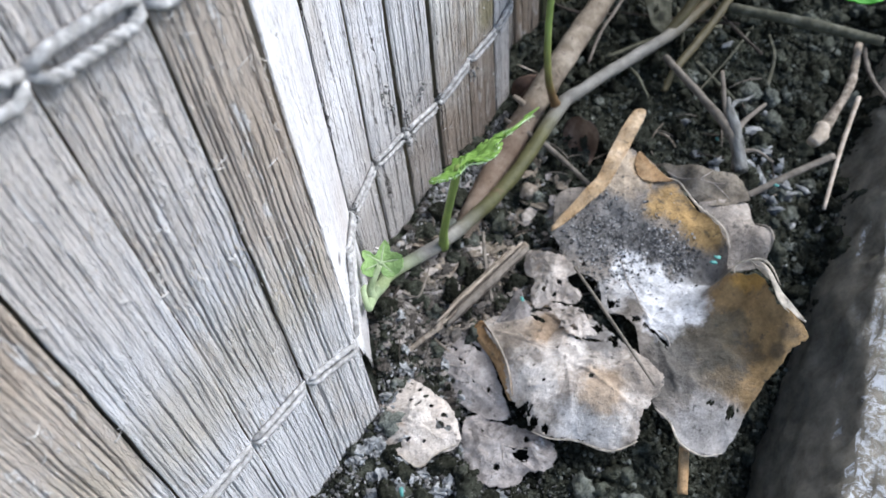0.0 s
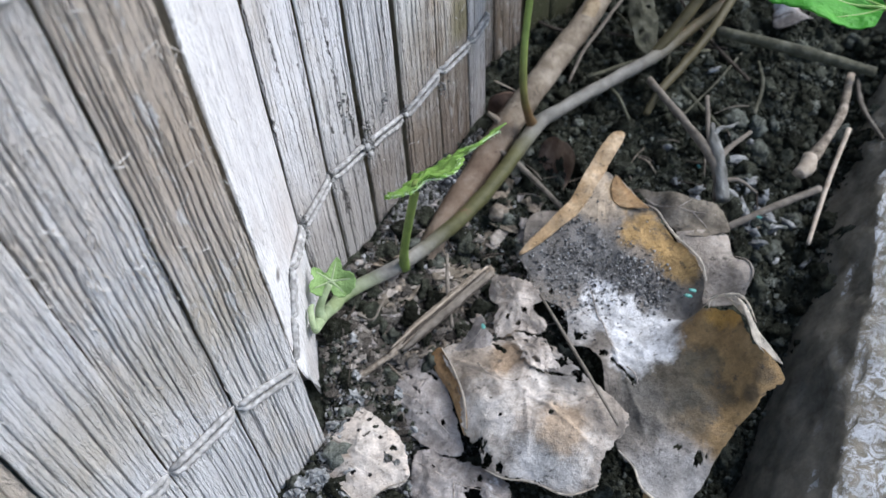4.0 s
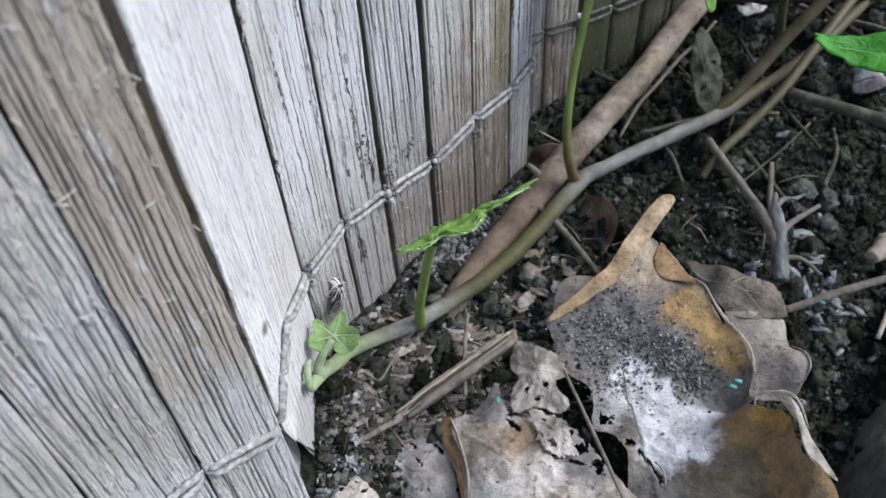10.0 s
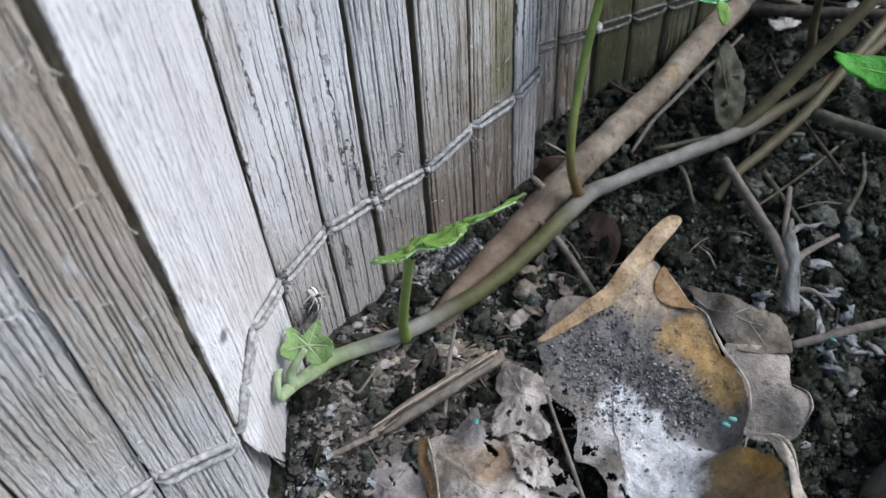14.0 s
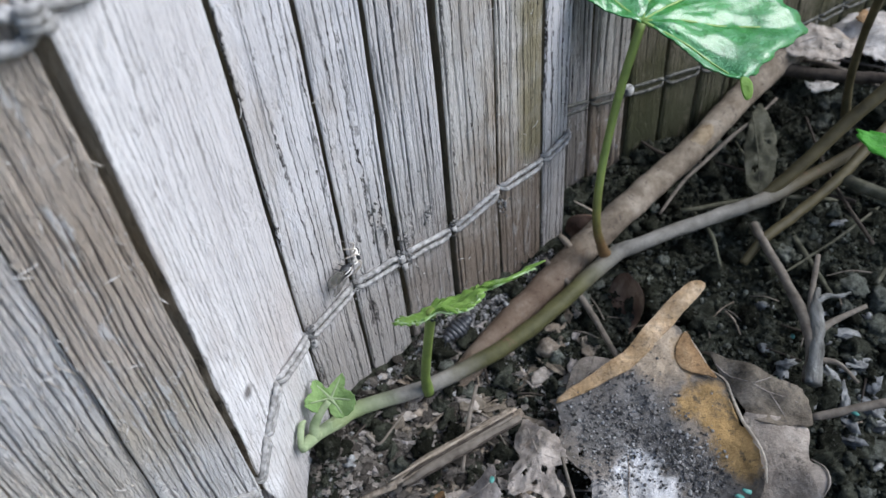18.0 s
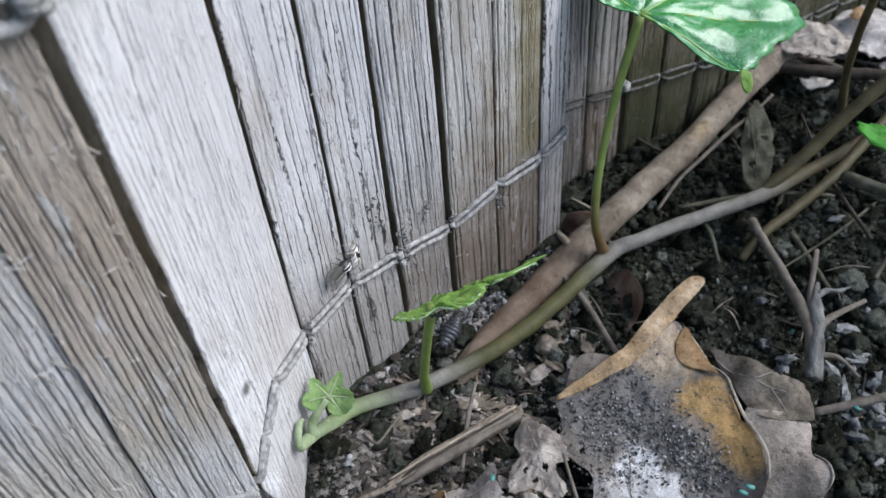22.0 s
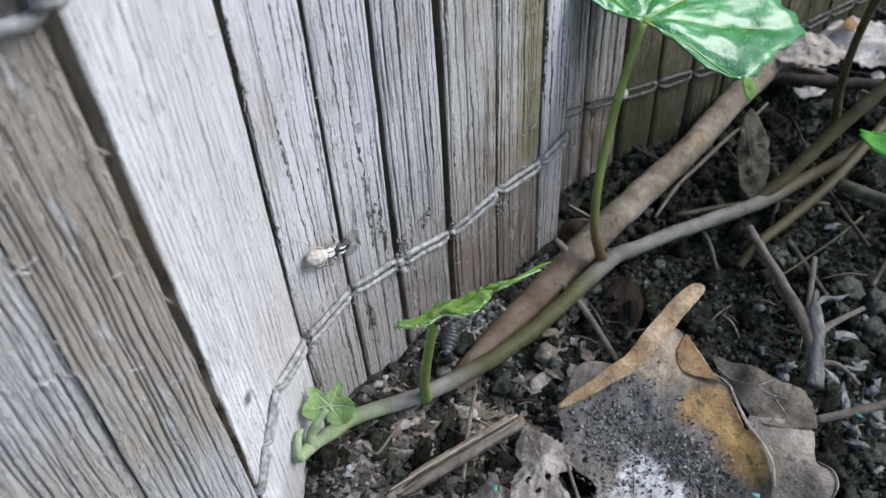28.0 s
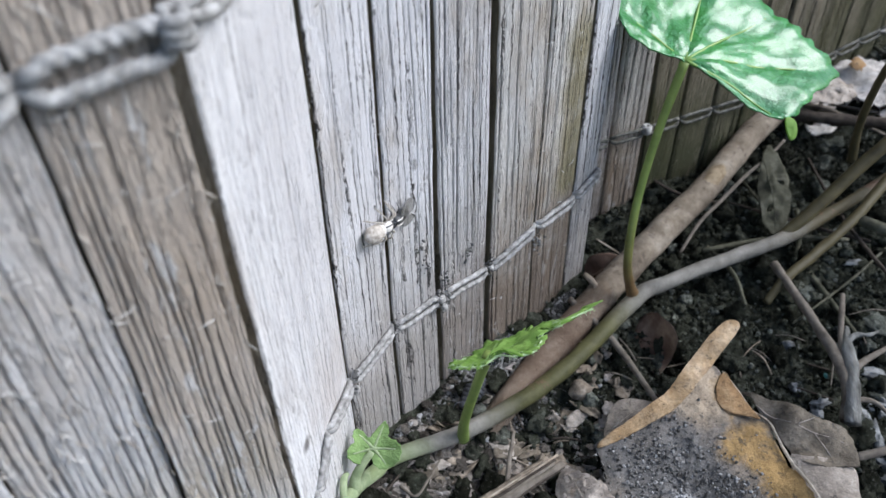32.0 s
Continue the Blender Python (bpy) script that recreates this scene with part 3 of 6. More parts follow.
def green_leaf_material(name, dark, pale, roughness, specular, bump, lit=0.0):
    m, b = shader(name, roughness, specular)
    c = ramp(m, grain(m, coords(m, (140, 140, 140)), 4.0, 0.55), (0.3, dark), (0.7, pale))
    link(m, c, b.inputs["Base Color"])
    h = blend(m, 0.4, grain(m, coords(m, (520, 520, 520)), 4.0, 0.6), grain(m, coords(m, (1700, 1700, 1700)), 3.0, 0.6))
    relief(m, b, h, bump)
    if specular >= 1.0:
        b.inputs["Coat Weight"].default_value, b.inputs["Coat Roughness"].default_value = 0.85, 0.27
        b.inputs["Specular IOR Level"].default_value = 0.6
        b.inputs["Specular Tint"].default_value = (0.62, 1.0, 0.94, 1)
        b.inputs["Coat IOR"].default_value = 1.75
        b.inputs["IOR"].default_value = 1.75
        b.inputs["Coat Tint"].default_value = (0.86, 1.0, 0.97, 1)
    if lit:
        tr = node(m, "ShaderNodeBsdfTranslucent")
        link(m, c, tr.inputs["Color"])
        mixs = node(m, "ShaderNodeMixShader", Fac=lit)
        link(m, b.outputs[0], mixs.inputs[1])
        link(m, tr.outputs[0], mixs.inputs[2])
        link(m, mixs.outputs[0], m.node_tree.nodes["Material Output"].inputs["Surface"])
    return m


ivy_mat = green_leaf_material("glossy_ivy_leaf", (0.028, 0.21, 0.022), (0.07, 0.38, 0.045), 0.36, 1.0, 0.0013, 0.2)
fresh_mat = green_leaf_material("fresh_ivy_leaf", (0.045, 0.28, 0.02), (0.11, 0.46, 0.045), 0.5, 0.4, 0.0007, 0.4)
young_mat = green_leaf_material("bright_young_leaf", (0.22, 0.42, 0.075), (0.40, 0.62, 0.17), 0.5, 0.4, 0.0007, 0.5)
fuzz_mat = plain_material("frosted_leaf_rim", ((0.34, 0.52, 0.23), (0.58, 0.71, 0.46)), 900, 0.8, 0.2, 0.0001)
vein_mat = plain_material("pale_leaf_vein", ((0.16, 0.30, 0.06), (0.26, 0.42, 0.11)), 300, 0.4, 0.5, 0.0001)
husk_mat = plain_material("mossy_dry_leaf", ((0.03, 0.03, 0.022), (0.075, 0.075, 0.052), (0.15, 0.147, 0.115)), 330, 0.8, 0.2, 0.0003)


def wing_material():
    m, b = shader("smoky_wing", 0.25, 0.6)
    b.inputs["Base Color"].default_value = (0.16, 0.155, 0.14, 1)
    b.inputs["Alpha"].default_value = 0.38
    return m


wing_mat = wing_material()


# ---- ground ----
def rise(x, y):
    """Height of the soil without its crumbs: it climbs away from the eye, and is banked up against the fence."""
    z = -0.004 + 0.2 * (min(max(y, -0.2), 0.35) - 0.1)
    gap = x - (-0.017 + 0.75 * min(0.0, y - 0.071) + 0.62 * max(0.0, y - 0.092))
    z += 0.007 * math.exp(-(gap / 0.008) ** 2) * min(1.0, max(0.2, (y - 0.072) / 0.012)) * (1 if y < 0.1 else math.exp(-((y - 0.1) / 0.03) ** 2))
    z += 0.005 * math.exp(-(((x + 0.013) / 0.006) ** 2 + ((y - 0.0835) / 0.007) ** 2))
    dip = math.exp(-(((x - 0.056) / 0.022) ** 2 + ((y - 0.050) / 0.022) ** 2))
    # a hollow runs along the foot of the edging stone
    hollow = math.exp(-(((0.0658 - x) * 0.879 + (y - 0.0747) * 0.477) / 0.009) ** 2)
    return z - 0.009 * dip - 0.010 * hollow


def soil(x, y):
    z = rise(x, y)
    near = math.exp(-((x - 0.04) ** 2 + (y - 0.12) ** 2) / 0.09)
    z += near * (0.0035 * noise.noise((x * 55, y * 55, 3.1)) + 0.0016 * noise.noise((x * 210, y * 210, 7.7)) + 0.0009 * noise.noise((x * 600, y * 600, 1.7)))
    return z + (1 - near) * 0.02 * noise.noise((x * 2.5, y * 2.5, 5.0))


def build_ground():
    n = 300
    s = np.linspace(-1, 1, n)
    xs = 0.045 + 0.125 * s + 8 * np.sign(s) * np.abs(s) ** 17
    ys = 0.120 + 0.140 * s + 8 * np.sign(s) * np.abs(s) ** 17
    verts = [(x, y, soil(x, y)) for y in ys for x in xs]
    faces = [(j * n + i, j * n + i + 1, (j + 1) * n + i + 1, (j + 1) * n + i) for j in range(n - 1) for i in range(n - 1)]
    ob = new("ground", mesh_of("ground", verts, faces))
    ob.data.materials.append(soil_mat)
    tagged(ob, "dark dry crumbly garden soil", "ground", kind="structure")


def crumb_shapes(subdivisions, count, seed):
    bm = bmesh.new()
    bmesh.ops.create_icosphere(bm, subdivisions=subdivisions, radius=1)
    base = [v.co.copy() for v in bm.verts]
    tri = np.array([[v.index for v in f.verts] for f in bm.faces])
    bm.free()
    out = []
    for k in range(count):
        o = Vector((k * 9.1 + seed, 2, 3))
        out.append(np.array([p * (1 + 0.6 * noise.noise(p * 1.1 + o) + 0.5 * noise.noise(p * 2.7 + o) + 0.35 * noise.noise(p * 6 + o)) for p in base]))
    return out, tri


def foot_dust(rng):
    """A place for a crumb of dust: by the nearest slats, under the leaflet, or banked against the silvery slats."""
    k = rng.random()
    if k < 0.38:
        return rng.normal((-0.011, 0.060), (0.011, 0.011))
    if k < 0.68:
        return rng.normal((0.004, 0.099), (0.009, 0.012))
    s, out = rng.uniform(0.0, 1.0), 0.0012 + abs(rng.normal(0, 0.0035))
    return np.array((-0.0125 + 0.030 * s + 0.78 * out, 0.099 + 0.038 * s - 0.62 * out))


def build_crumbs():
    """Loose soil: lumps in clusters, and fine grains between them, thick between the fence and the kerb stone."""
    rng = np.random.default_rng(4)
    for name, label, sub, total, low, span, power in (("soil_lumps", "rough lumps of dry dark soil", 3, 2300, 0.0006, 0.0017, 2.2), ("soil_grains", "fine dark grains of dry soil", 1, 42000, 0.00016, 0.0005, 2.4), ("leaf_crumbs", "dusty brown crumbs of rotted leaf and bark", 1, 9000, 0.00012, 0.0009, 3.4), ("pale_grit", "grey grit and dust by the foot of the fence", 1, 24000, 0.00008, 0.0004, 3.2)):
        shapes, tri = crumb_shapes(sub, 12, total)
        verts, faces, count, size, loose = [], [], 0, len(shapes[0]), 0
        while count < total:
            x, y = foot_dust(rng) if name == "pale_grit" else rng.normal((-0.001, 0.091), (0.009, 0.008)) if name == "leaf_crumbs" else (rng.uniform(-0.04, 0.12), rng.uniform(0.03, 0.25) if sub == 3 else 0.04 + 0.19 * rng.random() ** 1.3)
            if fence_side(x, y) < 0.0005 or noise.noise((x * 95, y * 95, 4.0)) + 0.5 * noise.noise((x * 260, y * 260, 9.0)) < rng.uniform(-0.9, 0.35):
                continue
            r = low + span * rng.random() ** power
            z = soil(x, y) + r * rng.uniform(0.0, 0.8) + (0.0008 * rng.random() if sub == 1 else 0)
            turn = np.array(Euler(rng.uniform(0, 6, 3)).to_matrix())
            lump = shapes[rng.integers(12)] @ turn * (r * rng.uniform(0.7, 1.25, 3) * ((1.3, 1.1, 0.3) if name == "leaf_crumbs" else 1))
            if sub == 3 and loose < 300 and r > 0.0011 and -0.012 < x < 0.095 and 0.07 < y < 0.19:
                # the larger lumps near the leaves lie loose, each by itself
                one = part("soil_lump", mesh_of("soil_lump", lump, [tuple(t) for t in tri.tolist()]), lump_mat, None, "", pose(x, y, z))
                tagged(one, "rough lump of dry dark soil", "soil lump", "loose lumps of soil")
                loose, count = loose + 1, count + 1
                continue
            verts.append(lump + (x, y, z))
            faces.append(tri + len(faces) * size)
            count += 1
        me = bpy.data.meshes.new(name)
        v, f = np.vstack(verts), np.vstack(faces)
        me.vertices.add(len(v)), me.vertices.foreach_set("co", v.ravel())
        me.loops.add(f.size), me.loops.foreach_set("vertex_index", f.ravel())
        me.polygons.add(len(f)), me.polygons.foreach_set("loop_start", np.arange(len(f)) * 3)
        me.update(calc_edges=True)
        me.polygons.foreach_set("use_smooth", [sub == 3] * len(f))
        me.materials.append({"pale_grit": dust_mat, "leaf_crumbs": mould_mat}.get(name, clod_mat))
        tagged(new(name, me), label, "soil", kind="stuff")


# ---- fence of weathered slats, strung on twisted wire ----
# joints along the front of the fence, millimetres, and the material and gap of the slat that follows each
FENCE = [(-98, -32), (-91, -23.5), (-84, -15), (-76.5, -6.5), (-69, 2), (-61.5, 10.5), (-54, 19), (-46.5, 31), (-38.8, 42.2), (-31.2, 51.6), (-23.5, 60.8), (-15.7, 68.9)]
MIDDLE = [(-15.3, 91.5), (-10.9, 102.2), (-4.8, 109.6), (2.3, 118.4), (9.8, 125.8), (16.3, 135.5), (20.4, 141.4)]
BACK = [(16.0, 152.1), (23.4, 157.2), (30.9, 162.2), (38.3, 167.3), (45.7, 172.4), (53.2, 177.4), (59.6, 183.9), (66.0, 190.4), (72.4, 197.0), (79.0, 204.0), (86.0, 211.0), (93.0, 218.0), (100.0, 225.0), (107.0, 232.0)]


def fence_side(x, y):
    """Distance from the fence's front, positive on the open side, metres."""
    best, side = 9.0, 1.0
    chain = [(-0.098, -0.032), (-0.0237, 0.0609), (-0.0157, 0.0689), (-0.0153, 0.0915), (-0.0048, 0.1096), (0.0163, 0.1355), (0.0204, 0.1414), (0.0205, 0.1552), (0.0532, 0.1774), (0.107, 0.232)]
    for (ax, ay), (bx, by) in zip(chain, chain[1:]):
        dx, dy = bx - ax, by - ay
        k = max(0.0, min(1.0, ((x - ax) * dx + (y - ay) * dy) / (dx * dx + dy * dy)))
        d = math.hypot(x - ax - k * dx, y - ay - k * dy)
        if d < best:
            best, side = d, 1.0 if (x - ax) * dy - (y - ay) * dx > 0 else -1.0
    return best * side


def slat_mesh(width, thick, low, high, seed, cols=110, rows=110, depth=0.0004, spacing=1.05, keep=1.0, round_=0.0006, even=False, foot=None, crack=(0.00009, 0.0002), sway=0.0005, taper=0.0):
    """A split-wood slat: front on the plane y = 0, weathered into grooves that run up it, wander, fade and break off."""
    half = width / 2
    u = np.linspace(-half, half, cols + 1)
    edge = np.maximum(0.0, np.abs(u) - (half - round_))
    y0 = round_ - np.sqrt(np.maximum(0.0, round_ ** 2 - edge ** 2))
    zs = np.linspace(low, high, rows + 1)
    rng = random.Random(int(seed * 1000))
    lines, at = [], -half + rng.uniform(0.2, 0.9) * spacing * MM
    while at < half:
        lines.append((at, rng.uniform(0.6, 1.0) if even else rng.uniform(0.35, 1.0), rng.uniform(0.00007, 0.00013) if even else rng.uniform(*crack), rng.uniform(0, 90)))
        at += spacing * MM * (rng.uniform(0.72, 1.28) if even else rng.choice((0.45, 0.6, 0.8, 1.0, 1.1, 1.4, 1.7)))
    shift = [0.0009 * noise.noise((seed, 3.3, z * 11)) for z in zs]
    grid = np.zeros((rows + 1, cols + 1))
    for pos, force, wide, key in lines:
        for r, z in enumerate(zs):
            f = force * max(0.0, min(1.0, 0.5 * keep + 1.6 * noise.noise((key, z * 34, 1)) + 0.6 * noise.noise((key, z * 140, 2))))
            if f > 0.02:
                c = pos + shift[r] * (0.6 + pos / half * 0.4) + 0.0005 * noise.noise((key, 5, z * 36)) + 0.00012 * noise.noise((key, 7, z * 190))
                w = wide * (0.7 + 0.6 * f)
                np.maximum(grid[r], f * np.exp(-((u - c) / w) ** 2), out=grid[r])

    def drop(x, z):
        """Height of a row at x, where a broken foot lifts the lower end."""
        if not foot:
            return z
        end = max(low, foot(x))
        return end + (z - low) * (high - end) / (high - low)

    back = [(half, thick * 0.5), (half, thick), (-half, thick), (-half, thick * 0.5)]
    k, verts, tone, faces = cols + 5, [], [], []
    for r, z in enumerate(zs):
        bend = sway * noise.noise((seed * 3.3, 0, z * 22)) + 0.00012 * noise.noise((seed, 4, z * 160))
        bow = 0.0005 * noise.noise((seed * 1.7, 9, z * 14))
        rag = [0.00022 * noise.noise((seed * 7 + s * 9, 3, z * 120)) for s in (0, 1)]
        for i in range(cols + 1):
            x = u[i] + bend - taper * (z - 0.02) * (u[i] + half) / width + (rag[0] if i == 0 else rag[1] if i == cols else 0)
            verts.append((x, y0[i] + bow + depth * grid[r, i] + 0.00018 * noise.noise((u[i] * 260, z * 60, seed)), drop(u[i], z)))
            tone.append(grid[r, i])
        for x, y in back:
            verts.append((x + bend - taper * (z - 0.02) * (x + half) / width, y + bow, drop(x, z)))
            tone.append(0.0)
    for r in range(rows):
        for j in range(k):
            n = (j + 1) % k
            faces.append((r * k + j, r * k + n, (r + 1) * k + n, (r + 1) * k + j))
    faces.append(tuple(range(k))[::-1])
    faces.append(tuple(range(rows * k, rows * k + k)))
    me = mesh_of("slat", verts, faces)
    me.attributes.new("groove", "FLOAT", "POINT").data.foreach_set("value", tone)
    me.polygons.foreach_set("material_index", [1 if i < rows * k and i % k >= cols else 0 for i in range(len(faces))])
    return me


def place_slat(fence, a, b, mat, gap, seed, label="", thick=0.006, fine=True, high=0.125, low=-0.03, edge=edge_mat, **kw):
    (ax, ay), (bx, by) = a, b
    dx, dy = bx - ax, by - ay
    length = math.hypot(dx, dy)
    m = pose((ax + bx) / 2 * MM, (ay + by) / 2 * MM, 0, 0, 0, math.degrees(math.atan2(dy, dx)))
    high += 0.004 * noise.noise((seed * 2.7, 1, 1))
    if not fine:
        kw.update(cols=30, rows=24)
    elif "cols" not in kw:
        kw.update(cols=int(length * 14))
    me = slat_mesh(length * MM - gap, thick, low, high, seed, **kw)
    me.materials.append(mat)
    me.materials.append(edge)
    part("slat", me, mat, fence, label, m)


def strand_run(joints, phase, offset, out, radius, dip=0.0009):
    """One of a pair of wires: it crosses each slat's face and dips into each joint, where it changes over with the other."""
    line = []
    for i in range(len(joints) - 1):
        a, b = np.array(joints[i]), np.array(joints[i + 1])
        d = (b - a)[:2] / np.linalg.norm((b - a)[:2])
        normal = np.array((d[1], -d[0]))
        sign = phase if i % 2 == 0 else -phase
        for s in np.linspace(0, 1, 11, endpoint=i == len(joints) - 2):
            p = a + (b - a) * s
            lift = min(1.0, math.sin(math.pi * s) * 3.0)
            push = out * lift - dip * (1 - lift) * (1 if sign > 0 else 0.6)
            z = p[2] + sign * offset * min(1.0, math.sin(math.pi * s) * 2.2) + 0.0002 * noise.noise((p[0] * 300, p[1] * 300, phase))
            line.append((p[0] + normal[0] * push, p[1] + normal[1] * push, z))
    return tube(line, [radius * 1.08], seg=14, lobes=2, twist=420 * phase, depth=0.30, sub=4, rough=0.16, freq=1900)


def knot_mesh(at, radius, seed):
    """A burr of twisted wire end and caught dirt."""
    line = []
    for k in range(26):
        a = k * 0.9
        line.append((at[0] + radius * 0.8 * math.cos(a) * (0.6 + 0.4 * math.sin(k * 1.7 + seed)), at[1] + radius * 0.7 * math.sin(a), at[2] + radius * (k / 13 - 1) * 0.9))
    return tube(line, [radius * 0.42, radius * 0.5, radius * 0.35], seg=7, sub=2, rough=0.3, freq=2000)


def broken_foot(x):
    """The broad slat's lower corner has broken off on a slant."""
    y = x / MM + 80.7
    z = np.interp(y, (69.5, 72.0, 73.2, 74.8, 76.4, 79.0), (15.5, 7.5, 5.5, -0.4, -5.0, -30.0))
    return (z + 0.9 * noise.noise((y * 1.9, 3, 1)) + 0.5 * noise.noise((y * 5.1, 7, 2))) * MM


def build_fence():
    fence = thing("slat_fence", "low weathered fence of narrow slats strung on twisted grey wire", "fence")
    n = len(FENCE)
    for i, (a, b) in enumerate(zip(FENCE, FENCE[1:])):
        place_slat(fence, a, b, wood_tawny if i in (n - 2, n - 5) else wood_brown, 0.00026, 1.0 + i * 1.37, "brown slat with grey streaks", fine=i >= n - 6, spacing=0.86, depth=0.0005, round_=0.00022, even=True, rows=150, sway=0.00025, taper=0.024 if i == n - 2 else 0.0)
    # the broad bleached slat stands proud of the brown one beside it
    place_slat(fence, (-16.3, 70.0), (-15.4, 91.4), wood_white, 0.0003, 21.3, "broad bleached slat", thick=0.0062, edge=edge_pale, round_=0.0003, spacing=1.1, keep=0.45, depth=0.00022, foot=broken_foot, crack=(0.00005, 0.0001), cols=330)
    place_slat(fence, (-18.6, 69.7), (-18.2, 77.5), wood_tawny, 0.0003, 23.1, "stub of brown slat behind the broken foot", thick=0.003, high=0.019, cols=40, rows=40)
    gaps = (0.0003, 0.0009, 0.0012, 0.0010, 0.0006, 0.0005)
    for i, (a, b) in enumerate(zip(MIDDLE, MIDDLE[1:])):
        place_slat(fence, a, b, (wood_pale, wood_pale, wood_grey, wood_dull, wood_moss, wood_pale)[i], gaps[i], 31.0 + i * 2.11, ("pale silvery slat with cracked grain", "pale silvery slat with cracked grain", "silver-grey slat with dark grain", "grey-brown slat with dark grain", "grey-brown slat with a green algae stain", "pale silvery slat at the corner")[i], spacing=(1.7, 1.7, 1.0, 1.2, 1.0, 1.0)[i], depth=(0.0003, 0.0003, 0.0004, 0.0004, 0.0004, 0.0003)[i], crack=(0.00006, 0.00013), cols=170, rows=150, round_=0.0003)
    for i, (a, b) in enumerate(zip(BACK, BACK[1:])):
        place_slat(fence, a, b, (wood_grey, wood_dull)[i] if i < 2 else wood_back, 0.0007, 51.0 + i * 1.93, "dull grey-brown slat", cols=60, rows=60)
    low = [(x, y, 19.0) for x, y in FENCE[:-1]] + [(-15.9, 68.8, 16.2)]
    lowmid = [(-16.2, 69.9, 16.6), (-16.0, 74.6, 21.0), (-15.8, 81.0, 25.0), (-15.3, 91.5, 23.0), (-10.9, 102.2, 24.0), (-4.8, 109.6, 24.2), (2.3, 118.4, 23.4), (9.8, 125.8, 27.4), (16.3, 135.5, 27.2), (20.6, 141.4, 29.5)]
    lowback = [(x, y, 26.2) for x, y in BACK]
    top = [(x, y, 85.5) for x, y in FENCE[:-1]] + [(-15.9, 68.7, 86.4)]
    topmid = [(-16.3, 69.9, 86.6), (-15.3, 91.5, 88.0)] + [(x, y, 89.0) for x, y in MIDDLE[1:]]
    topback = [(x, y, 93.0 + i * 0.4) for i, (x, y) in enumerate(BACK)]
    for run, r in ((low, 0.00052), (lowmid, 0.00045), (lowback, 0.00034), (top, 0.0007), (topmid, 0.00062), (topback, 0.00055)):
        pts = [(x * MM, y * MM, z * MM) for x, y, z in run]
        for phase in (1, -1):
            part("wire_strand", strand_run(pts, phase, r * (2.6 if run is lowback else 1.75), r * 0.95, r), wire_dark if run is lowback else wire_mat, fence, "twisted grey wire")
    for at, r, s in (((-4.3, 109.0, 24.4), 0.0006, 1), ((-3.9, 108.8, 22.9), 0.0005, 2), ((30.9, 161.6, 26.8), 0.0010, 3), ((-15.6, 67.9, 86.9), 0.0014, 5), ((-14.7, 91.8, 21.0), 0.0006, 6), ((2.7, 118.0, 24.1), 0.0005, 8)):
        part("wire_knot", knot_mesh([c * MM for c in at], r, s), wire_mat, fence, "dirty twisted wire end")
    return fence


def fence_face(fx, joints):
    """A place on the front of a chain of joints, by its share of the way along."""
    s = fx * (len(joints) - 1)
    i = min(int(s), len(joints) - 2)
    a, b = np.array(joints[i]), np.array(joints[i + 1])
    d = (b - a) / np.linalg.norm(b - a)
    return (a + (b - a) * (s - i)) * MM, d


def merged(meshes, name):
    verts, faces, base = [], [], 0
    for me in meshes:
        verts += [v.co[:] for v in me.vertices]
        faces += [tuple(i + base for i in p.vertices) for p in me.polygons]
        base += len(me.vertices)
        bpy.data.meshes.remove(me)
    return mesh_of(name, verts, faces)


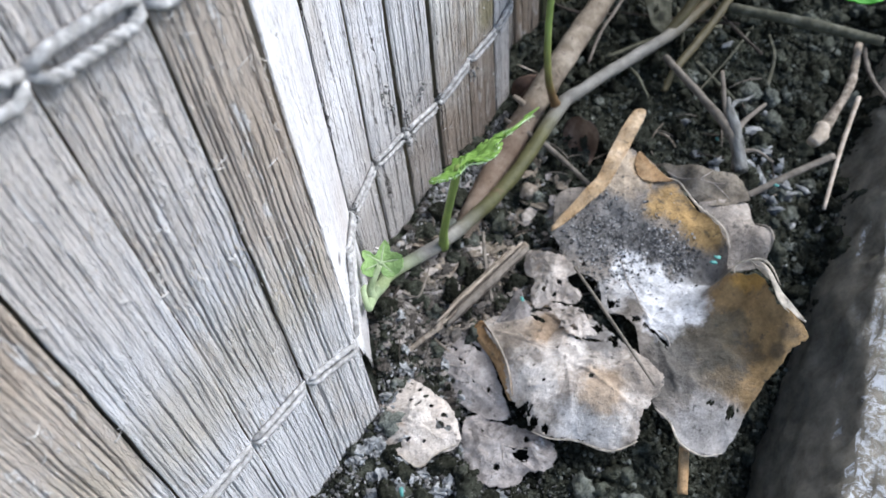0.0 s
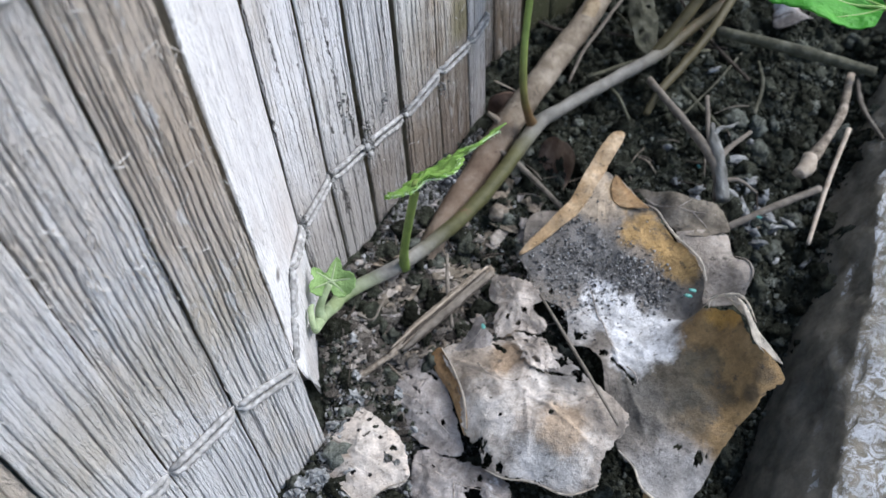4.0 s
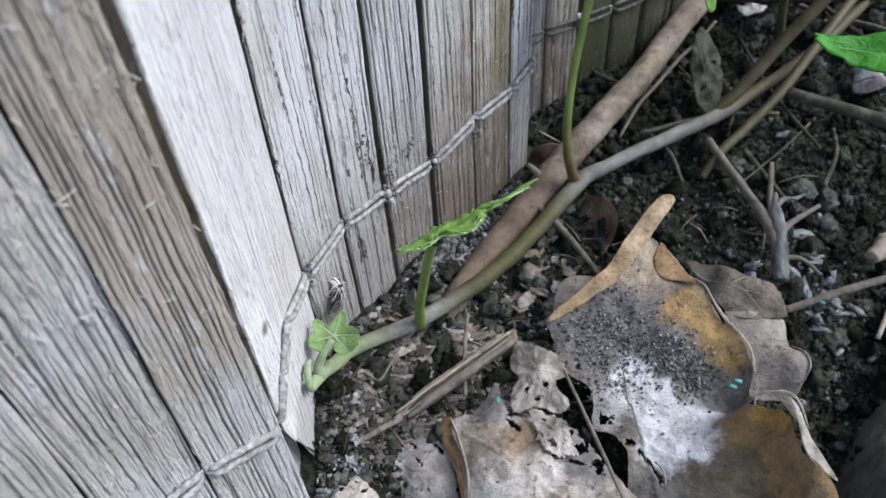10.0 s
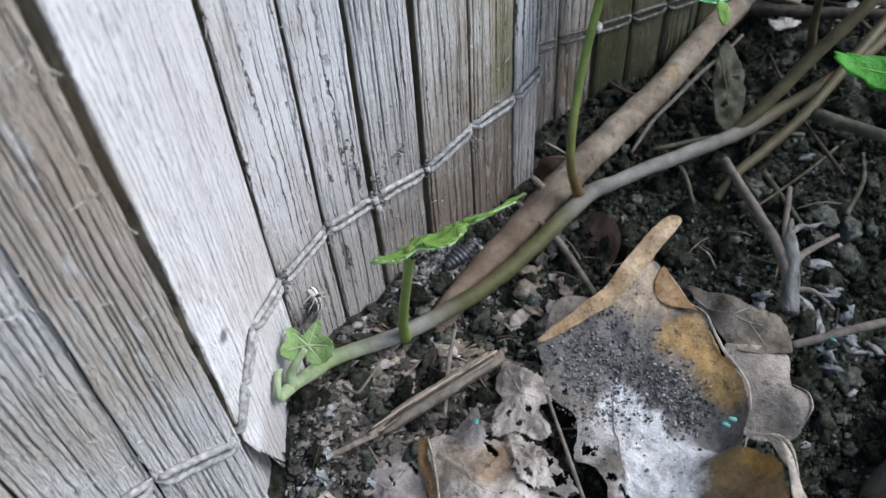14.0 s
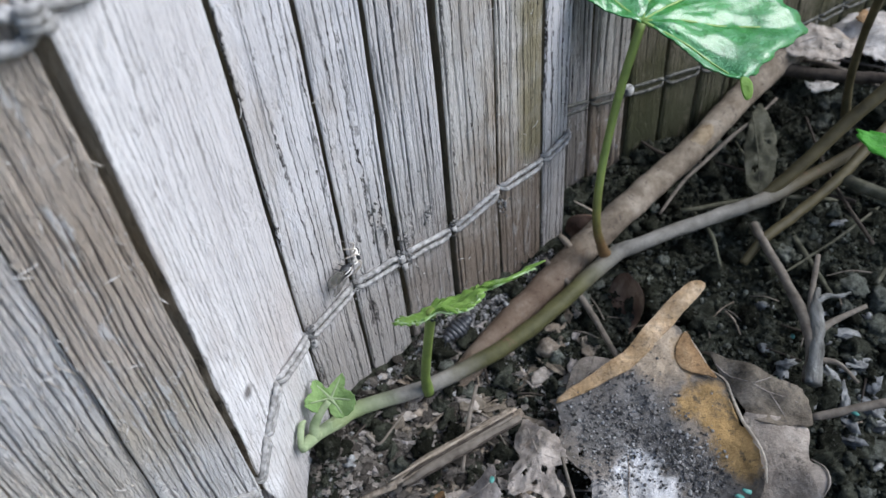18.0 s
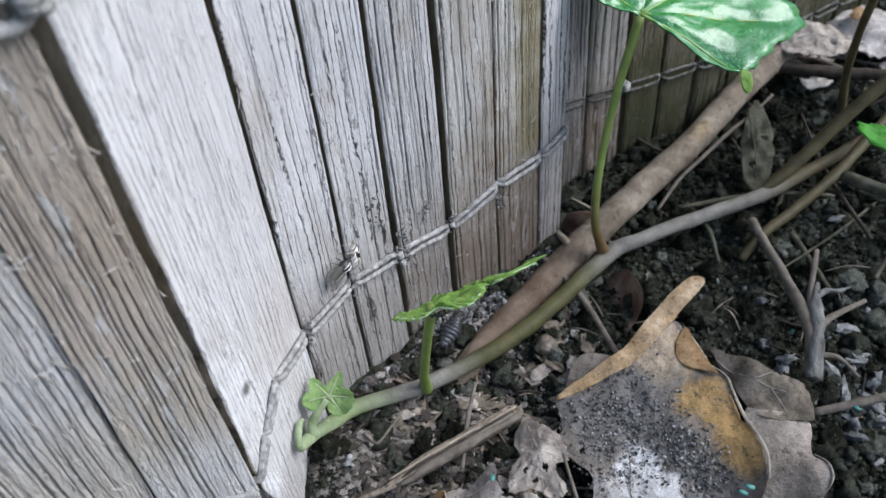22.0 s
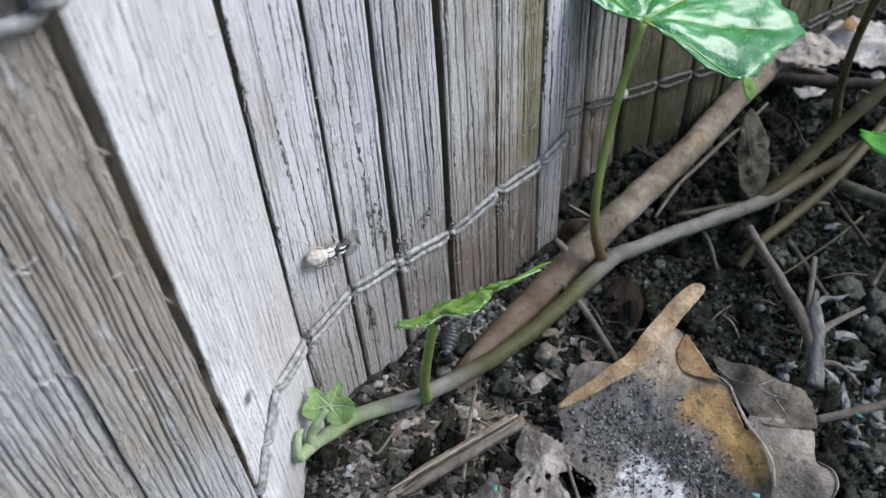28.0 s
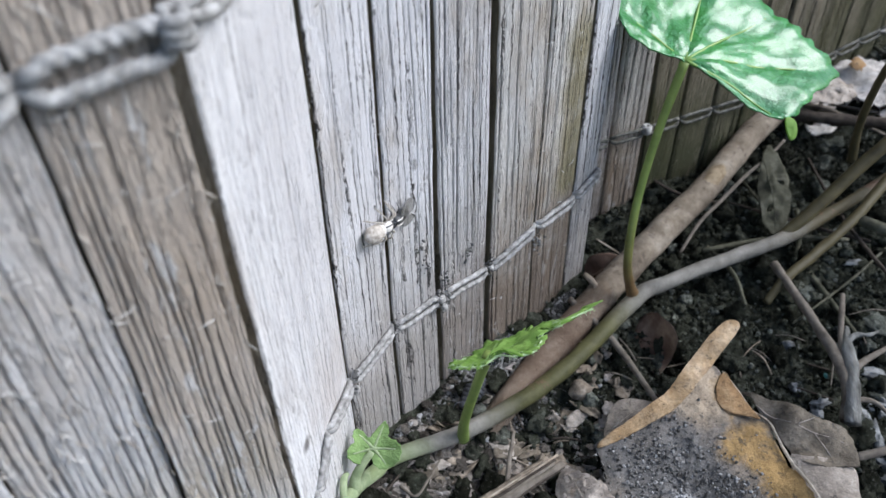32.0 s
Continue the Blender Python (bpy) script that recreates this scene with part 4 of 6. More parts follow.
def build_fibres():
    """Raised splinters and lint on the weathered faces, and dirt caught along the lower wire."""
    rng = random.Random(21)
    hairs, dirt = [], []
    for k in range(420):
        joints = FENCE[-5:] if k % 3 else [(-16.0, 71.0)] + MIDDLE
        p, d = fence_face(rng.random(), joints)
        out = np.array((d[1], -d[0]))
        z = rng.uniform(0.012, 0.105)
        ln = 0.0004 + 0.0020 * rng.random() ** 2
        a = rng.uniform(0, 6.28)
        base = np.array((*(p + out * 0.0001), z))
        along = np.array((*(d * math.cos(a)), math.sin(a)))
        o3 = np.array((*out, 0))
        line = [base, base + along * ln * 0.5 + o3 * rng.uniform(0.0001, 0.0004), base + along * ln + o3 * rng.uniform(0, 0.0004) + np.array((0, 0, rng.uniform(-0.0005, 0.0005)))]
        hairs.append(tube(line, [0.00005, 0.00007, 0.00003], seg=4, sub=3))
    shreds = []
    for k in range(760):
        # curled shreds of torn grain on the brown slats, thickest on the two by the bleached one
        p, d = fence_face(0.965 - 0.6 * rng.random() ** 1.4, FENCE[-5:])
        out = np.array((*(d[1], -d[0]), 0))
        z, ln, lean = rng.uniform(0.02, 0.112), 0.0005 + 0.0012 * rng.random() ** 2, rng.gauss(0, 0.3)
        base = np.array((*p, z)) - out * 0.00005
        tip = np.array((*(d * math.sin(lean)), math.cos(lean))) * ln * rng.choice((-1, 1))
        lift = rng.uniform(0.00004, 0.00018)
        shreds.append(tube([base, base + tip * 0.4 + out * lift * 0.6, base + tip * 0.8 + out * lift, base + tip + out * lift * rng.uniform(0.2, 1.4)], [0.00006, 0.00008, 0.00006, 0.00002], seg=4, sub=2))
    tagged(part("wood_shreds", merged(shreds, "wood_shreds"), shred_mat), "curled tan shreds of torn grain on the slats", "fibres", kind="stuff")
    tagged(part("wood_fibres", merged(hairs, "wood_fibres"), lint_mat), "pale splinters and lint on the slats", "fibres", kind="stuff")
    for k in range(230):
        p, d = fence_face(rng.choice((0.015, 0.17, 0.325, 0.335, 0.345, 0.355, 0.50, 0.67)) + rng.gauss(0, 0.008), MIDDLE)
        out = np.array((d[1], -d[0]))
        z = rng.gauss(0.0238, 0.0011)
        r = 0.0001 + 0.0003 * rng.random() ** 2
        at = p + out * rng.uniform(0, 0.0008)
        dirt.append(ball(r, r * 0.8, r, 5, 6, 0.6, 2.0, k * 1.7, pose(at[0], at[1], z, k * 40, k * 70, 0)))
    for share, height, count in ((0.425, 0.0296, 26), (0.35, 0.0279, 14), (0.29, 0.033, 12), (0.56, 0.025, 8), (0.27, 0.0365, 8)):
        # cobweb clumps on the faces
        for k in range(count):
            p, d = fence_face(share + rng.gauss(0, 0.010), MIDDLE)
            out = np.array((d[1], -d[0]))
            r = 0.00008 + 0.00022 * rng.random() ** 2
            at = p + out * rng.uniform(0, 0.0005)
            dirt.append(ball(r, r * 0.8, r * rng.uniform(0.8, 2.2), 5, 6, 0.6, 2.0, k * 2.7, pose(at[0], at[1], height + rng.gauss(0, 0.0010), k * 40, k * 70, 0)))
    tagged(part("dirt_specks", merged(dirt, "dirt_specks"), ash_mat), "dark dirt specks caught along the wire", "dirt", kind="stuff")


# ---- kerb stone ----
def build_kerb():
    """A long rough stone beside the bed: local x along it, y towards the bed."""
    along, across = 300, 90
    verts, faces = [], []
    for i in range(along + 1):
        u = -0.17 + 0.46 * i / along
        for j in range(across + 1):
            s = j / across
            # section: from the foot of the near face up over the rounded edge and across the top
            if s < 0.3:
                v, w = 0.0110 * (s / 0.3) ** 1.7, -0.03 + 0.03 * s / 0.3
            else:
                v, w = 0.0110 + 0.09 * ((s - 0.3) / 0.7) ** 1.3, 0.003 * (1 - math.exp(-(s - 0.3) * 9))
            w = -0.05 if j == 0 else w
            p = Vector((u * 60, v * 60, w * 60))
            k = 0.0012 * noise.noise(p) + 0.0008 * noise.noise(p * 3.1) + 0.0005 * noise.noise(p * 9) + 0.0003 * noise.noise(p * 25)
            verts.append((u, -v + (k if s < 0.35 else 0), w + (k if s > 0.25 else 0)))
    n = across + 1
    for i in range(along):
        for j in range(across):
            faces.append((i * n + j, i * n + j + 1, (i + 1) * n + j + 1, (i + 1) * n + j))
    base = len(verts)
    verts += [(-0.17, -0.094, -0.05), (0.29, -0.094, -0.05)]
    faces.append((across, along * n + across, base + 1, base))
    faces.append((0, base, base + 1, along * n))
    faces.append(tuple([base] + [j for j in range(n)][::-1][0:n]))
    faces.append(tuple([along * n + j for j in range(n)] + [base + 1]))
    ob = new("kerb_stone", mesh_of("kerb_stone", verts, faces))
    ob.data.materials.append(stone_mat)
    ob.matrix_basis = pose(0.0658, 0.0747, -0.0005, 0, -4.5, 61.5)
    tagged(ob, "rough brown edging stone crusted with white lichen", "stone")


# ---- leaves ----
def sheet(outline, centre, n=90, rings=16, ripple=0.0006, freq=160.0, holes=(), thick=0.00022, seed=0.0, edge=0.0, dome=0.0, gap=0.0, ribs=()):
    """A thin leaf from its outline and centre (millimetres): a fan of rings, rippled, ragged at the edge and eaten through at the holes."""
    rim, c = closed_line(outline, n) * MM, np.array(centre) * MM
    verts, faces = [], []
    for k in range(rings + 1):
        s = k / rings
        for j in range(n):
            p = c + (rim[j] - c) * s
            if k == rings and edge:
                p = p + (rim[j] - c) / np.linalg.norm(rim[j] - c) * edge * noise.noise((j * 0.9 + seed, seed, 0))
            z = p[2] + dome * MM * (1 - s * s) + ripple * min(1.0, s * 2.2) ** 2 * (noise.noise((p[0] * freq, p[1] * freq, seed)) + 0.5 * noise.noise((p[0] * freq * 2.7, p[1] * freq * 2.7, seed + 5)))
            for ax, ay, bx, by in ribs:
                ux, uy = bx - ax, by - ay
                t = max(0.0, min(1.0, ((p[0] / MM - ax) * ux + (p[1] / MM - ay) * uy) / (ux * ux + uy * uy)))
                z += 0.0005 * math.exp(-(math.hypot(p[0] / MM - ax - t * ux, p[1] / MM - ay - t * uy) / 0.5) ** 2)
            verts.append((p[0], p[1], z))
    top = []
    for k in range(rings):
        for j in range(n):
            q = (k * n + j, k * n + (j + 1) % n, (k + 1) * n + (j + 1) % n, (k + 1) * n + j)
            mid = sum((np.array(verts[i]) for i in q)) / 4 / MM
            cut = any(math.hypot(mid[0] - hx, mid[1] - hy) < hr * (1 + 0.6 * noise.noise((mid[0] * 0.9, mid[1] * 0.9, hx))) for hx, hy, hr in holes)
            if gap and noise.noise((mid[0] * 0.35, mid[1] * 0.35, seed + 2)) > gap:
                cut = True
            if not cut:
                top.append(q)
    total = len(verts)
    verts += [(x, y, z - thick) for x, y, z in verts]
    faces = list(top) + [tuple(i + total for i in q[::-1]) for q in top]
    count = {}
    for q in top:
        for a, b in zip(q, q[1:] + q[:1]):
            count[(a, b)] = 1
    for a, b in list(count):
        if (b, a) not in count:
            faces.append((b, a, a + total, b + total))
    me = mesh_of("leaf", verts, faces)
    bm = bmesh.new()
    bm.from_mesh(me)
    bmesh.ops.remove_doubles(bm, verts=bm.verts, dist=1e-6)
    bmesh.ops.recalc_face_normals(bm, faces=bm.faces)
    bm.to_mesh(me)
    bm.free()
    return me


def surface_ribs(blade, lines, r=0.14, mat=None, name="vein"):
    """Veins laid along a leaf's upper side."""
    pts = np.array([v.co[:] for v in blade.data.vertices])
    for line in lines:
        path = smooth_line([(x * MM, y * MM, 0) for x, y in line], 6)
        out = []
        for x, y, _ in path:
            near = np.argsort((pts[:, 0] - x) ** 2 + (pts[:, 1] - y) ** 2)[:6]
            out.append((x, y, pts[near, 2].max() - 0.00004))
        out = np.array(out)
        out[1:-1, 2] = (out[:-2, 2] + 2 * out[1:-1, 2] + out[2:, 2]) / 4
        part(name, tube(out, [r * MM, r * MM, r * 0.5 * MM], seg=6, raw=True), mat or blade.data.materials[0], blade.parent)


def dead_blade(outline, centre, inner=(), n=260, rings=34, crumple=0.5, freq=140.0, edge=0.35, thick=0.00016, seed=0.0, holes=(), slits=(), veins=()):
    """A crumpled dead leaf (millimetres): its height runs smoothly through the rim and the inner points; ridged creases,
    veins that stand up, a ragged rim, eaten holes and long slits."""
    rim, c = closed_line(outline, n), np.array(centre, float)
    known = np.array(list(outline) + [centre] + list(inner), float)

    def kernel(d):
        return np.sqrt(d * d + 2.0)

    gap = np.linalg.norm(known[:, None, :2] - known[None, :, :2], axis=2)
    weights = np.linalg.solve(kernel(gap) + 0.05 * np.eye(len(known)), known[:, 2] - known[:, 2].mean())
    flat = []
    for k in range(rings + 1):
        s = (k / rings) ** 0.8
        for j in range(n):
            p = c[:2] + (rim[j][:2] - c[:2]) * s
            if k >= rings - 1 and edge:
                out = (rim[j][:2] - c[:2]) / np.linalg.norm(rim[j][:2] - c[:2])
                p = p + out * edge * (1.0 if k == rings else 0.5) * (noise.noise((j * 0.21, seed, 0)) + 0.7 * noise.noise((j * 0.77, seed, 4)) - 0.25)
            flat.append(p)
    flat = np.array(flat)
    height = kernel(np.linalg.norm(flat[:, None, :] - known[None, :, :2], axis=2)) @ weights + known[:, 2].mean()
    verts = []
    for i, (x, y) in enumerate(flat):
        q = Vector((x * MM * freq, y * MM * freq, seed))
        fold = 1 - 2 * abs(noise.noise(q)) + 0.5 * (1 - 2 * abs(noise.noise(q * 2.3))) + 0.22 * noise.noise(q * 6.1) - 0.9
        z = height[i] + crumple * fold
        for ax, ay, bx, by in veins:
            ux, uy = bx - ax, by - ay
            t = max(0.0, min(1.0, ((x - ax) * ux + (y - ay) * uy) / (ux * ux + uy * uy)))
            z += 0.35 * (1 - 0.6 * t) * math.exp(-(math.hypot(x - ax - t * ux, y - ay - t * uy) / 0.42) ** 2)
        verts.append((x * MM, y * MM, z * MM))
    top = []
    for k in range(rings):
        for j in range(n):
            q = (k * n + j, k * n + (j + 1) % n, (k + 1) * n + (j + 1) % n, (k + 1) * n + j)
            mx, my = flat[list(q)].mean(axis=0)
            shake = 1 + 0.9 * noise.noise((mx * 0.8, my * 0.8, seed)) + 0.5 * noise.noise((mx * 2.3, my * 2.3, seed + 3))
            cut = any(math.hypot(mx - hx, my - hy) < hr * shake for hx, hy, hr in holes)
            for ax, ay, bx, by, w in slits:
                ux, uy = bx - ax, by - ay
                t = max(0.0, min(1.0, ((mx - ax) * ux + (my - ay) * uy) / (ux * ux + uy * uy)))
                cut = cut or math.hypot(mx - ax - t * ux, my - ay - t * uy) < w * shake
            if not cut:
                top.append(q)
    total = len(verts)
    verts += [(x, y, z - thick) for x, y, z in verts]
    faces = list(top) + [tuple(i + total for i in q[::-1]) for q in top]
    sides = {(a, b) for q in top for a, b in zip(q, q[1:] + q[:1])}
    faces += [(b, a, a + total, b + total) for a, b in sorted(sides) if (b, a) not in sides]
    me = mesh_of("leaf", verts, faces)
    bm = bmesh.new()
    bm.from_mesh(me)
    bmesh.ops.remove_doubles(bm, verts=bm.verts, dist=1e-6)
    bmesh.ops.recalc_face_normals(bm, faces=bm.faces)
    bm.to_mesh(me)
    bm.free()
    return me


def pale_rim(owner, line, r=0.2, mat=None, label="thin cream rim"):
    """A curled leaf's thickened rim: its lit edge is put into the pale colour."""
    part("rim", mm_tube(line, [r * 0.4, r, r, r * 0.4], seg=8, sub=8, rough=0.5, freq=900, seed=line[0][0]), mat or leaf_cream, owner, label)


def build_dead_leaves():
    group = "dead leaves on the soil"
    a = thing("dead_leaf", "large mouldy dead leaf with curled tan edges on the soil", "leaf", group)
    big = part("blade", dead_blade([(41.0, 114.6, 9), (43.1, 113.2, 8), (45.7, 110.8, 6.5), (47.7, 107.8, 6), (49.8, 105.2, 6), (50.4, 103.0, 5.5), (51.9, 98.0, 5.5), (53.6, 94.0, 6), (54.5, 90.9, 6), (54.7, 87.9, 4.5), (53.0, 82.6, 5.5), (51.6, 79.0, 8.5), (54.6, 77.6, 10.4), (55.8, 75.4, 11), (55.8, 70.8, 10.8), (56.9, 68.6, 10.5), (58.9, 67.1, 9.5), (59.6, 65.0, 8.5), (57.1, 63.6, 7), (53.3, 60.9, 3), (49.2, 57.6, -1), (45.8, 53.7, -4), (43.2, 51.6, -5), (39.8, 51.6, -5), (36.4, 54.0, -4), (35.7, 57.6, -3), (33.7, 60.6, -2.5), (33.2, 68.0, -1.5), (33.8, 76.2, 0), (31.6, 79.4, -0.5), (29.2, 80.7, -1), (29.4, 85.0, -1), (28.9, 88.1, 0), (26.2, 89.4, 0.5), (23.7, 92.2, 0.5), (23.5, 97.6, 0.5), (22.2, 101.0, 1), (24.6, 102.3, 2.5), (29.9, 105.1, 4.5), (33.8, 107.9, 6.5), (36.8, 111.7, 8.6)],
                                   (42, 84.6, -0.2), [(37.5, 108.3, 7.0), (35.5, 102, 3), (42.6, 101.5, 4.6), (48.3, 96.2, 4), (35.4, 89.9, 0), (48.7, 89.3, 1), (42.2, 81.7, -0.5), (51.9, 83.4, 1.2), (50.4, 74.1, 4), (53.9, 68.6, 6), (47.1, 68.4, 3), (55.7, 65.3, 7.6), (53.6, 77.2, 8.2), (41.7, 62.9, 0.4), (45.3, 57, -2), (40.2, 56, -3), (52.4, 66.7, 3.6)],
                                   n=380, rings=56, crumple=0.55, freq=125, edge=0.5, seed=2.2, holes=((46.4, 57.4, 0.9), (43.0, 59.6, 0.5), (31.6, 82.6, 1.0), (34.6, 78.0, 0.7), (27.4, 91.6, 0.6)), slits=((36.0, 76.5, 38.4, 71.0, 0.35),),
                                   veins=((35.2, 91, 36.6, 78), (36.6, 78, 38.6, 60), (36.6, 78, 50, 68), (36, 90, 46, 100), (36, 92, 39, 108))), leaf_main, a)
    build_leaf_dirt(big)
    surface_ribs(big, [[(34.9, 93), (35.2, 90), (35.3, 86.5), (35.9, 83.6), (36.2, 80.6), (36.9, 77.4)], [(38.0, 74.6), (38.9, 72.6), (39.0, 70.6)]], 0.13, leaf_pink)
    part("curled_flap", sheet([(54.0, 79.7, 11.6), (55.6, 78.9, 12.0), (56.9, 77.2, 11.4), (57.4, 74.6, 10.6), (58.0, 72.0, 10.0), (59.0, 69.9, 9.6), (60.0, 67.3, 9.0), (58.0, 68.0, 10.2), (56.5, 69.2, 11.0), (55.9, 71.3, 11.5), (56.0, 74.4, 11.9), (55.6, 76.8, 12.2)], (57.0, 73.4, 11.2), n=90, rings=8, ripple=0.00015, edge=0.0002, seed=3.3), leaf_cream, a, "flared cream flap of the leaf's rim")
    pale_rim(a, [(51.8, 79.2, 8.7), (52.4, 80.6, 9.4), (54.0, 79.8, 11.4), (55.8, 78.9, 12.4), (56.7, 76.8, 12.6), (56.9, 73.2, 12.3)], 0.22)
    pale_rim(a, [(47.4, 107.6, 6.2), (49.8, 105.4, 6.3), (50.6, 103, 5.9), (52.1, 98, 5.8), (53.8, 94, 6.3), (54.6, 91, 6.3), (54.8, 88, 5)], 0.24)
    pale_rim(a, [(43.2, 113.6, 8.4), (45.2, 110.9, 7.4), (47.0, 108.2, 6.6)], 0.16)
    pale_rim(a, [(33.7, 60.3, -2.1), (35.7, 57.4, -2.8), (36.6, 54.0, -3.8), (39.8, 51.7, -4.7), (43.2, 51.7, -4.8)], 0.18)
    part("curled_tip", dead_blade([(46.6, 122.0, 11.8), (45.2, 119.0, 11.6), (41.6, 114.1, 10.2), (37.6, 108.8, 8.4), (33.8, 105.4, 5.8), (27.8, 102.2, 3.5), (22.6, 100.2, 1.8), (24.3, 102.3, 3.0), (29.6, 105.1, 5.6), (33.4, 108.3, 8), (36.5, 112.3, 10.6), (40.8, 118.2, 12.2), (44.4, 122.0, 12.6)], (36.6, 110.2, 9.6), [(41.6, 116.6, 11.9), (31.5, 105.5, 6.2), (44.6, 120.6, 12.4)], n=160, rings=14, crumple=0.22, edge=0.2, seed=4.4), tip_leaf, a, "orange-tan curled tip and margin")
    part("curled_lobe", dead_blade([(43.5, 113.6, 8.4), (45.0, 110.6, 8.0), (47.0, 107.7, 7.1), (48.4, 105.6, 6.6), (46.5, 106.2, 6.4), (43.6, 106.6, 6.3), (41.8, 108.2, 6.9), (42.0, 111.3, 7.8)], (44.4, 109.2, 7.8), n=80, rings=12, crumple=0.15, edge=0.15, seed=8.1), rust_leaf, a, "amber curled lobe")
    b = thing("dead_leaf", "tan dead leaf with a rolled edge and black holes", "leaf", group)
    b_blade = part("blade", dead_blade([(6.1, 82.8, -3), (9.4, 84.4, -3), (12.7, 83.9, -2), (18.6, 82.8, -1.5), (24.2, 82.4, -1.5), (28.4, 78.1, -1.4), (32.0, 72.2, -0.4), (35.6, 66.4, 0.6), (36.0, 63.6, 0.2), (33.4, 61.1, -2.2), (31.0, 58.9, -3.3), (30.0, 56.0, -5.6), (26.6, 55.2, -6.3), (23.8, 55.6, -6.8), (19.7, 57.9, -6.8), (14.8, 59.1, -7), (12.0, 60.8, -7), (10.1, 65.6, -5.8), (8.6, 68.1, -4.8), (8.8, 72.6, -3.3), (7.9, 76.7, -2.8)],
                                       (19.5, 70, 0.6), [(13.3, 73.5, 0), (20.3, 77.3, 0.5), (17.5, 67.6, 1), (21.5, 61.5, -1), (27, 64.5, 0.8), (26.9, 58.4, -2.5), (11.9, 63.7, -3), (31, 67, 0.8)], n=320, rings=46, crumple=0.6, freq=135, edge=0.6, seed=8.8,
                                       holes=((11.2, 63.8, 1.2), (12.8, 61.6, 0.8), (14.4, 60.4, 0.6), (29.4, 73.8, 1.3), (27.2, 77.2, 1.2), (25.0, 79.6, 1.0), (22.4, 80.6, 0.6), (14.0, 70.5, 0.35), (15.2, 67.5, 0.3), (23.5, 66.2, 0.35), (18.8, 73.2, 0.3)), slits=((22.5, 74.8, 27.5, 74.2, 0.35), (15.2, 82.6, 17.5, 79.8, 0.4)),
                                       veins=((8.5, 80, 20, 71), (20, 71, 30, 60), (15, 75, 19, 81), (20, 71, 19, 60), (22, 70, 31, 68)))
                   , leaf_tan, b)
    surface_ribs(b_blade, [[(12.4, 78), (14.2, 74.9), (16.4, 73.4), (19.5, 72.8)]], 0.11, leaf_pink)
    part("rolled_edge", sheet([(6.2, 83.0, -2.6), (4.2, 82.4, -4), (4.9, 79.7, -5), (7.0, 75.6, -5.8), (8.2, 71.1, -6.8), (9.0, 67.7, -7.2), (9.6, 67.6, -4.8), (9.7, 70.4, -3.4), (9.4, 73.0, -2.7), (8.3, 77.0, -2.2)], (8.0, 74.6, -4.2), n=70, rings=8, ripple=0.0002, edge=0.0001, seed=5.9), rust_leaf, b, "rolled orange-brown edge")
    pale_rim(b, [(6.2, 83.0, -2.4), (7.6, 79.4, -2.3), (8.4, 76.8, -2.2), (9.4, 72.8, -2.7), (9.5, 69.6, -3.8), (9.4, 67.4, -4.8)], 0.2)
    pale_rim(b, [(12.0, 60.8, -6.7), (15.0, 59.0, -6.7), (19.7, 57.8, -6.5), (23.8, 55.5, -6.5), (26.6, 55.1, -6.0), (30.0, 55.9, -5.3)], 0.18)
    c = thing("dead_leaf", "pale brittle scrap of dead leaf", "leaf", group)
    c_blade = part("blade", dead_blade([(17.4, 98.4, -1.6), (20.1, 96.1, 0.6), (24.1, 92.6, 2), (25.5, 88.8, 2.2), (23.9, 88.4, 1.2), (24.0, 86.5, 0.8), (25.5, 84.9, 1), (25.2, 83.1, 0.4), (22.8, 82.9, 0), (20.7, 84.3, -0.6), (17.1, 83.5, -1.6), (16.1, 85.2, -2), (16.3, 88.2, -1.4), (17.4, 90.5, -1.4), (15.9, 94.2, -2.4)], (20.6, 89.6, 1.2), [(20.0, 93.6, 0.8), (19.2, 86, -0.4)], n=180, rings=22, crumple=0.55, freq=230, edge=0.6, seed=3.0, holes=((18.6, 87.2, 0.5), (22.0, 87.6, 0.5), (20.6, 85.6, 0.35))), leaf_pink, c)
    surface_ribs(c_blade, [[(18.2, 96), (20.6, 90), (22, 84.4)], [(20.6, 90), (23.6, 89.6)]], 0.1, leaf_tan)
    c2 = thing("dead_leaf", "torn grey flap of dead leaf standing up", "leaf", group)
    c2_blade = part("blade", dead_blade([(8.4, 82.4, -3), (10.7, 84.5, -1.3), (13.8, 86.6, 1.6), (14.7, 84.3, 0.9), (15.8, 82.9, -0.5), (14.4, 81.2, -1.5), (11.2, 81.0, -2.1)], (12.6, 83.2, -0.4), n=110, rings=12, crumple=0.35, freq=240, edge=0.5, seed=6.1), leaf_grey, c2)
    surface_ribs(c2_blade, [[(9.6, 82.4), (12.6, 83.4), (14.4, 85.2)]], 0.1, leaf_pink)
    c3 = thing("dead_leaf", "ragged pale shred of dead leaf", "leaf", group)
    c3_blade = part("blade", dead_blade([(18.9, 83.2, 0.2), (21.4, 82.2, 1.2), (24.7, 80.0, 2.2), (25.6, 77.0, 1.6), (26.0, 74.5, 1.0), (23.5, 74.0, 1.2), (21.1, 75.5, 1.6), (20.0, 78.8, 1.2)], (22.6, 78.4, 2.0), n=130, rings=16, crumple=0.5, freq=300, edge=0.9, seed=2.6, holes=((22.4, 76.4, 0.6), (24.0, 79.0, 0.6), (21.2, 80.6, 0.5))), leaf_pink, c3)
    surface_ribs(c3_blade, [[(20.2, 81.4), (22.6, 79), (24.4, 75.4)]], 0.1, leaf_pink)
    d = thing("dead_leaf", "dull grey dead leaf lying flat", "leaf", group)
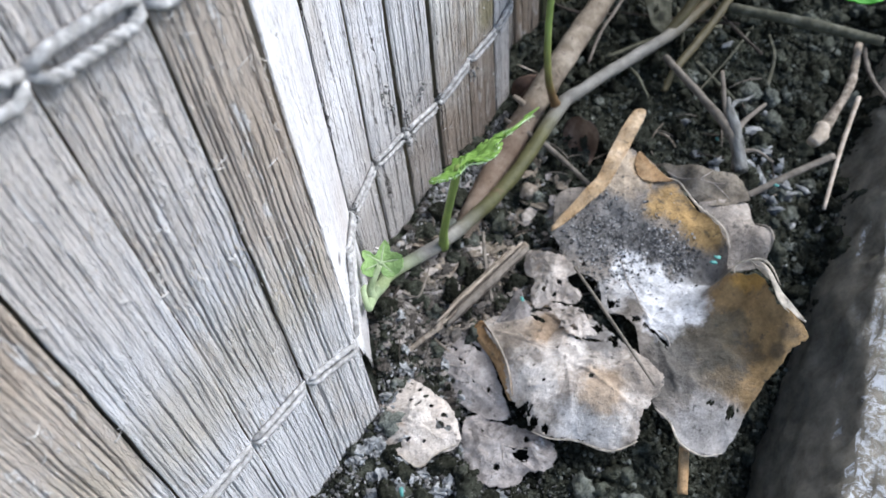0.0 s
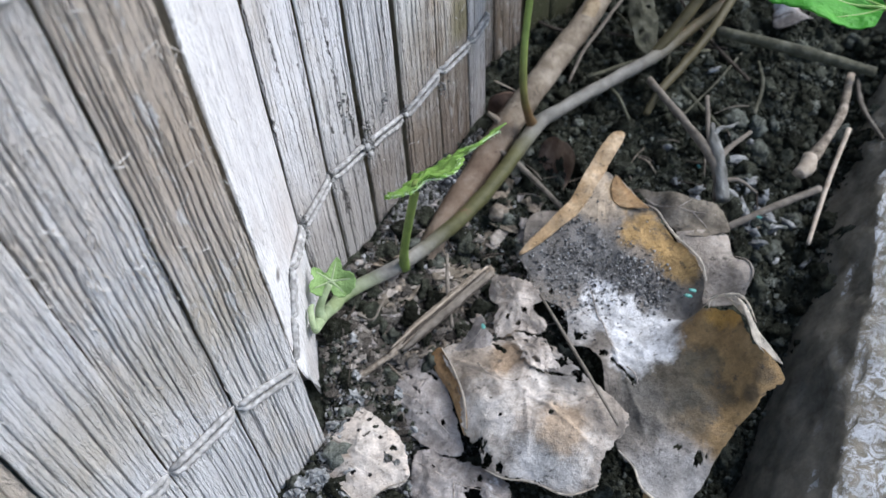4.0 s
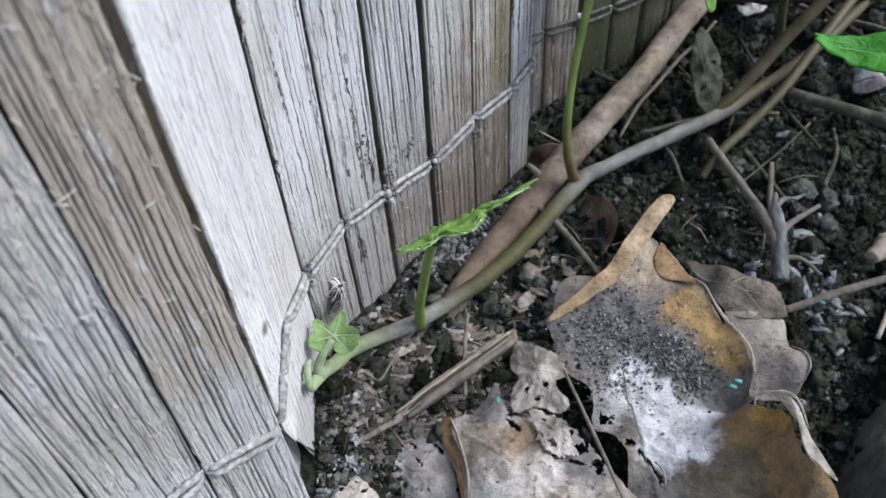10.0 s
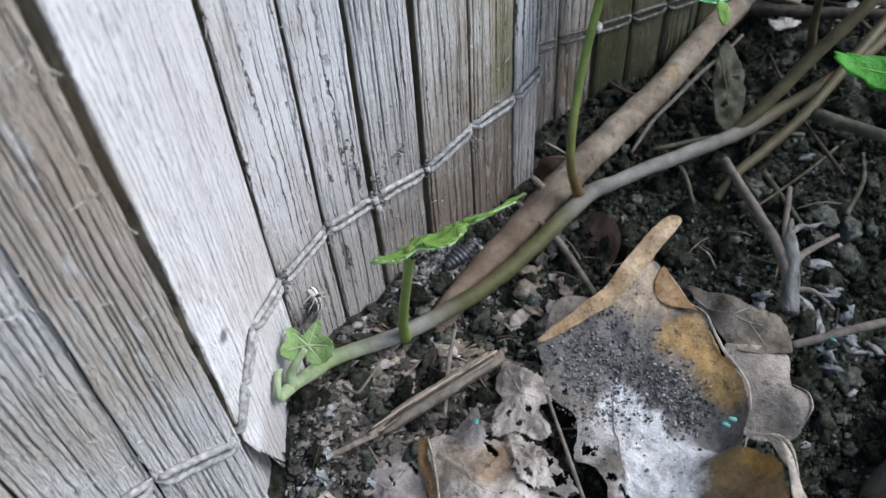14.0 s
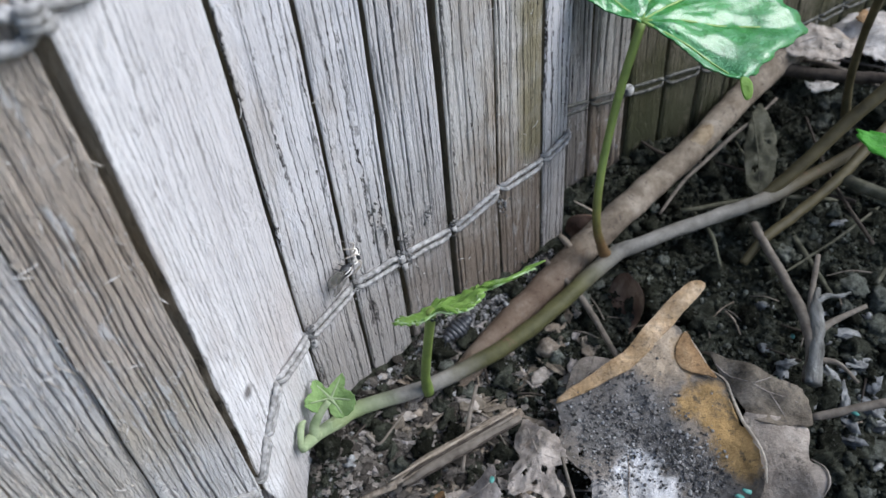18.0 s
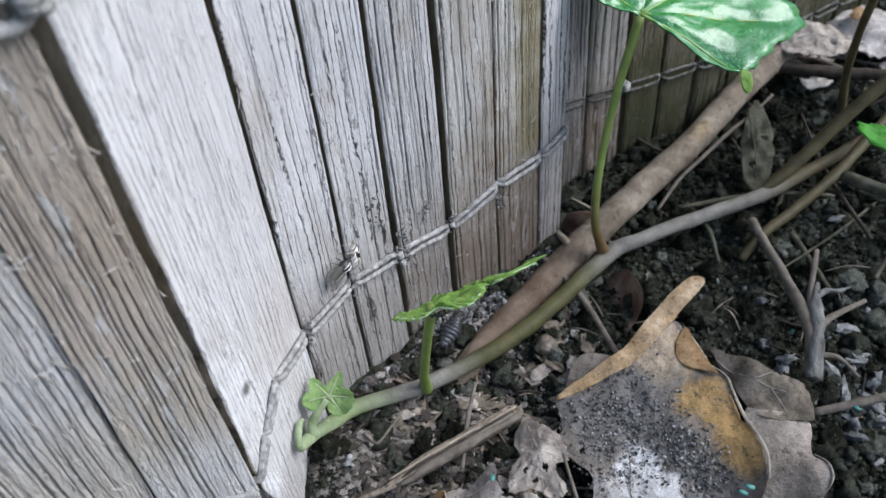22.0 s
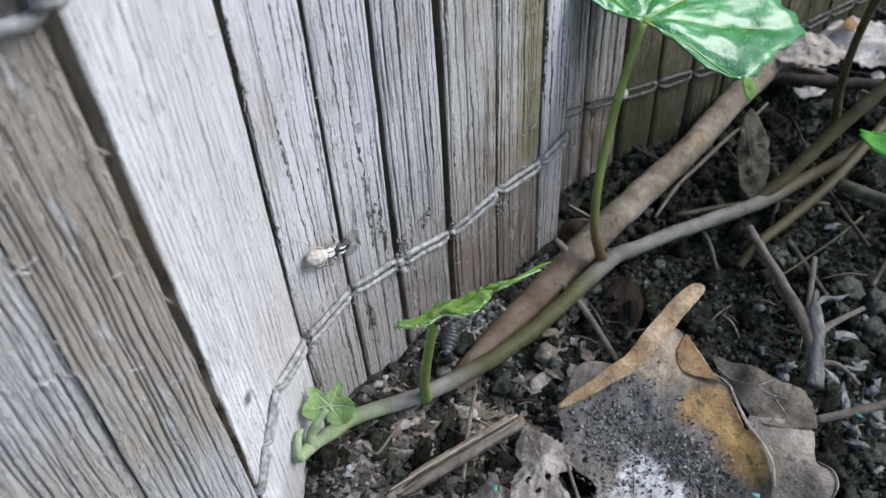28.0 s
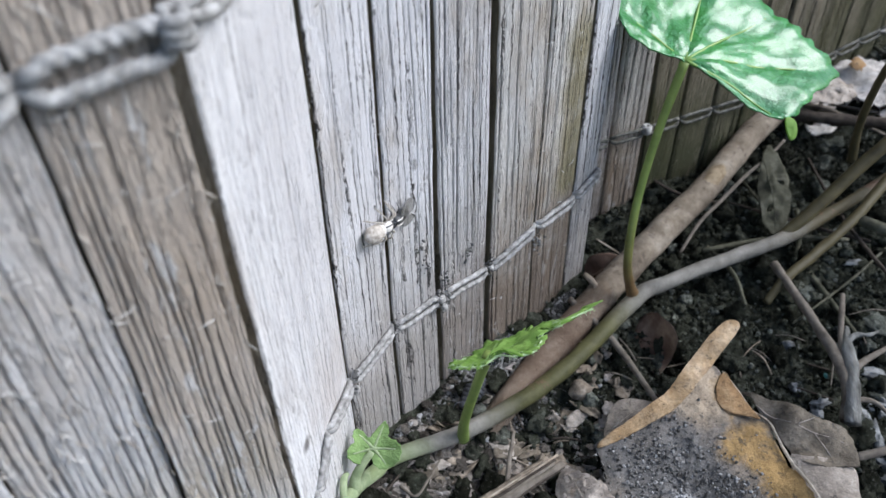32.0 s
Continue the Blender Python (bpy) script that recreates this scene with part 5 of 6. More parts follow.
    d_blade = part("blade", dead_blade([(-7.7, 80.2, -8), (-3.2, 82.4, -7), (1.6, 82.4, -6), (5.3, 82.2, -5.6), (6.9, 76.2, -6), (8.2, 69.6, -7.8), (8.7, 65.5, -8.5), (6.3, 64.7, -9), (1.9, 67.6, -9.6), (-2.4, 72.0, -9.5), (-5.1, 76.2, -9)], (1.0, 75.0, -6.6), [(-2, 78, -7), (4.6, 73, -6.6)], n=220, rings=26, crumple=0.32, freq=150, edge=0.4, seed=5.5, holes=((0.2, 79.6, 0.3), (5.4, 70.6, 0.4)), slits=((-4.4, 79.4, -2.2, 79.3, 0.16), (0.6, 77.6, 1.6, 76.2, 0.2), (3.2, 80.2, 5.0, 78.4, 0.25), (0.8, 72.8, 3.0, 72.6, 0.14), (-0.6, 80.4, 0.4, 79.8, 0.2)), veins=((-6, 79.6, 7, 66.5), (0, 75, 4, 79))), leaf_grey, d)
    surface_ribs(d_blade, [[(-6, 79.4), (0.6, 75.4), (7, 68)], [(0.6, 75.4), (3.6, 80.6)]], 0.1, leaf_pink)
    e = thing("dead_leaf", "pinkish tan dead leaf riddled with small holes", "leaf", group)
    part("blade", dead_blade([(-15.4, 72.4, -7.8), (-12.0, 74.6, -6.6), (-8.8, 74.4, -6.5), (-5.2, 71.4, -6.8), (-2.3, 68.4, -7.4), (-1.0, 64.5, -8), (-1.3, 60.8, -9), (-5.6, 59.7, -9.5), (-9.2, 58.0, -10.5), (-13.4, 61.8, -10.2), (-15.3, 64.4, -9.8), (-16.0, 68.0, -9)], (-8, 67.4, -6.8), [(-12, 69, -7.4), (-5, 65, -7.6)], n=240, rings=30, crumple=0.4, freq=150, edge=0.35, seed=1.2,
                             holes=((-13.0, 71.6, 0.7), (-11.2, 72.2, 0.5), (-12.6, 67.2, 0.75), (-4.4, 65.0, 0.75), (-3.6, 66.4, 0.6), (-2.9, 64.0, 0.5), (-9.4, 69.8, 0.45), (-7.4, 71.8, 0.4), (-5.6, 68.4, 0.4), (-10.6, 63.4, 0.35), (-7.6, 62.4, 0.3)), slits=((-13.8, 72.8, -11.8, 72.4, 0.22), (-8.6, 68.6, -7.4, 69.4, 0.18)), veins=((-15, 70, -4, 62), (-10, 66.6, -8, 73))), leaf_shell, e)
    pale_rim(e, [(-1.3, 60.9, -8.8), (-5.6, 59.8, -9.3), (-9.2, 58.1, -10.2), (-13.4, 61.9, -10)], 0.16)
    g = thing("dead_leaf", "crumpled grey dead leaf half under others", "leaf", group)
    g_blade = part("blade", dead_blade([(-0.5, 64.9, -10.4), (1.8, 67.0, -10), (6.9, 64.6, -9.6), (11.8, 62.3, -9), (15.5, 59.7, -9), (16.1, 56.8, -10), (13.7, 54.8, -11), (10.3, 55.0, -11.5), (7.9, 53.3, -12.5), (2.4, 54.0, -12.5), (-0.7, 58.6, -12)], (6.6, 59.8, -9.8), [(3, 61, -9.6), (12, 58.6, -9.4)], n=220, rings=26, crumple=0.7, freq=170, edge=0.6, seed=9.1, holes=((9.6, 58.2, 1.2), (11.2, 60.4, 0.5), (5.0, 56.6, 0.5), (3.2, 63.6, 0.3))), leaf_grey, g)
    surface_ribs(g_blade, [[(0.8, 64.6), (6.6, 60.4), (14.4, 57.4)], [(6.6, 60.4), (6.2, 55.4)]], 0.1, leaf_pink)
    h = thing("dead_leaf", "smooth grey-brown dead leaf curled at its rim", "leaf", group)
    part("blade", dead_blade([(52.6, 100.6, 4), (55.0, 100.3, 5), (58.6, 100.4, 4.8), (62.2, 99.4, 4.2), (61.8, 95.6, 4.2), (61.5, 92.8, 5), (63.1, 91.3, 5.6), (63.6, 89.3, 5), (62.7, 87.5, 3), (61.6, 86.4, 1), (58.1, 86.2, -0.5), (54.0, 87.6, 0), (53.2, 94.0, 2.6)], (58.4, 93.2, 4.4), [(57, 97, 4.4), (60.8, 90, 5.2), (57.4, 89.4, 2.6)], n=200, rings=24, crumple=0.22, freq=90, edge=0.15, seed=7.7), leaf_smooth, h)
    pale_rim(h, [(61.6, 93.2, 5.0), (63.1, 91.4, 5.8), (63.6, 89.3, 5.2), (62.7, 87.4, 3.1)], 0.16, leaf_smooth, "pale curled rim")
    h2 = thing("dead_leaf", "crumpled tan dead leaf folded in ridges", "leaf", group)
    h2_blade = part("blade", dead_blade([(46.3, 112.4, 5), (48.4, 110.6, 6.8), (53.5, 108.4, 7.8), (56.9, 106.3, 7.6), (60.6, 105.5, 7), (62.4, 102.9, 6.2), (62.7, 99.6, 4.9), (60.5, 99.2, 4.7), (54.9, 98.9, 5.0), (52.4, 102.5, 4), (50.2, 106.4, 4)], (56, 103.6, 6.0), [(53, 106, 6.9), (59.6, 103.2, 6.8), (57.4, 101.0, 5.0)], n=200, rings=24, crumple=0.5, freq=120, edge=0.25, seed=4.9), leaf_dull, h2)
    surface_ribs(h2_blade, [[(48.4, 109), (54, 105), (60.6, 102.4)], [(54, 105), (56.6, 106)], [(56.4, 104), (58.6, 100.6)]], 0.1, leaf_pink)
    i = thing("dead_leaf", "small pinkish dead leaf", "leaf", group)
    i_blade = part("blade", dead_blade([(24.9, 103.4, -1), (23.9, 105.2, 0), (25.4, 109.1, 2.5), (28.4, 110.0, 3.5), (32.4, 109.3, 3.4), (32.5, 107.7, 3.0), (28.1, 104.1, 2)], (28.4, 107.2, 3.0), n=110, rings=14, crumple=0.2, edge=0.15, seed=4.0), leaf_smooth, i)
    surface_ribs(i_blade, [[(25, 104.6), (28.4, 107.2), (31.6, 108.6)]], 0.1, leaf_pink)
    j = thing("dead_leaf", "curled dark red dead leaf standing on edge", "leaf", group)
    j_blade = part("blade", sheet([(29.7, 123.7, 0), (30.9, 129.1, 4), (33.6, 127.2, 8), (36.3, 121.1, 9), (36, 120.4, 3), (32.6, 118.5, -1)], (34.5, 123.5, 3.2), n=60, rings=10, ripple=0.0006, seed=6.6), red_leaf, j)
    surface_ribs(j_blade, [[(31, 126), (34.4, 123), (35, 121)]])
    k = thing("dead_leaf", "dark red dead leaf pressed against the slats", "leaf", group)
    k_blade = part("blade", sheet([(20.6, 142.0, 3), (21, 141.8, 8), (24, 141.7, 9.6), (27.6, 141.6, 8.6), (26.6, 140.8, 5), (23, 139.3, 3.4)], (24, 140.2, 6.4), n=60, rings=10, ripple=0.0004, seed=2.9), red_leaf, k)
    surface_ribs(k_blade, [[(21.5, 141), (24, 140.3), (26.5, 141)]])
    m = thing("dry_leaf", "mossy grey-green dry leaf standing in the soil", "leaf", group)
    m_blade = part("blade", sheet([(58.4, 170, 20), (61.0, 163, 18.5), (61.2, 155, 14.5), (58.4, 149, 11.0), (55.4, 152, 12.8), (55.6, 162, 17.4)], (58.4, 158, 16.9), n=60, rings=12, ripple=0.0014, edge=0.0007, holes=((59.5, 160, 0.7), (57, 154, 0.6)), seed=3.7), husk_mat, m)
    surface_ribs(m_blade, [[(57, 168), (57.6, 158), (58, 150.5)]])
    q = thing("dead_leaf", "crumpled grey-brown dead leaf over the branch's end", "leaf", group)
    q_blade = part("blade", dead_blade([(64.8, 184.6, 23.4), (65.6, 189.4, 25.6), (70.4, 193.4, 26.6), (77.0, 192.0, 25.4), (80.2, 188.6, 24.0), (77.8, 184.6, 23.4), (72.0, 182.8, 23.4)], (71.6, 187.8, 26.4), n=140, rings=18, crumple=0.8, freq=170, edge=0.6, seed=6.4, holes=((75.6, 187.4, 0.7),)), leaf_tan, q)
    surface_ribs(q_blade, [[(66.4, 187), (71.6, 188), (78.6, 188.4)]], 0.12, leaf_pink)
    n_ = thing("dead_leaf", "pale dead leaf with an orange spot beyond the vine", "leaf", group)
    pale = sheet([(76, 199, 22), (84, 206, 24), (95, 204, 23.5), (99, 196, 21.5), (92, 190, 20.5), (82, 191, 20.5)], (87, 198, 24), n=70, rings=14, ripple=0.0022, edge=0.0016, seed=9.9, holes=((92, 195, 1.5), (80, 195, 1.2)))
    n__blade = part("blade", pale, leaf_pale, n_)
    surface_ribs(n__blade, [[(78, 197), (87, 198), (96, 200)]])
    part("rust_patch", sheet([(81, 199.6, 25.6), (83, 201.4, 26.2), (84.4, 199, 25.6), (82.4, 197.4, 25.2)], (82.6, 199.4, 25.9), n=36, rings=6, ripple=0.0005, edge=0.0008), rust_leaf, n_, "orange spot")
    for q, (cx, cy, rad) in enumerate(((104, 205, 8), (70, 214, 7), (112, 186, 7), (92, 224, 8), (95, 160, 6), (60, 206, 6))):
        o = thing("dead_leaf", "faded dead leaf among dry stems beyond the vine", "leaf", group)
        ring = [(cx + rad * (1 + 0.3 * math.sin(t * 2.3 + q)) * math.cos(t), cy + rad * 0.75 * math.sin(t), rise(cx * MM, cy * MM) / MM + 5 + 1.8 * math.sin(t * 2 + q)) for t in np.arange(0, 6.2, 0.7)]
        blade = part("blade", sheet(ring, (cx, cy, rise(cx * MM, cy * MM) / MM + 6), n=60, rings=10, ripple=0.0010, edge=0.0005, seed=q * 3.1), (leaf_pale, leaf_grey, leaf_pink)[q % 3], o)
        surface_ribs(blade, [[(cx - rad * 0.8, cy), (cx, cy), (cx + rad * 0.7, cy + 1)]])


def build_leaf_dirt(blade):
    """Crumbs of soil lying on the large dead leaf."""
    rng = np.random.default_rng(9)
    top = np.array([v.co[:] for v in blade.data.vertices])
    shapes, tri = crumb_shapes(1, 8, 3.0)
    verts, faces, size = [], [], len(shapes[0])
    for k in range(5200):
        cx, cy, rad = ((31, 98, 9), (36, 96, 7), (42.6, 93.2, 4.4), (48.8, 85.8, 4.5), (46, 90, 4), (31, 91, 7))[k % 6 if k % 3 else 0]
        x, y = rng.normal(cx, rad * 0.55) * MM, rng.normal(cy, rad * 0.55) * MM
        i = np.argmin((top[:, 0] - x) ** 2 + (top[:, 1] - y) ** 2 - top[:, 2] * 1e-4)
        if (top[i, 0] - x) ** 2 + (top[i, 1] - y) ** 2 > 1e-6:
            continue
        r = 0.00005 + 0.00030 * rng.random() ** 6
        turn = np.array(Euler(rng.uniform(0, 6, 3)).to_matrix())
        faces.append(tri + len(verts) * size)
        verts.append(shapes[rng.integers(8)] @ turn * r + (x, y, top[i, 2] + r * 0.5))
    tagged(part("leaf_dirt", mesh_of("leaf_dirt", np.vstack(verts), [tuple(t) for t in np.vstack(faces).tolist()], False), dust_mat), "crumbs of soil on a dead leaf", "soil", kind="stuff")


def build_scraps():
    """Small scraps of leaf: brown ones by the foot of the fence, bleached ones beyond the vine."""
    rng = random.Random(77)
    for k in range(240):
        x, y = (rng.uniform(-14, 30), rng.uniform(76, 128)) if k % 3 else (rng.uniform(-14, 12), rng.uniform(82, 104))
        if fence_side(x * MM, y * MM) < 0.003 or y < 82 - x * 0.2:
            continue
        o = thing("leaf_scrap", "small brown crumb of dead leaf on the soil", "leaf", "leaf crumbs by the fence")
        z, rad, turn, flat = soil(x * MM, y * MM) / MM + 0.9, 0.8 + 3.2 * rng.random() ** 2, rng.uniform(0, 6), rng.uniform(0.25, 0.6)
        ring = [(x + rad * rng.uniform(0.6, 1.2) * math.cos(t) * math.cos(turn) - rad * flat * math.sin(t) * math.sin(turn), y + rad * rng.uniform(0.6, 1.2) * math.cos(t) * math.sin(turn) + rad * flat * math.sin(t) * math.cos(turn), z + rng.uniform(-0.5, 1.0)) for t in np.arange(0, 6.2, 0.9)]
        part("blade", sheet(ring, (x, y, z + 0.5), n=28, rings=5, ripple=0.0005, edge=0.0004, seed=k * 2.3), (leaf_tan, leaf_grey, leaf_dull, split_mat, leaf_grey, leaf_dull, leaf_dull)[k % 7], o)

    rng = random.Random(31)
    for k in range(130):
        x, y = rng.uniform(62, 112), rng.uniform(186, 225)
        if fence_side(x * MM, y * MM) < 0.004:
            continue
        o = thing("leaf_scrap", "bleached scrap of dead leaf on the soil", "leaf", "leaf scraps beyond the vine")
        z, rad, turn = soil(x * MM, y * MM) / MM + 2.2, 1.0 + 3.2 * rng.random() ** 1.6, rng.uniform(0, 6)
        ring = [(x + rad * rng.uniform(0.6, 1.2) * math.cos(t + turn), y + rad * 0.6 * rng.uniform(0.6, 1.2) * math.sin(t + turn), z + rng.uniform(-0.8, 1.6)) for t in np.arange(0, 6.2, 0.9)]
        blade = part("blade", sheet(ring, (x, y, z + 0.8), n=36, rings=6, ripple=0.0008, edge=0.0006, seed=k * 1.7), (leaf_pale, leaf_pale, leaf_pink)[k % 3], o)
        surface_ribs(blade, [[(x - rad * 0.5 * math.cos(turn), y - rad * 0.3 * math.sin(turn)), (x, y), (x + rad * 0.5 * math.cos(turn), y + rad * 0.3 * math.sin(turn))]], 0.1)


def ivy_blade(outline, veins, normal_at, n=120, rings=18, puff=0.0008, seed=0.0, serr=0.0):
    """A lobed leaf in its own plane: x and y millimetres from the petiole's joint, sunk along its veins and puffed between them."""
    rim = closed_line([(x, y, 0) for x, y in outline], n)
    verts, faces = [(0, 0, 0)], []
    segs = [np.array(v, float) for v in veins]

    def lift(x, y):
        best = 99.0
        for v in segs:
            k = max(0.0, min(1.0, (x * v[0] + y * v[1]) / (v @ v)))
            best = min(best, math.hypot(x - k * v[0], y - k * v[1]))
        d = puff * (1 - math.exp(-best / 1.6)) + puff * 0.9 * noise.noise((x * 0.42 + seed, y * 0.42, seed)) + puff * 0.35 * noise.noise((x * 1.1 + seed, y * 1.1, seed))
        return d + normal_at(x, y)

    for k in range(1, rings + 1):
        s = k / rings
        for j in range(n):
            x, y = rim[j][0] * s, rim[j][1] * s
            if k == rings and serr:
                g = 1 + serr * (1 if j % 4 < 2 else -0.6)
                x, y = x * g, y * g
            verts.append((x * MM, y * MM, lift(x, y)))
    for j in range(n):
        faces.append((0, 1 + j, 1 + (j + 1) % n))
    for k in range(rings - 1):
        for j in range(n):
            a, b = 1 + k * n + j, 1 + k * n + (j + 1) % n
            faces.append((a, a + n, b + n, b))
    total, up = len(verts), list(faces)
    verts += [(x, y, z - 0.00025) for x, y, z in verts]
    faces += [tuple(i + total for i in q[::-1]) for q in up]
    o = 1 + (rings - 1) * n
    for j in range(n):
        a, b = o + j, o + (j + 1) % n
        faces.append((a, a + total, b + total, b))
    return mesh_of("ivy_blade", verts, faces), lift


def plane_pose(at, xdir, normal):
    x, z = Vector(xdir).normalized(), Vector(normal).normalized()
    y = z.cross(x).normalized()
    x = y.cross(z)
    m = Matrix((x, y, z)).transposed().to_4x4()
    m.translation = Vector(at) * MM
    return m


def ivy_leaf(owner, name, outline, veins, at, xdir, normal, mat, shape, seed, puff, serr=0.0, label="", vein=vein_mat, n=120):
    me, lift = ivy_blade(outline, veins, shape, seed=seed, puff=puff, serr=serr, n=n)
    m = plane_pose(at, xdir, normal)
    blade = part(name, me, mat, owner, label, m)
    for v in veins:
        pts = [(v[0] * s * MM, v[1] * s * MM, lift(v[0] * s, v[1] * s) - 0.00005) for s in (0.0, 0.25, 0.5, 0.75, 0.97)]
        part("vein", tube(pts, [0.00030, 0.00012], seg=6, sub=4), vein, blade)
    return blade


# ---- the ivy vine, with its leaves ----
def mm_tube(pts, radii, **kw):
    return tube([tuple(c * MM for c in p) for p in pts], [r * MM for r in radii], **kw)


def build_vine():
    vine = thing("ivy_vine", "creeping ivy stem with young green leaves along the soil", "vine")
    part("stem", mm_tube([(-13.7, 85.6, 7.0), (-12.3, 89.0, 5.1), (-10.5, 93.3, 3.0), (-0.2, 100.2, 2), (10, 108.1, 3), (18.3, 116, 5), (29.8, 130.8, 8), (35.6, 134.6, 9.2), (47.4, 141.3, 10.6), (59.2, 147.1, 12.6), (70, 154.5, 15), (82, 164, 17.5), (98, 180, 21)],
                         [1.0, 1.2, 1.3, 1.4, 1.5, 1.5, 1.65, 1.4, 1.4, 1.4, 1.2, 1.1, 1.1], seg=16, sub=10, rough=0.16, freq=250), vine_mat, vine)
    part("side_shoot", mm_tube([(57.6, 147.0, 12.4), (60.6, 148.4, 14.6), (65.9, 151.5, 19.5), (71.4, 154.8, 25.5), (77.1, 157.4, 31.5), (86, 163, 41)], [0.7, 1.15, 1.3, 1.3, 1.25, 1.2], seg=12, sub=8, rough=0.1), brown_stem, vine, "olive-brown shoot")
    part("side_shoot", mm_tube([(55, 135, 5.5), (58, 138.2, 9), (64.4, 143.6, 12), (71.2, 149.3, 16), (79.5, 158.2, 22), (92, 172, 30)], [0.8, 0.9, 1.0, 1.05, 1.05, 1.0], seg=12, sub=8, rough=0.2), brown_stem, vine, "olive-brown shoot")
    # young leaf on its petiole, seen edge on
    seat = (4.4, 94.2, 28.6)
    part("petiole", mm_tube([(0.2, 99.4, 1.6), (0.6, 98.0, 8), (2.3, 96.2, 18), (4.3, 94.2, 28.6)], [1.1, 0.82, 0.76, 0.8], seg=12, sub=8, rough=0.08), petiole_mat, vine, "green petiole")
    slope = Vector((18.5, 10.0, 2.6)).normalized()
    away = Vector((-0.09, 0.72, -0.69))
    young = [(-6.4, -0.2), (-4.8, 2.6), (-1, 4.8), (4.5, 6.0), (8, 4.4), (9.6, 2.6), (12.2, 1.7), (13.6, 0.5), (19.6, 0.2), (13.8, -0.5), (12.6, -2.6), (11.2, -2.0), (9.6, -1.8), (8, -4.2), (5.5, -6.4), (2.6, -6.2), (0.6, -3.6), (-2.5, -4.0), (-5, -2.4)]

    young = [(x * 0.84, y * 0.84) for x, y in young]

    def fold(x, y):
        return -0.00002 * y * y + 0.00022 * math.sin(x * 0.8) * min(1.0, abs(y) / 2) - (0.00001 * y * y if y < 0 and x < 9 else 0.0)

    tilt = slope.cross(away) + away * -0.16
    m = plane_pose(seat, slope, tilt)
    ivy_leaf(vine, "young_leaf", young, [(13.4, 0.2), (4.2, 4.4), (4.2, -4.2), (-3.4, 2.3), (-3.4, -2)], seat, slope, tilt, young_mat, fold, 3.3, 0.0010, 0.13, "bright green toothed young leaf", n=160)
    rim = [m @ Vector((x * 1.01 * MM, y * 1.01 * MM, fold(x, y) + 0.0003)) for x, y, _ in closed_line([(x, y, 0) for x, y in young], 140)]
    part("leaf_rim", tube([tuple(v) for v in rim], [0.00014], seg=6, raw=True, rough=0.9, freq=3500), fuzz_mat, vine, "frosted downy leaf rim")
    rng = random.Random(8)
    down = []
    for v in rim:
        for k in range(5):
            a = v + Vector((rng.uniform(-0.5, 0.5), rng.uniform(-0.5, 0.5), rng.uniform(-0.15, 0.15))) * MM
            b = a + Vector((rng.uniform(-0.18, 0.18), rng.uniform(-0.18, 0.18), rng.uniform(0.05, 0.3))) * MM
            down.append(tube([tuple(a), tuple((a + b) / 2), tuple(b)], [0.00003, 0.000035, 0.00001], seg=4, sub=1))
    part("leaf_down", merged(down, "leaf_down"), fuzz_mat, vine, "pale down along the leaf's rim")
    for x, y, z in ((4.6, 93.2, 27.9), (5.2, 93.0, 28.3), (3.9, 93.1, 28.2), (5.7, 93.2, 28.6)):
        part("scale_insect", ball(0.0003, 0.0003, 0.0003, 7, 10, 0.15, 2.0, x, pose(x * MM, y * MM, z * MM)), fly_mat, vine, "black speck at the petiole's head")
    # the large glossy leaf
    part("petiole", mm_tube([(29.2, 130.7, 8), (27, 129.9, 16), (26.7, 131.5, 24), (27.5, 134.2, 32), (29.1, 136.5, 42), (31.4, 138.6, 52.8)], [1.0, 0.84, 0.76, 0.72, 0.74, 0.8], seg=12, sub=10, rough=0.06), blush_mat, vine, "long green petiole")
    part("petiole_foot", mm_tube([(29.6, 131.4, 7.2), (28.6, 130.5, 10), (27.9, 130.1, 11.8)], [1.4, 1.1, 0.85], seg=12, sub=8, rough=0.1), red_stem, vine, "reddish-brown foot of the petiole")
    ivy_leaf(vine, "leaf", [(0.4, -0.3), (-5, -0.3), (-10, 0.6), (-12.8, 5), (-12.4, 10), (-9, 16), (-3, 24), (3, 31), (8, 25), (13.8, 18.4), (18, 15.5), (22, 12.6), (26.9, 8.7), (22, 1.2), (19.0, -4), (17, -5.1), (14, -4.9), (10.4, -4.7), (7.2, -2.6), (4.5, -0.6), (2.4, 0.9)],
             [(25.5, 8.4), (3, 29), (-11.5, 6), (14, 16), (16, -4.5)], (31.4, 138.7, 53.0), (1, 0, -0.31), (0.31, -0.42, 1), ivy_mat,
             lambda x, y: 0.0004 * math.sin(x * 0.35) + 0.0003 * math.sin(y * 0.4 + 1), 5.1, 0.0006, 0.015, "large glossy dark green ivy leaf with pale veins", n=140)
    part("curled_lobe", ivy_blade([(-1.2, 1.2), (0, 1.4), (0.9, 0.4), (1.3, -1.2), (0.6, -1.8), (-0.5, -0.8)], [(1.5, -2)], lambda x, y: -0.00008 * (x * x + y * y), n=40, rings=8, puff=0.0002)[0], young_mat, vine, "bright curled tip of the leaf's lobe",
         plane_pose((47.9, 130.9, 46.3), (1, 0, -0.2), (0.35, -0.75, 0.6)))
    # another leaf at the open side
    part("petiole", mm_tube([(74.9, 167.1, 19), (73.1, 165.5, 28), (71.4, 160.7, 40), (69.5, 151.6, 54), (69, 146, 66)], [1.0, 0.8, 0.75, 0.75, 0.7], seg=12, sub=8, rough=0.08), brown_stem, vine, "brown petiole")
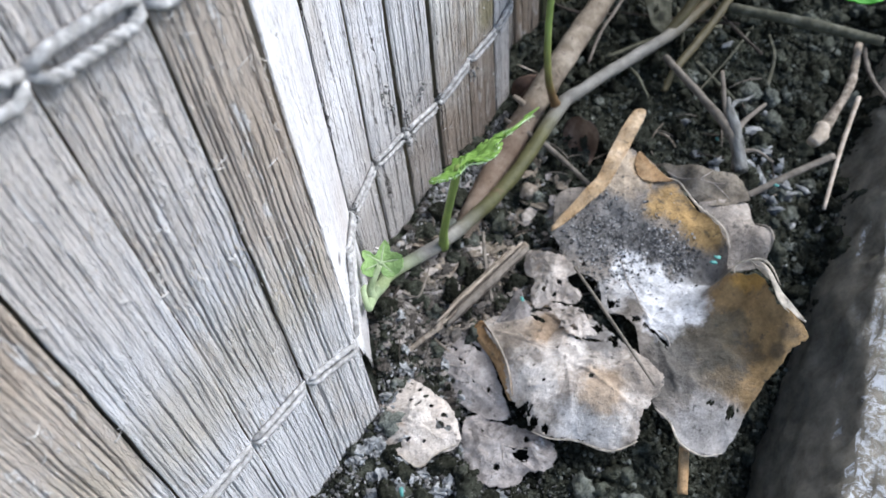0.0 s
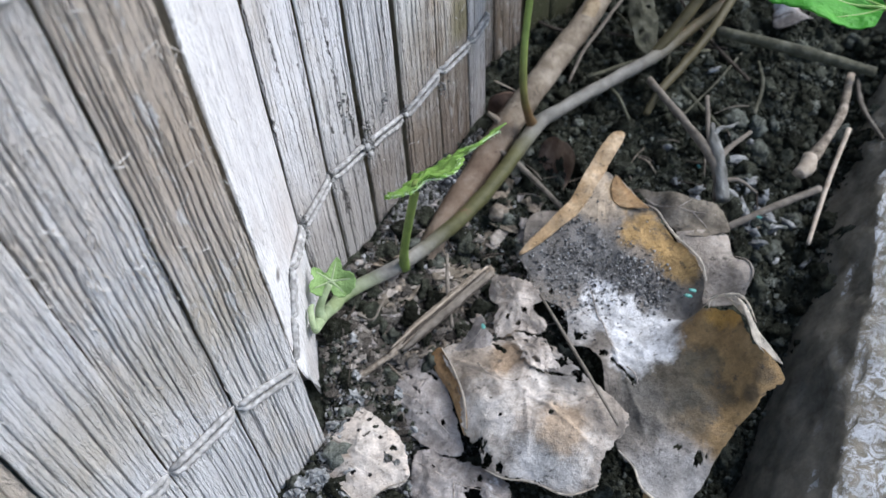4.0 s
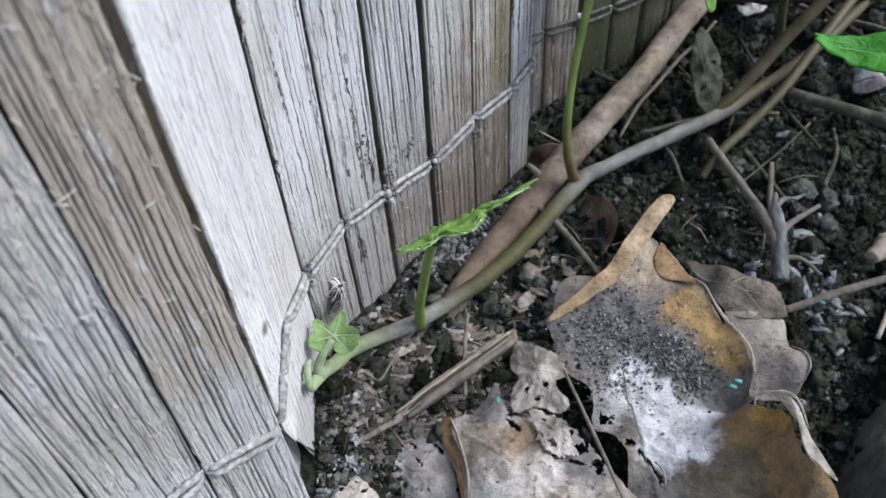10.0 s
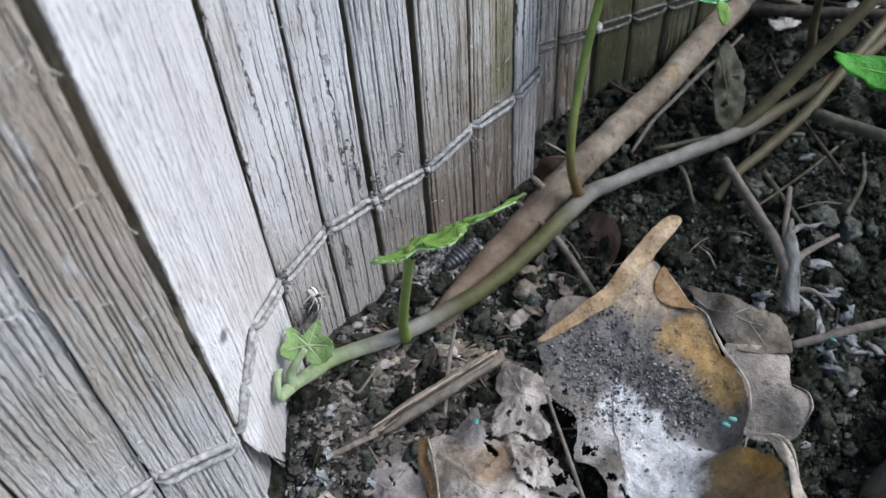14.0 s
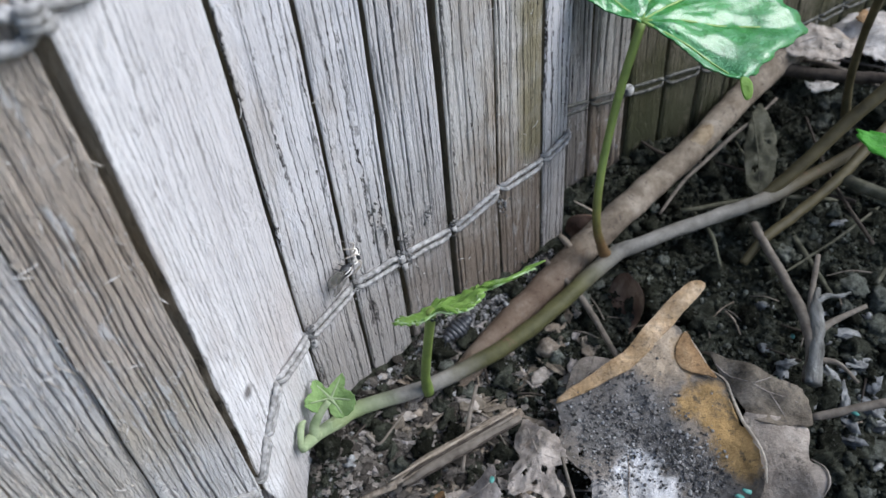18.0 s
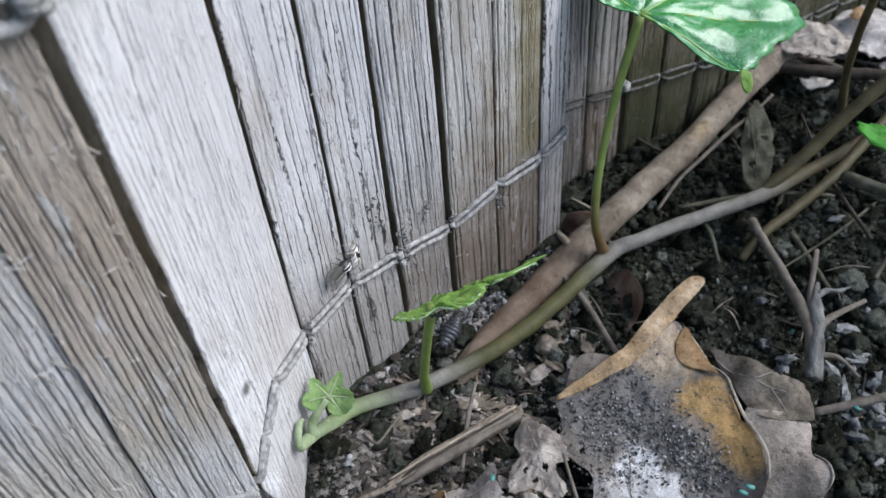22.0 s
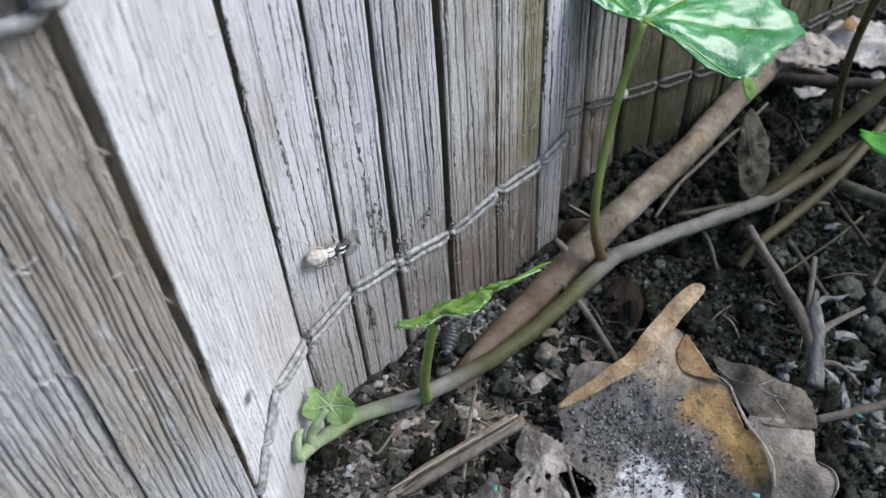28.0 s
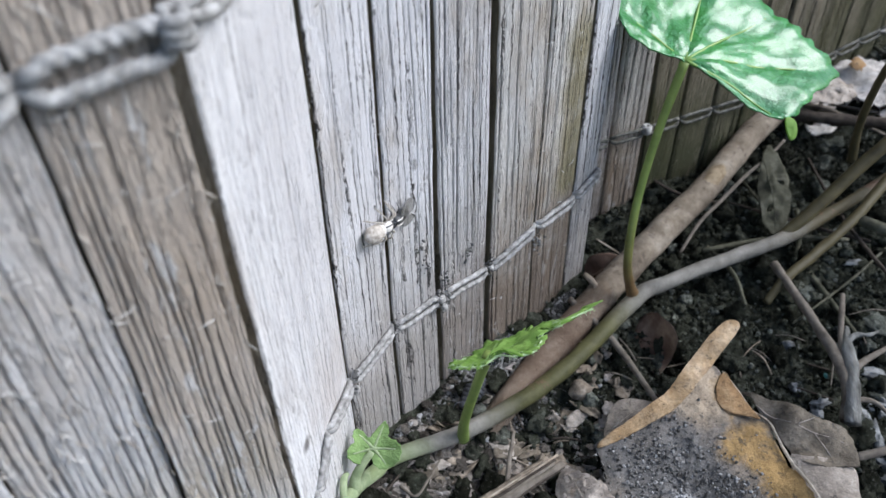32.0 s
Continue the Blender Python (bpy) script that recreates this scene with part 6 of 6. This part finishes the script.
    part("petiole", mm_tube([(99, 178, 21.5), (104, 160, 29), (100, 136, 37), (86.6, 116.6, 40.3)], [1.0, 0.9, 0.8, 0.8], seg=10, sub=8), petiole_mat, vine, "green petiole")
    ivy_leaf(vine, "leaf", [(-1, 0), (-3, 4.4), (-10, 5.2), (-17, 3.4), (-24.5, 0), (-17, -3.6), (-9, -5.6), (-2, -4.8)], [(-22, 0), (-8, 4), (-8, -4)], (86.2, 116.4, 40.3), (1, -0.35, -0.10), (0.0, -0.30, 1), fresh_mat,
             lambda x, y: 0.0006 * math.sin(x * 0.4), 7.7, 0.0006, 0.015, "bright green ivy leaf", n=100)
    # the growing tip with its two folded leaflets
    part("growing_tip", mm_tube([(-14.3, 79.3, 10.8), (-14.4, 80.3, 10.3), (-14.2, 83.0, 8.7), (-13.5, 86.0, 6.8), (-12.2, 89.2, 5.0)], [0.6, 0.9, 1.05, 1.15, 1.2], seg=12, sub=8, rough=0.1), bud_mat, vine, "pale green growing tip")
    part("bud", mm_tube([(-14.6, 79.4, 11.0), (-14.8, 80.6, 12.4), (-14.9, 81.9, 13.4), (-14.4, 82.6, 13.7)], [0.45, 0.55, 0.5, 0.2], seg=10, sub=6, rough=0.2), bud_mat, vine, "furled pale green bud")
    part("petiole", mm_tube([(-13.9, 82.9, 9.0), (-13.9, 83.6, 11.0), (-12.9, 84.8, 13.0), (-11.7, 86.1, 14.4)], [0.9, 0.8, 0.65, 0.5], seg=10, sub=6), bud_mat, vine)
    ivy_leaf(vine, "leaflet", [(-0.5, -1.4), (-1.2, -1.9), (-2.6, -1.9), (-3.9, -0.7), (-3.7, 0.6), (-2.7, 1.4), (-2.9, 2.2), (-2.3, 3.1), (-1.3, 2.6), (-0.5, 1.6), (0.6, 2.5), (2.1, 3.6), (2.5, 2.4), (2.3, 1.3), (3.3, 0.7), (3.9, -0.4), (3.5, -2.0), (2.2, -3.0), (0.8, -3.2), (-0.2, -2.4)], [(-2.0, 2.3), (1.8, 3.0), (3.2, -0.5), (1.6, -2.6), (-3.2, -0.3)], (-11.5, 86.6, 14.6), (1, 0.25, 0.05), (0.25, -0.62, 0.75), leaflet_mat,
             lambda x, y: 0.00008 * (x * x) - 0.0002 * abs(y), 2.0, 0.0004, 0.02, "small downy pale green leaflet", vein=bud_mat, n=110)


# ---- sticks and stems on the soil ----
def build_sticks():
    group = "dry sticks on the soil"

    def stick(name, label, pts, radii, mat, rough=0.2, seg=10, extra=()):
        t = thing(name, label, "stick", group)
        part("shaft", mm_tube(pts, radii, seg=seg, sub=8, rough=rough, freq=350, seed=pts[0][0]), mat, t)
        for k, (p2, r2) in enumerate(extra):
            part("side_twig", mm_tube(p2, r2, seg=8, sub=6, rough=rough, freq=350), mat, t)

    stick("branch", "thick pinkish-brown dead branch beside the fence", [(3, 104, -3), (7.1, 109.1, 0), (13.7, 118.9, 2.4), (21.0, 129.2, 5.4), (28.6, 139.5, 8.4), (37.9, 152.0, 10.8), (46.0, 162.6, 13), (55.7, 176.6, 17.4), (63.0, 185.2, 20.5), (67.5, 190.0, 22.0), (71.5, 195.0, 22.5)],
          [2.0, 2.6, 2.9, 3.0, 2.95, 2.85, 2.8, 2.85, 2.8, 2.7, 2.5], bark_mat, 0.12, 20)
    branch = [o for o in bpy.data.objects if o.name.startswith("branch")][0]
    part("bark_scar", mm_tube([(44.0, 159.6, 13.4), (46.0, 162.4, 14.2), (48.2, 165.4, 15.0), (50.0, 168.0, 15.8)], [1.2, 2.1, 2.05, 1.1], seg=14, sub=8, rough=0.3, freq=500, seed=2.0), scar_mat, branch, "tan scar where the bark has flaked")
    part("peeled_end", mm_tube([(62.4, 184.4, 20.4), (65.0, 187.4, 21.4), (68.0, 190.6, 22.2), (71.8, 195.3, 22.6), (73.2, 197.0, 22.8)], [2.5, 2.86, 2.84, 2.7, 1.6], seg=18, sub=8, rough=0.22, freq=380, seed=5.0), split_mat, branch, "bleached end stripped of its bark")
    part("side_stub", mm_tube([(23.6, 131.6, 7.4), (21.2, 133.2, 9.4), (19.8, 134.2, 10.2)], [0.9, 0.7, 0.45], seg=9, sub=6, rough=0.4, freq=600), bark_mat, branch)
    stick("dark_twig", "dark rough twig across the branch", [(58, 186, 17), (64, 185, 19.5), (72, 182, 20.5), (83, 180, 21), (98, 178, 22)], [1.2, 1.5, 1.4, 1.3, 1.0], dark_twig, 0.35)
    stick("twig", "thin pale twig along the branch", [(62.0, 172.0, 20), (57.4, 166.6, 18), (53.4, 162.8, 16.5), (47.7, 156.2, 14), (43.3, 151.1, 12), (39.1, 144.2, 9)], [0.3, 0.36, 0.4, 0.4, 0.38, 0.3], twig_mat, 0.15)
    stick("forked_twig", "dry grey forked twig on soil", [(56.6, 141.8, 10), (61.7, 127.5, 8), (64.3, 115.8, 7), (63.9, 108.9, 4)], [0.8, 0.85, 1.15, 1.4], twig_mat, 0.25, 10,
          (([(66.8, 133, 11), (64.8, 122.6, 8.4), (64.6, 115.8, 7)], [0.5, 0.55, 0.7]), ([(64.6, 116.5, 7), (68, 119.5, 8), (74, 124, 8)], [0.9, 0.6, 0.4]), ([(64.2, 112, 6), (68, 112, 6), (71, 109, 5)], [0.6, 0.4, 0.3])))
    stump = [o for o in bpy.data.objects if o.name.startswith("forked_twig")][0]
    part("stripped_end", mm_tube([(66.2, 126, 9.4), (65.4, 121, 8.6), (64.8, 115, 7.4), (64, 108, 4.6)], [0.4, 0.9, 1.15, 1.4], seg=14, sub=10, rough=0.45, freq=420, seed=4.0), stump_mat, stump, "bleached stripped foot of the twig")
    part("side_twig", mm_tube([(65.6, 123, 9), (67.6, 124, 9.6), (69.4, 124.2, 9.8), (71.2, 125, 10)], [0.5, 0.42, 0.35, 0.2], seg=8, sub=8, rough=0.8, freq=700), stump_mat, stump)
    stick("twig", "thin grey-brown twig on the soil", [(17.2, 130.1, 7), (25.1, 122.5, 5), (32.6, 109.3, 4)], [0.6, 0.65, 0.5], twig_mat, 0.2)
    stick("twig", "small bent twig by the growing tip", [(-16.1, 81.3, -3.4), (-12.9, 87.4, -2), (-9.9, 92.9, 0)], [0.6, 0.6, 0.5], twig_mat, 0.2)
    stick("twig", "grey twig lying on the crumbs", [(63.8, 103.4, 1.5), (72.9, 105.6, 4), (83, 108, 6)], [0.7, 0.75, 0.7], twig_mat, 0.2)
    stick("twig", "greenish stem lying across the soil", [(72, 150.3, 16), (86.8, 141.5, 15.5), (102.4, 133.8, 13.5)], [1.2, 1.3, 1.1], husk_mat, 0.15)
    stick("broken_stick", "short broken stick with a pale cut end", [(81.7, 114, 5.5), (87.4, 119.4, 6.5), (93.2, 125.7, 8.5), (99.9, 137.4, 10.5)], [1.3, 1.1, 0.9, 0.8], split_mat, 0.4)
    cut = [o for o in bpy.data.objects if o.name.startswith("broken_stick")][0]
    part("cut_end", mm_tube([(80.6, 113, 5.3), (82, 114.3, 5.6), (84.4, 116.6, 6.0)], [1.3, 1.7, 1.35], seg=12, sub=6, rough=0.5, freq=600), straw_mat, cut, "pale frayed broken end")
    stick("straw", "thin pale straw on the soil", [(93.6, 122, 8.6), (85.5, 110, 5), (77.3, 96.8, 2.6)], [0.5, 0.5, 0.4], straw_mat, 0.1)
    stick("straw", "thin dry straw lying across the dead leaves", [(24.6, 87.6, 5.2), (29.2, 75.2, 3.6), (33.8, 62.6, 1.6)], [0.26, 0.32, 0.24], twig_mat, 0.15)
    stick("straw", "short grey upright straw in soil", [(8.4, 87, -2), (8.2, 95, 1), (8.6, 101, 3)], [0.35, 0.4, 0.3], twig_mat, 0.15)
    stick("straw", "short brown stalk under the dead leaf", [(36.2, 47.5, -10), (37.5, 52, -9), (39, 57, -7)], [0.9, 0.9, 0.8], rust_leaf, 0.15)
    stick("rootlet", "hair-thin dry rootlet on the soil", [(-9, 90, 0), (-6, 88, 1), (-4.4, 91, 1.4), (-3.2, 95, 1)], [0.25, 0.22, 0.2], twig_mat, 0.1, 6)
    stick("rootlet", "hair-thin dry rootlet on the soil", [(22, 141.5, 13), (25, 143, 10), (28, 143, 8)], [0.16, 0.18, 0.14], straw_mat, 0.1, 6)
    s = thing("splintered_stick", "splintered pale brown sliver of wood", "stick", group)
    for k, (dx, dy, dz, r) in enumerate(((0, 0, 0, 1.0), (0.9, -0.7, 0.5, 0.7), (-0.6, 0.7, 0.4, 0.6), (0.4, 0.5, 0.9, 0.35), (0.1, -0.2, 1.0, 0.3), (-0.4, 0.3, 0.9, 0.28), (0.7, -0.3, 0.9, 0.3), (1.3, -1.0, 0.3, 0.4), (-0.2, 0.9, 0.5, 0.35))):
        cut = (0, 1.6, 3.2, 4.8, 2.4, 0.9, 3.6, 2.0, 5.0)[k]
        part("splinter", mm_tube([(-3.5 + cut + dx, 82.2 + cut * 0.7 + dy, -2.4 + dz), (1.5 + dx, 85.8 + dy, -1.2 + dz), (7.5 + dx, 90.2 + dy, 0.2 + dz), (17 - cut * 0.6 + dx, 97.8 - cut * 0.4 + dy, 1.2 + dz)], [r * 0.4, r, r * 1.1, r * 0.8], seg=7, sub=6, rough=0.35, freq=500), (split_mat, twig_mat, split_mat, split_mat, dark_twig, straw_mat, twig_mat, dark_twig, split_mat)[k], s)
    part("splinter", mm_tube([(-16, 75.8, -5), (-9, 79.2, -4), (-2, 83, -2.4)], [0.4, 0.55, 0.6], seg=7, sub=5, rough=0.25), split_mat, s)
    rng = random.Random(11)
    for k in range(34):
        x, y = rng.uniform(40, 118), rng.uniform(135, 232)
        if fence_side(x * MM, y * MM) < 0.006:
            continue
        a, ln = rng.uniform(0, 6.28), rng.uniform(6, 22)
        z = rise(x * MM, y * MM) / MM + rng.uniform(1.5, 4.5)
        r = rng.uniform(0.25, 0.7)
        stick("grass_straw", "thin dry grass straw among the litter", [(x - ln * math.cos(a), y - ln * math.sin(a), z + rng.uniform(-1, 3)), (x + rng.uniform(-2, 2), y + rng.uniform(-2, 2), z + rng.uniform(0, 2)), (x + ln * math.cos(a), y + ln * math.sin(a), z + rng.uniform(-1, 3))],
              [r, r, r * 0.7], (twig_mat, husk_mat, husk_mat, dark_twig)[k % 4], 0.2, 7)
    for k in range(84):
        x, y = (rng.uniform(-12, 75), rng.uniform(78, 135)) if k < 60 else (rng.uniform(-13, 20), rng.uniform(78, 108))
        if fence_side(x * MM, y * MM) < 0.004:
            continue
        a, ln = rng.uniform(0, 6.28), rng.uniform(1.5, 5)
        z = soil(x * MM, y * MM) / MM + 1.2
        r = rng.uniform(0.10, 0.24)
        stick("plant_fibre", "tiny bit of dry fibre on the soil", [(x - ln * math.cos(a), y - ln * math.sin(a), z), (x, y, z + rng.uniform(0, 1)), (x + ln * math.cos(a), y + ln * math.sin(a), z)], [r, r, r * 0.6], (twig_mat, dark_twig, split_mat)[k % 3], 0.2, 5)


def build_stones():
    rng = random.Random(5)
    p = part("pebble", ball(0.0029, 0.0021, 0.0019, 12, 16, 0.35, 1.8, 3.0), split_mat, None, "", pose(0.0205, 0.1135, 0.0008, 0, 0, 30))
    tagged(p, "tan angular pebble on the soil", "pebble")
    for k in range(280):
        x, y = rng.gauss(-0.012, 0.010), rng.gauss(0.059, 0.011)
        if fence_side(x, y) < 0.001:
            continue
        r = 0.0004 + 0.0012 * rng.random() ** 1.5
        me = ball(r, r * rng.uniform(0.6, 1), r * 0.7, 7, 9, 1.1, 2.2, k * 1.3)
        me.polygons.foreach_set("use_smooth", [False] * len(me.polygons))
        p = part("pebble", me, pebble_mat, None, "", pose(x, y, soil(x, y) + r * 0.5, rng.uniform(0, 360), rng.uniform(0, 360), 0))
        tagged(p, "pale grey grit by the foot of the fence", "pebble", "grit by the fence")
    for k in range(46):
        x, y = rng.gauss(0.0715, 0.0065), rng.gauss(0.1165, 0.009)
        r = 0.0005 + 0.0015 * rng.random() ** 2
        me = ball(r * 1.3, r * rng.uniform(0.5, 0.9), r * 0.45, 8, 10, 1.3, 2.4, k * 2.1)
        p = part("pebble", me, pebble_mat, None, "", pose(x, y, soil(x, y) + r * 0.7, rng.uniform(-40, 40), rng.uniform(-40, 40), rng.uniform(0, 360)))
        tagged(p, "bleached crumb of soil near the forked twig", "pebble", "bleached crumbs")
    for x, y, z in ((52, 86.5, 4.4), (51, 85.6, 4.2), (62, 118, 5), (70, 104, 3.4), (14, 84, 1.8), (-12, 52, -6), (96, 203, 27)):
        p = part("plastic_flake", ball(0.0008, 0.0004, 0.00025, 6, 8, 0.7, 2.0, x), teal_mat, None, "", pose(x * MM, y * MM, z * MM, 10, 20, x * 7))
        tagged(p, "tiny teal plastic flake", "litter", "teal flakes")


# ---- animals ----
def leg_mesh(points, r):
    return tube([tuple(c * MM for c in p) for p in points], [r * MM, r * 0.8 * MM, r * 0.45 * MM], seg=7, sub=5)


def build_spider():
    """Local x ahead, z away from the wood."""
    s = thing("jumping_spider", "small cream-coloured jumping spider clutching a fly", "spider")
    part("abdomen", ball(0.0017, 0.00125, 0.0011, 18, 22, 0.10, 2.4, 1.0, pose(-0.0028, 0, 0.0014, 0, -8, 0)), abdomen_mat, s, "tan downy abdomen")
    part("abdomen_front", ball(0.0008, 0.00112, 0.00098, 12, 18, 0.08, 2.0, 3.0, pose(-0.0018, 0, 0.0015, 0, -8, 0)), spider_mat, s, "cream front of the abdomen")
    part("cephalothorax", ball(0.00105, 0.00078, 0.00075, 12, 16, 0.08, 2.0, 4.0, pose(-0.0003, 0, 0.0016)), spider_mat, s, "white head and chest")
    part("face_band", ball(0.00030, 0.0006, 0.00026, 8, 12, 0.1, 2.0, 2.0, pose(0.00068, 0, 0.0019)), fly_mat, s, "dark eye band")
    for side in (1, -1):
        part("chest_stripe", leg_mesh([(-1.1, side * 0.42, 2.0), (-0.4, side * 0.5, 2.28), (0.4, side * 0.42, 2.16)], 0.11), fly_mat, s, "dark stripe along the chest")
        part("eye", ball(0.00018, 0.00018, 0.00018, 8, 10, m=pose(0.00085, side * 0.00024, 0.0021)), shell_mat, s)
        part("palp", leg_mesh([(0.6, side * 0.4, 1.4), (1.2, side * 0.5, 1.5), (1.6, side * 0.3, 1.0)], 0.2), spider_mat, s)
        for k, (x0, x1, x2, y1, y2, h) in enumerate(((0.4, 1.2, 2.0, 1.3, 2.2, 1.9), (0.1, 0.5, 0.8, 1.7, 3.1, 2.0), (-0.4, -0.9, -1.2, 1.5, 2.8, 1.9), (-0.8, -2.0, -3.9, 1.4, 2.0, 1.8))):
            part("leg", leg_mesh([(x0, side * 0.5, 1.3), (x1, side * y1, h), ((x1 + x2) / 2, side * (y1 + y2) / 2, h * 0.62), (x2, side * y2, 0.15)], 0.13), leg_mat, s, "pale hairy leg")
    return s


def build_fly():
    f = thing("fly", "dead black fly with smoky wings held by the spider", "fly")
    part("thorax", ball(0.00105, 0.0009, 0.0009, 12, 16, 0.1, 2.0, 1.0, pose(0.0, 0, 0.0013)), fly_mat, f, "black thorax with pale stripes")
    part("abdomen", ball(0.0014, 0.00088, 0.00076, 12, 16, 0.06, 2.0, 2.0, pose(0.0017, 0, 0.0011, 0, 10, 0)), fly_mat, f)
    part("head", ball(0.00045, 0.00055, 0.00045, 8, 12, m=pose(-0.0010, 0, 0.0013)), fly_mat, f)
    for side in (1, -1):
        part("stripe", leg_mesh([(-0.7, side * 0.34, 1.98), (0.1, side * 0.4, 2.16), (0.8, side * 0.34, 1.95)], 0.12), spider_mat, f, "pale stripe")
        out = [(0, 0), (1.1, 0.5), (2.4, 0.95), (3.6, 0.7), (4.0, 0.0), (3.2, -0.85), (1.6, -0.8), (0.5, -0.35)]
        wing, _ = ivy_blade([(x, y) for x, y in out], [(4.0, 0), (3.0, 0.6), (3.0, -0.5)], lambda x, y: 0.00006 * x, n=40, rings=6, puff=0.00005)
        part("wing", wing, wing_mat, f, "smoky translucent wing", pose(0.0003, side * 0.0006, 0.0019, side * -14, 7, side * 11))
        for k in range(3):
            part("leg", leg_mesh([(k * 0.6 - 0.6, side * 0.5, 0.9), (k * 0.9 - 0.8, side * 1.3, 1.1), (k * 1.1 - 0.7, side * 1.8, 0.3)], 0.08), fly_mat, f)
    return f


def build_woodlouse():
    w = thing("woodlouse", "dark slate-grey woodlouse with shiny banded back", "woodlouse")
    for k in range(8):
        s = 1 - abs(k - 3.4) / 6.5
        part("plate", ball(0.00085, 0.0021 * s, 0.0018 * s, 8, 14, m=pose((k - 3.5) * 0.00082, 0, 0.0006, 0, 12, 0)), shell_mat, w)
    for side in (1, -1):
        part("feeler", leg_mesh([(2.9, side * 0.5, 1), (3.8, side * 1.1, 1.4), (4.6, side * 1.3, 0.6)], 0.12), shell_mat, w)
    return w


build_ground()
build_fence()
build_fibres()
build_kerb()
build_dead_leaves()
build_scraps()
build_vine()
build_sticks()
build_stones()
spider, fly, woodlouse = build_spider(), build_fly(), build_woodlouse()
build_crumbs()


# ---- what moves ----
def on_slat(u, z, heading, sink=0.0, pitch=0.0):
    """A pose on the front of the slat between the two joints near the growing tip: u millimetres along it, z up it;
    heading in degrees, 0 along the fence and 90 up the slat."""
    along = Vector((4.4, 10.7, 0)).normalized()
    out = Vector((along.y, -along.x, 0))
    up = Vector((0, 0, 1))
    h = radians(heading)
    x = along * math.cos(h) + up * math.sin(h)
    m = Matrix((x, out.cross(x), out)).transposed().to_4x4()
    at = Vector((-0.0153, 0.0915, 0)) + along * (u * MM) + up * (z * MM) - out * (sink * MM)
    m.translation = at
    return m @ pose(0, 0, 0, 0, pitch, 0)


def motions():
    track = [  # seconds, u, z, heading
        (0.0, 4.5, 5.0, -120), (7.6, 4.5, 7.0, -120), (7.8, 4.3, 11.0, -120), (8.0, 3.6, 15.2, -120), (8.5, 3.8, 14.4, -122), (9.5, 4.7, 14.6, -124), (10.0, 4.9, 14.4, -125), (12.0, 4.5, 15.0, -128), (13.0, 4.3, 14.6, -127), (14.5, 4.2, 14.5, -126),
        (15.5, 3.8, 21.6, -128), (16.5, 3.8, 28.2, -130), (17.0, 6.6, 28.0, -138), (17.4, 10.6, 30.2, -162), (18.0, 11.3, 30.5, -168), (20.0, 11.4, 30.8, -170), (22.6, 11.6, 29.8, -173), (22.8, 11.6, 30.2, -135), (23.0, 11.6, 30.3, -115), (23.2, 11.4, 30.0, -70),
        (23.4, 10.2, 31.0, -6), (23.9, 9.8, 30.8, -24), (24.2, 9.9, 30.2, -38), (25.0, 10.2, 29.6, -46), (25.5, 10.2, 29.8, -46), (26.5, 9.0, 32.6, -32), (27.5, 7.6, 35.7, -19), (28.0, 7.2, 36.0, -20), (28.4, 8.7, 39.2, -21), (29.0, 9.4, 39.1, -14), (30.0, 9.3, 40.2, -6), (30.6, 9.0, 42.7, -10), (31.0, 9.8, 44.9, -14), (32.0, 10.0, 45.5, -10)]
    # tilted to fit the camera's view: the abdomen sinks into the joint and slat
    walk(spider, [(t, on_slat(u, z, h, 0.0, -48 if 17.2 < t < 22.7 else -40 if 22.7 < t < 23.1 else -64 if t < 17.2 else 0)) for t, u, z, h in track])
    walk(fly, [(t, on_slat(u, z, h) @ pose(0.0004 if t < 17.2 else 0.0020, 0, 0.0002, 0, 0, 0)) for t, u, z, h in track])
    crawl = [(0.0, 13.0, 124.0, -120), (6.0, 11.0, 121.6, -120), (9.0, 11.0, 122.5, -125), (13.0, 8.5, 118.4, -130), (16.5, 5.0, 114.5, -130), (19.0, 2.6, 111.4, -120), (23.0, 2.4, 111.0, -100), (28.0, 2.4, 111.2, -90), (32.0, 1.0, 108.0, -115)]
    walk(woodlouse, [(t, pose(x * MM, y * MM, rise(x * MM, y * MM) + 0.0030, 0, 8, a)) for t, x, y, a in crawl])


motions()
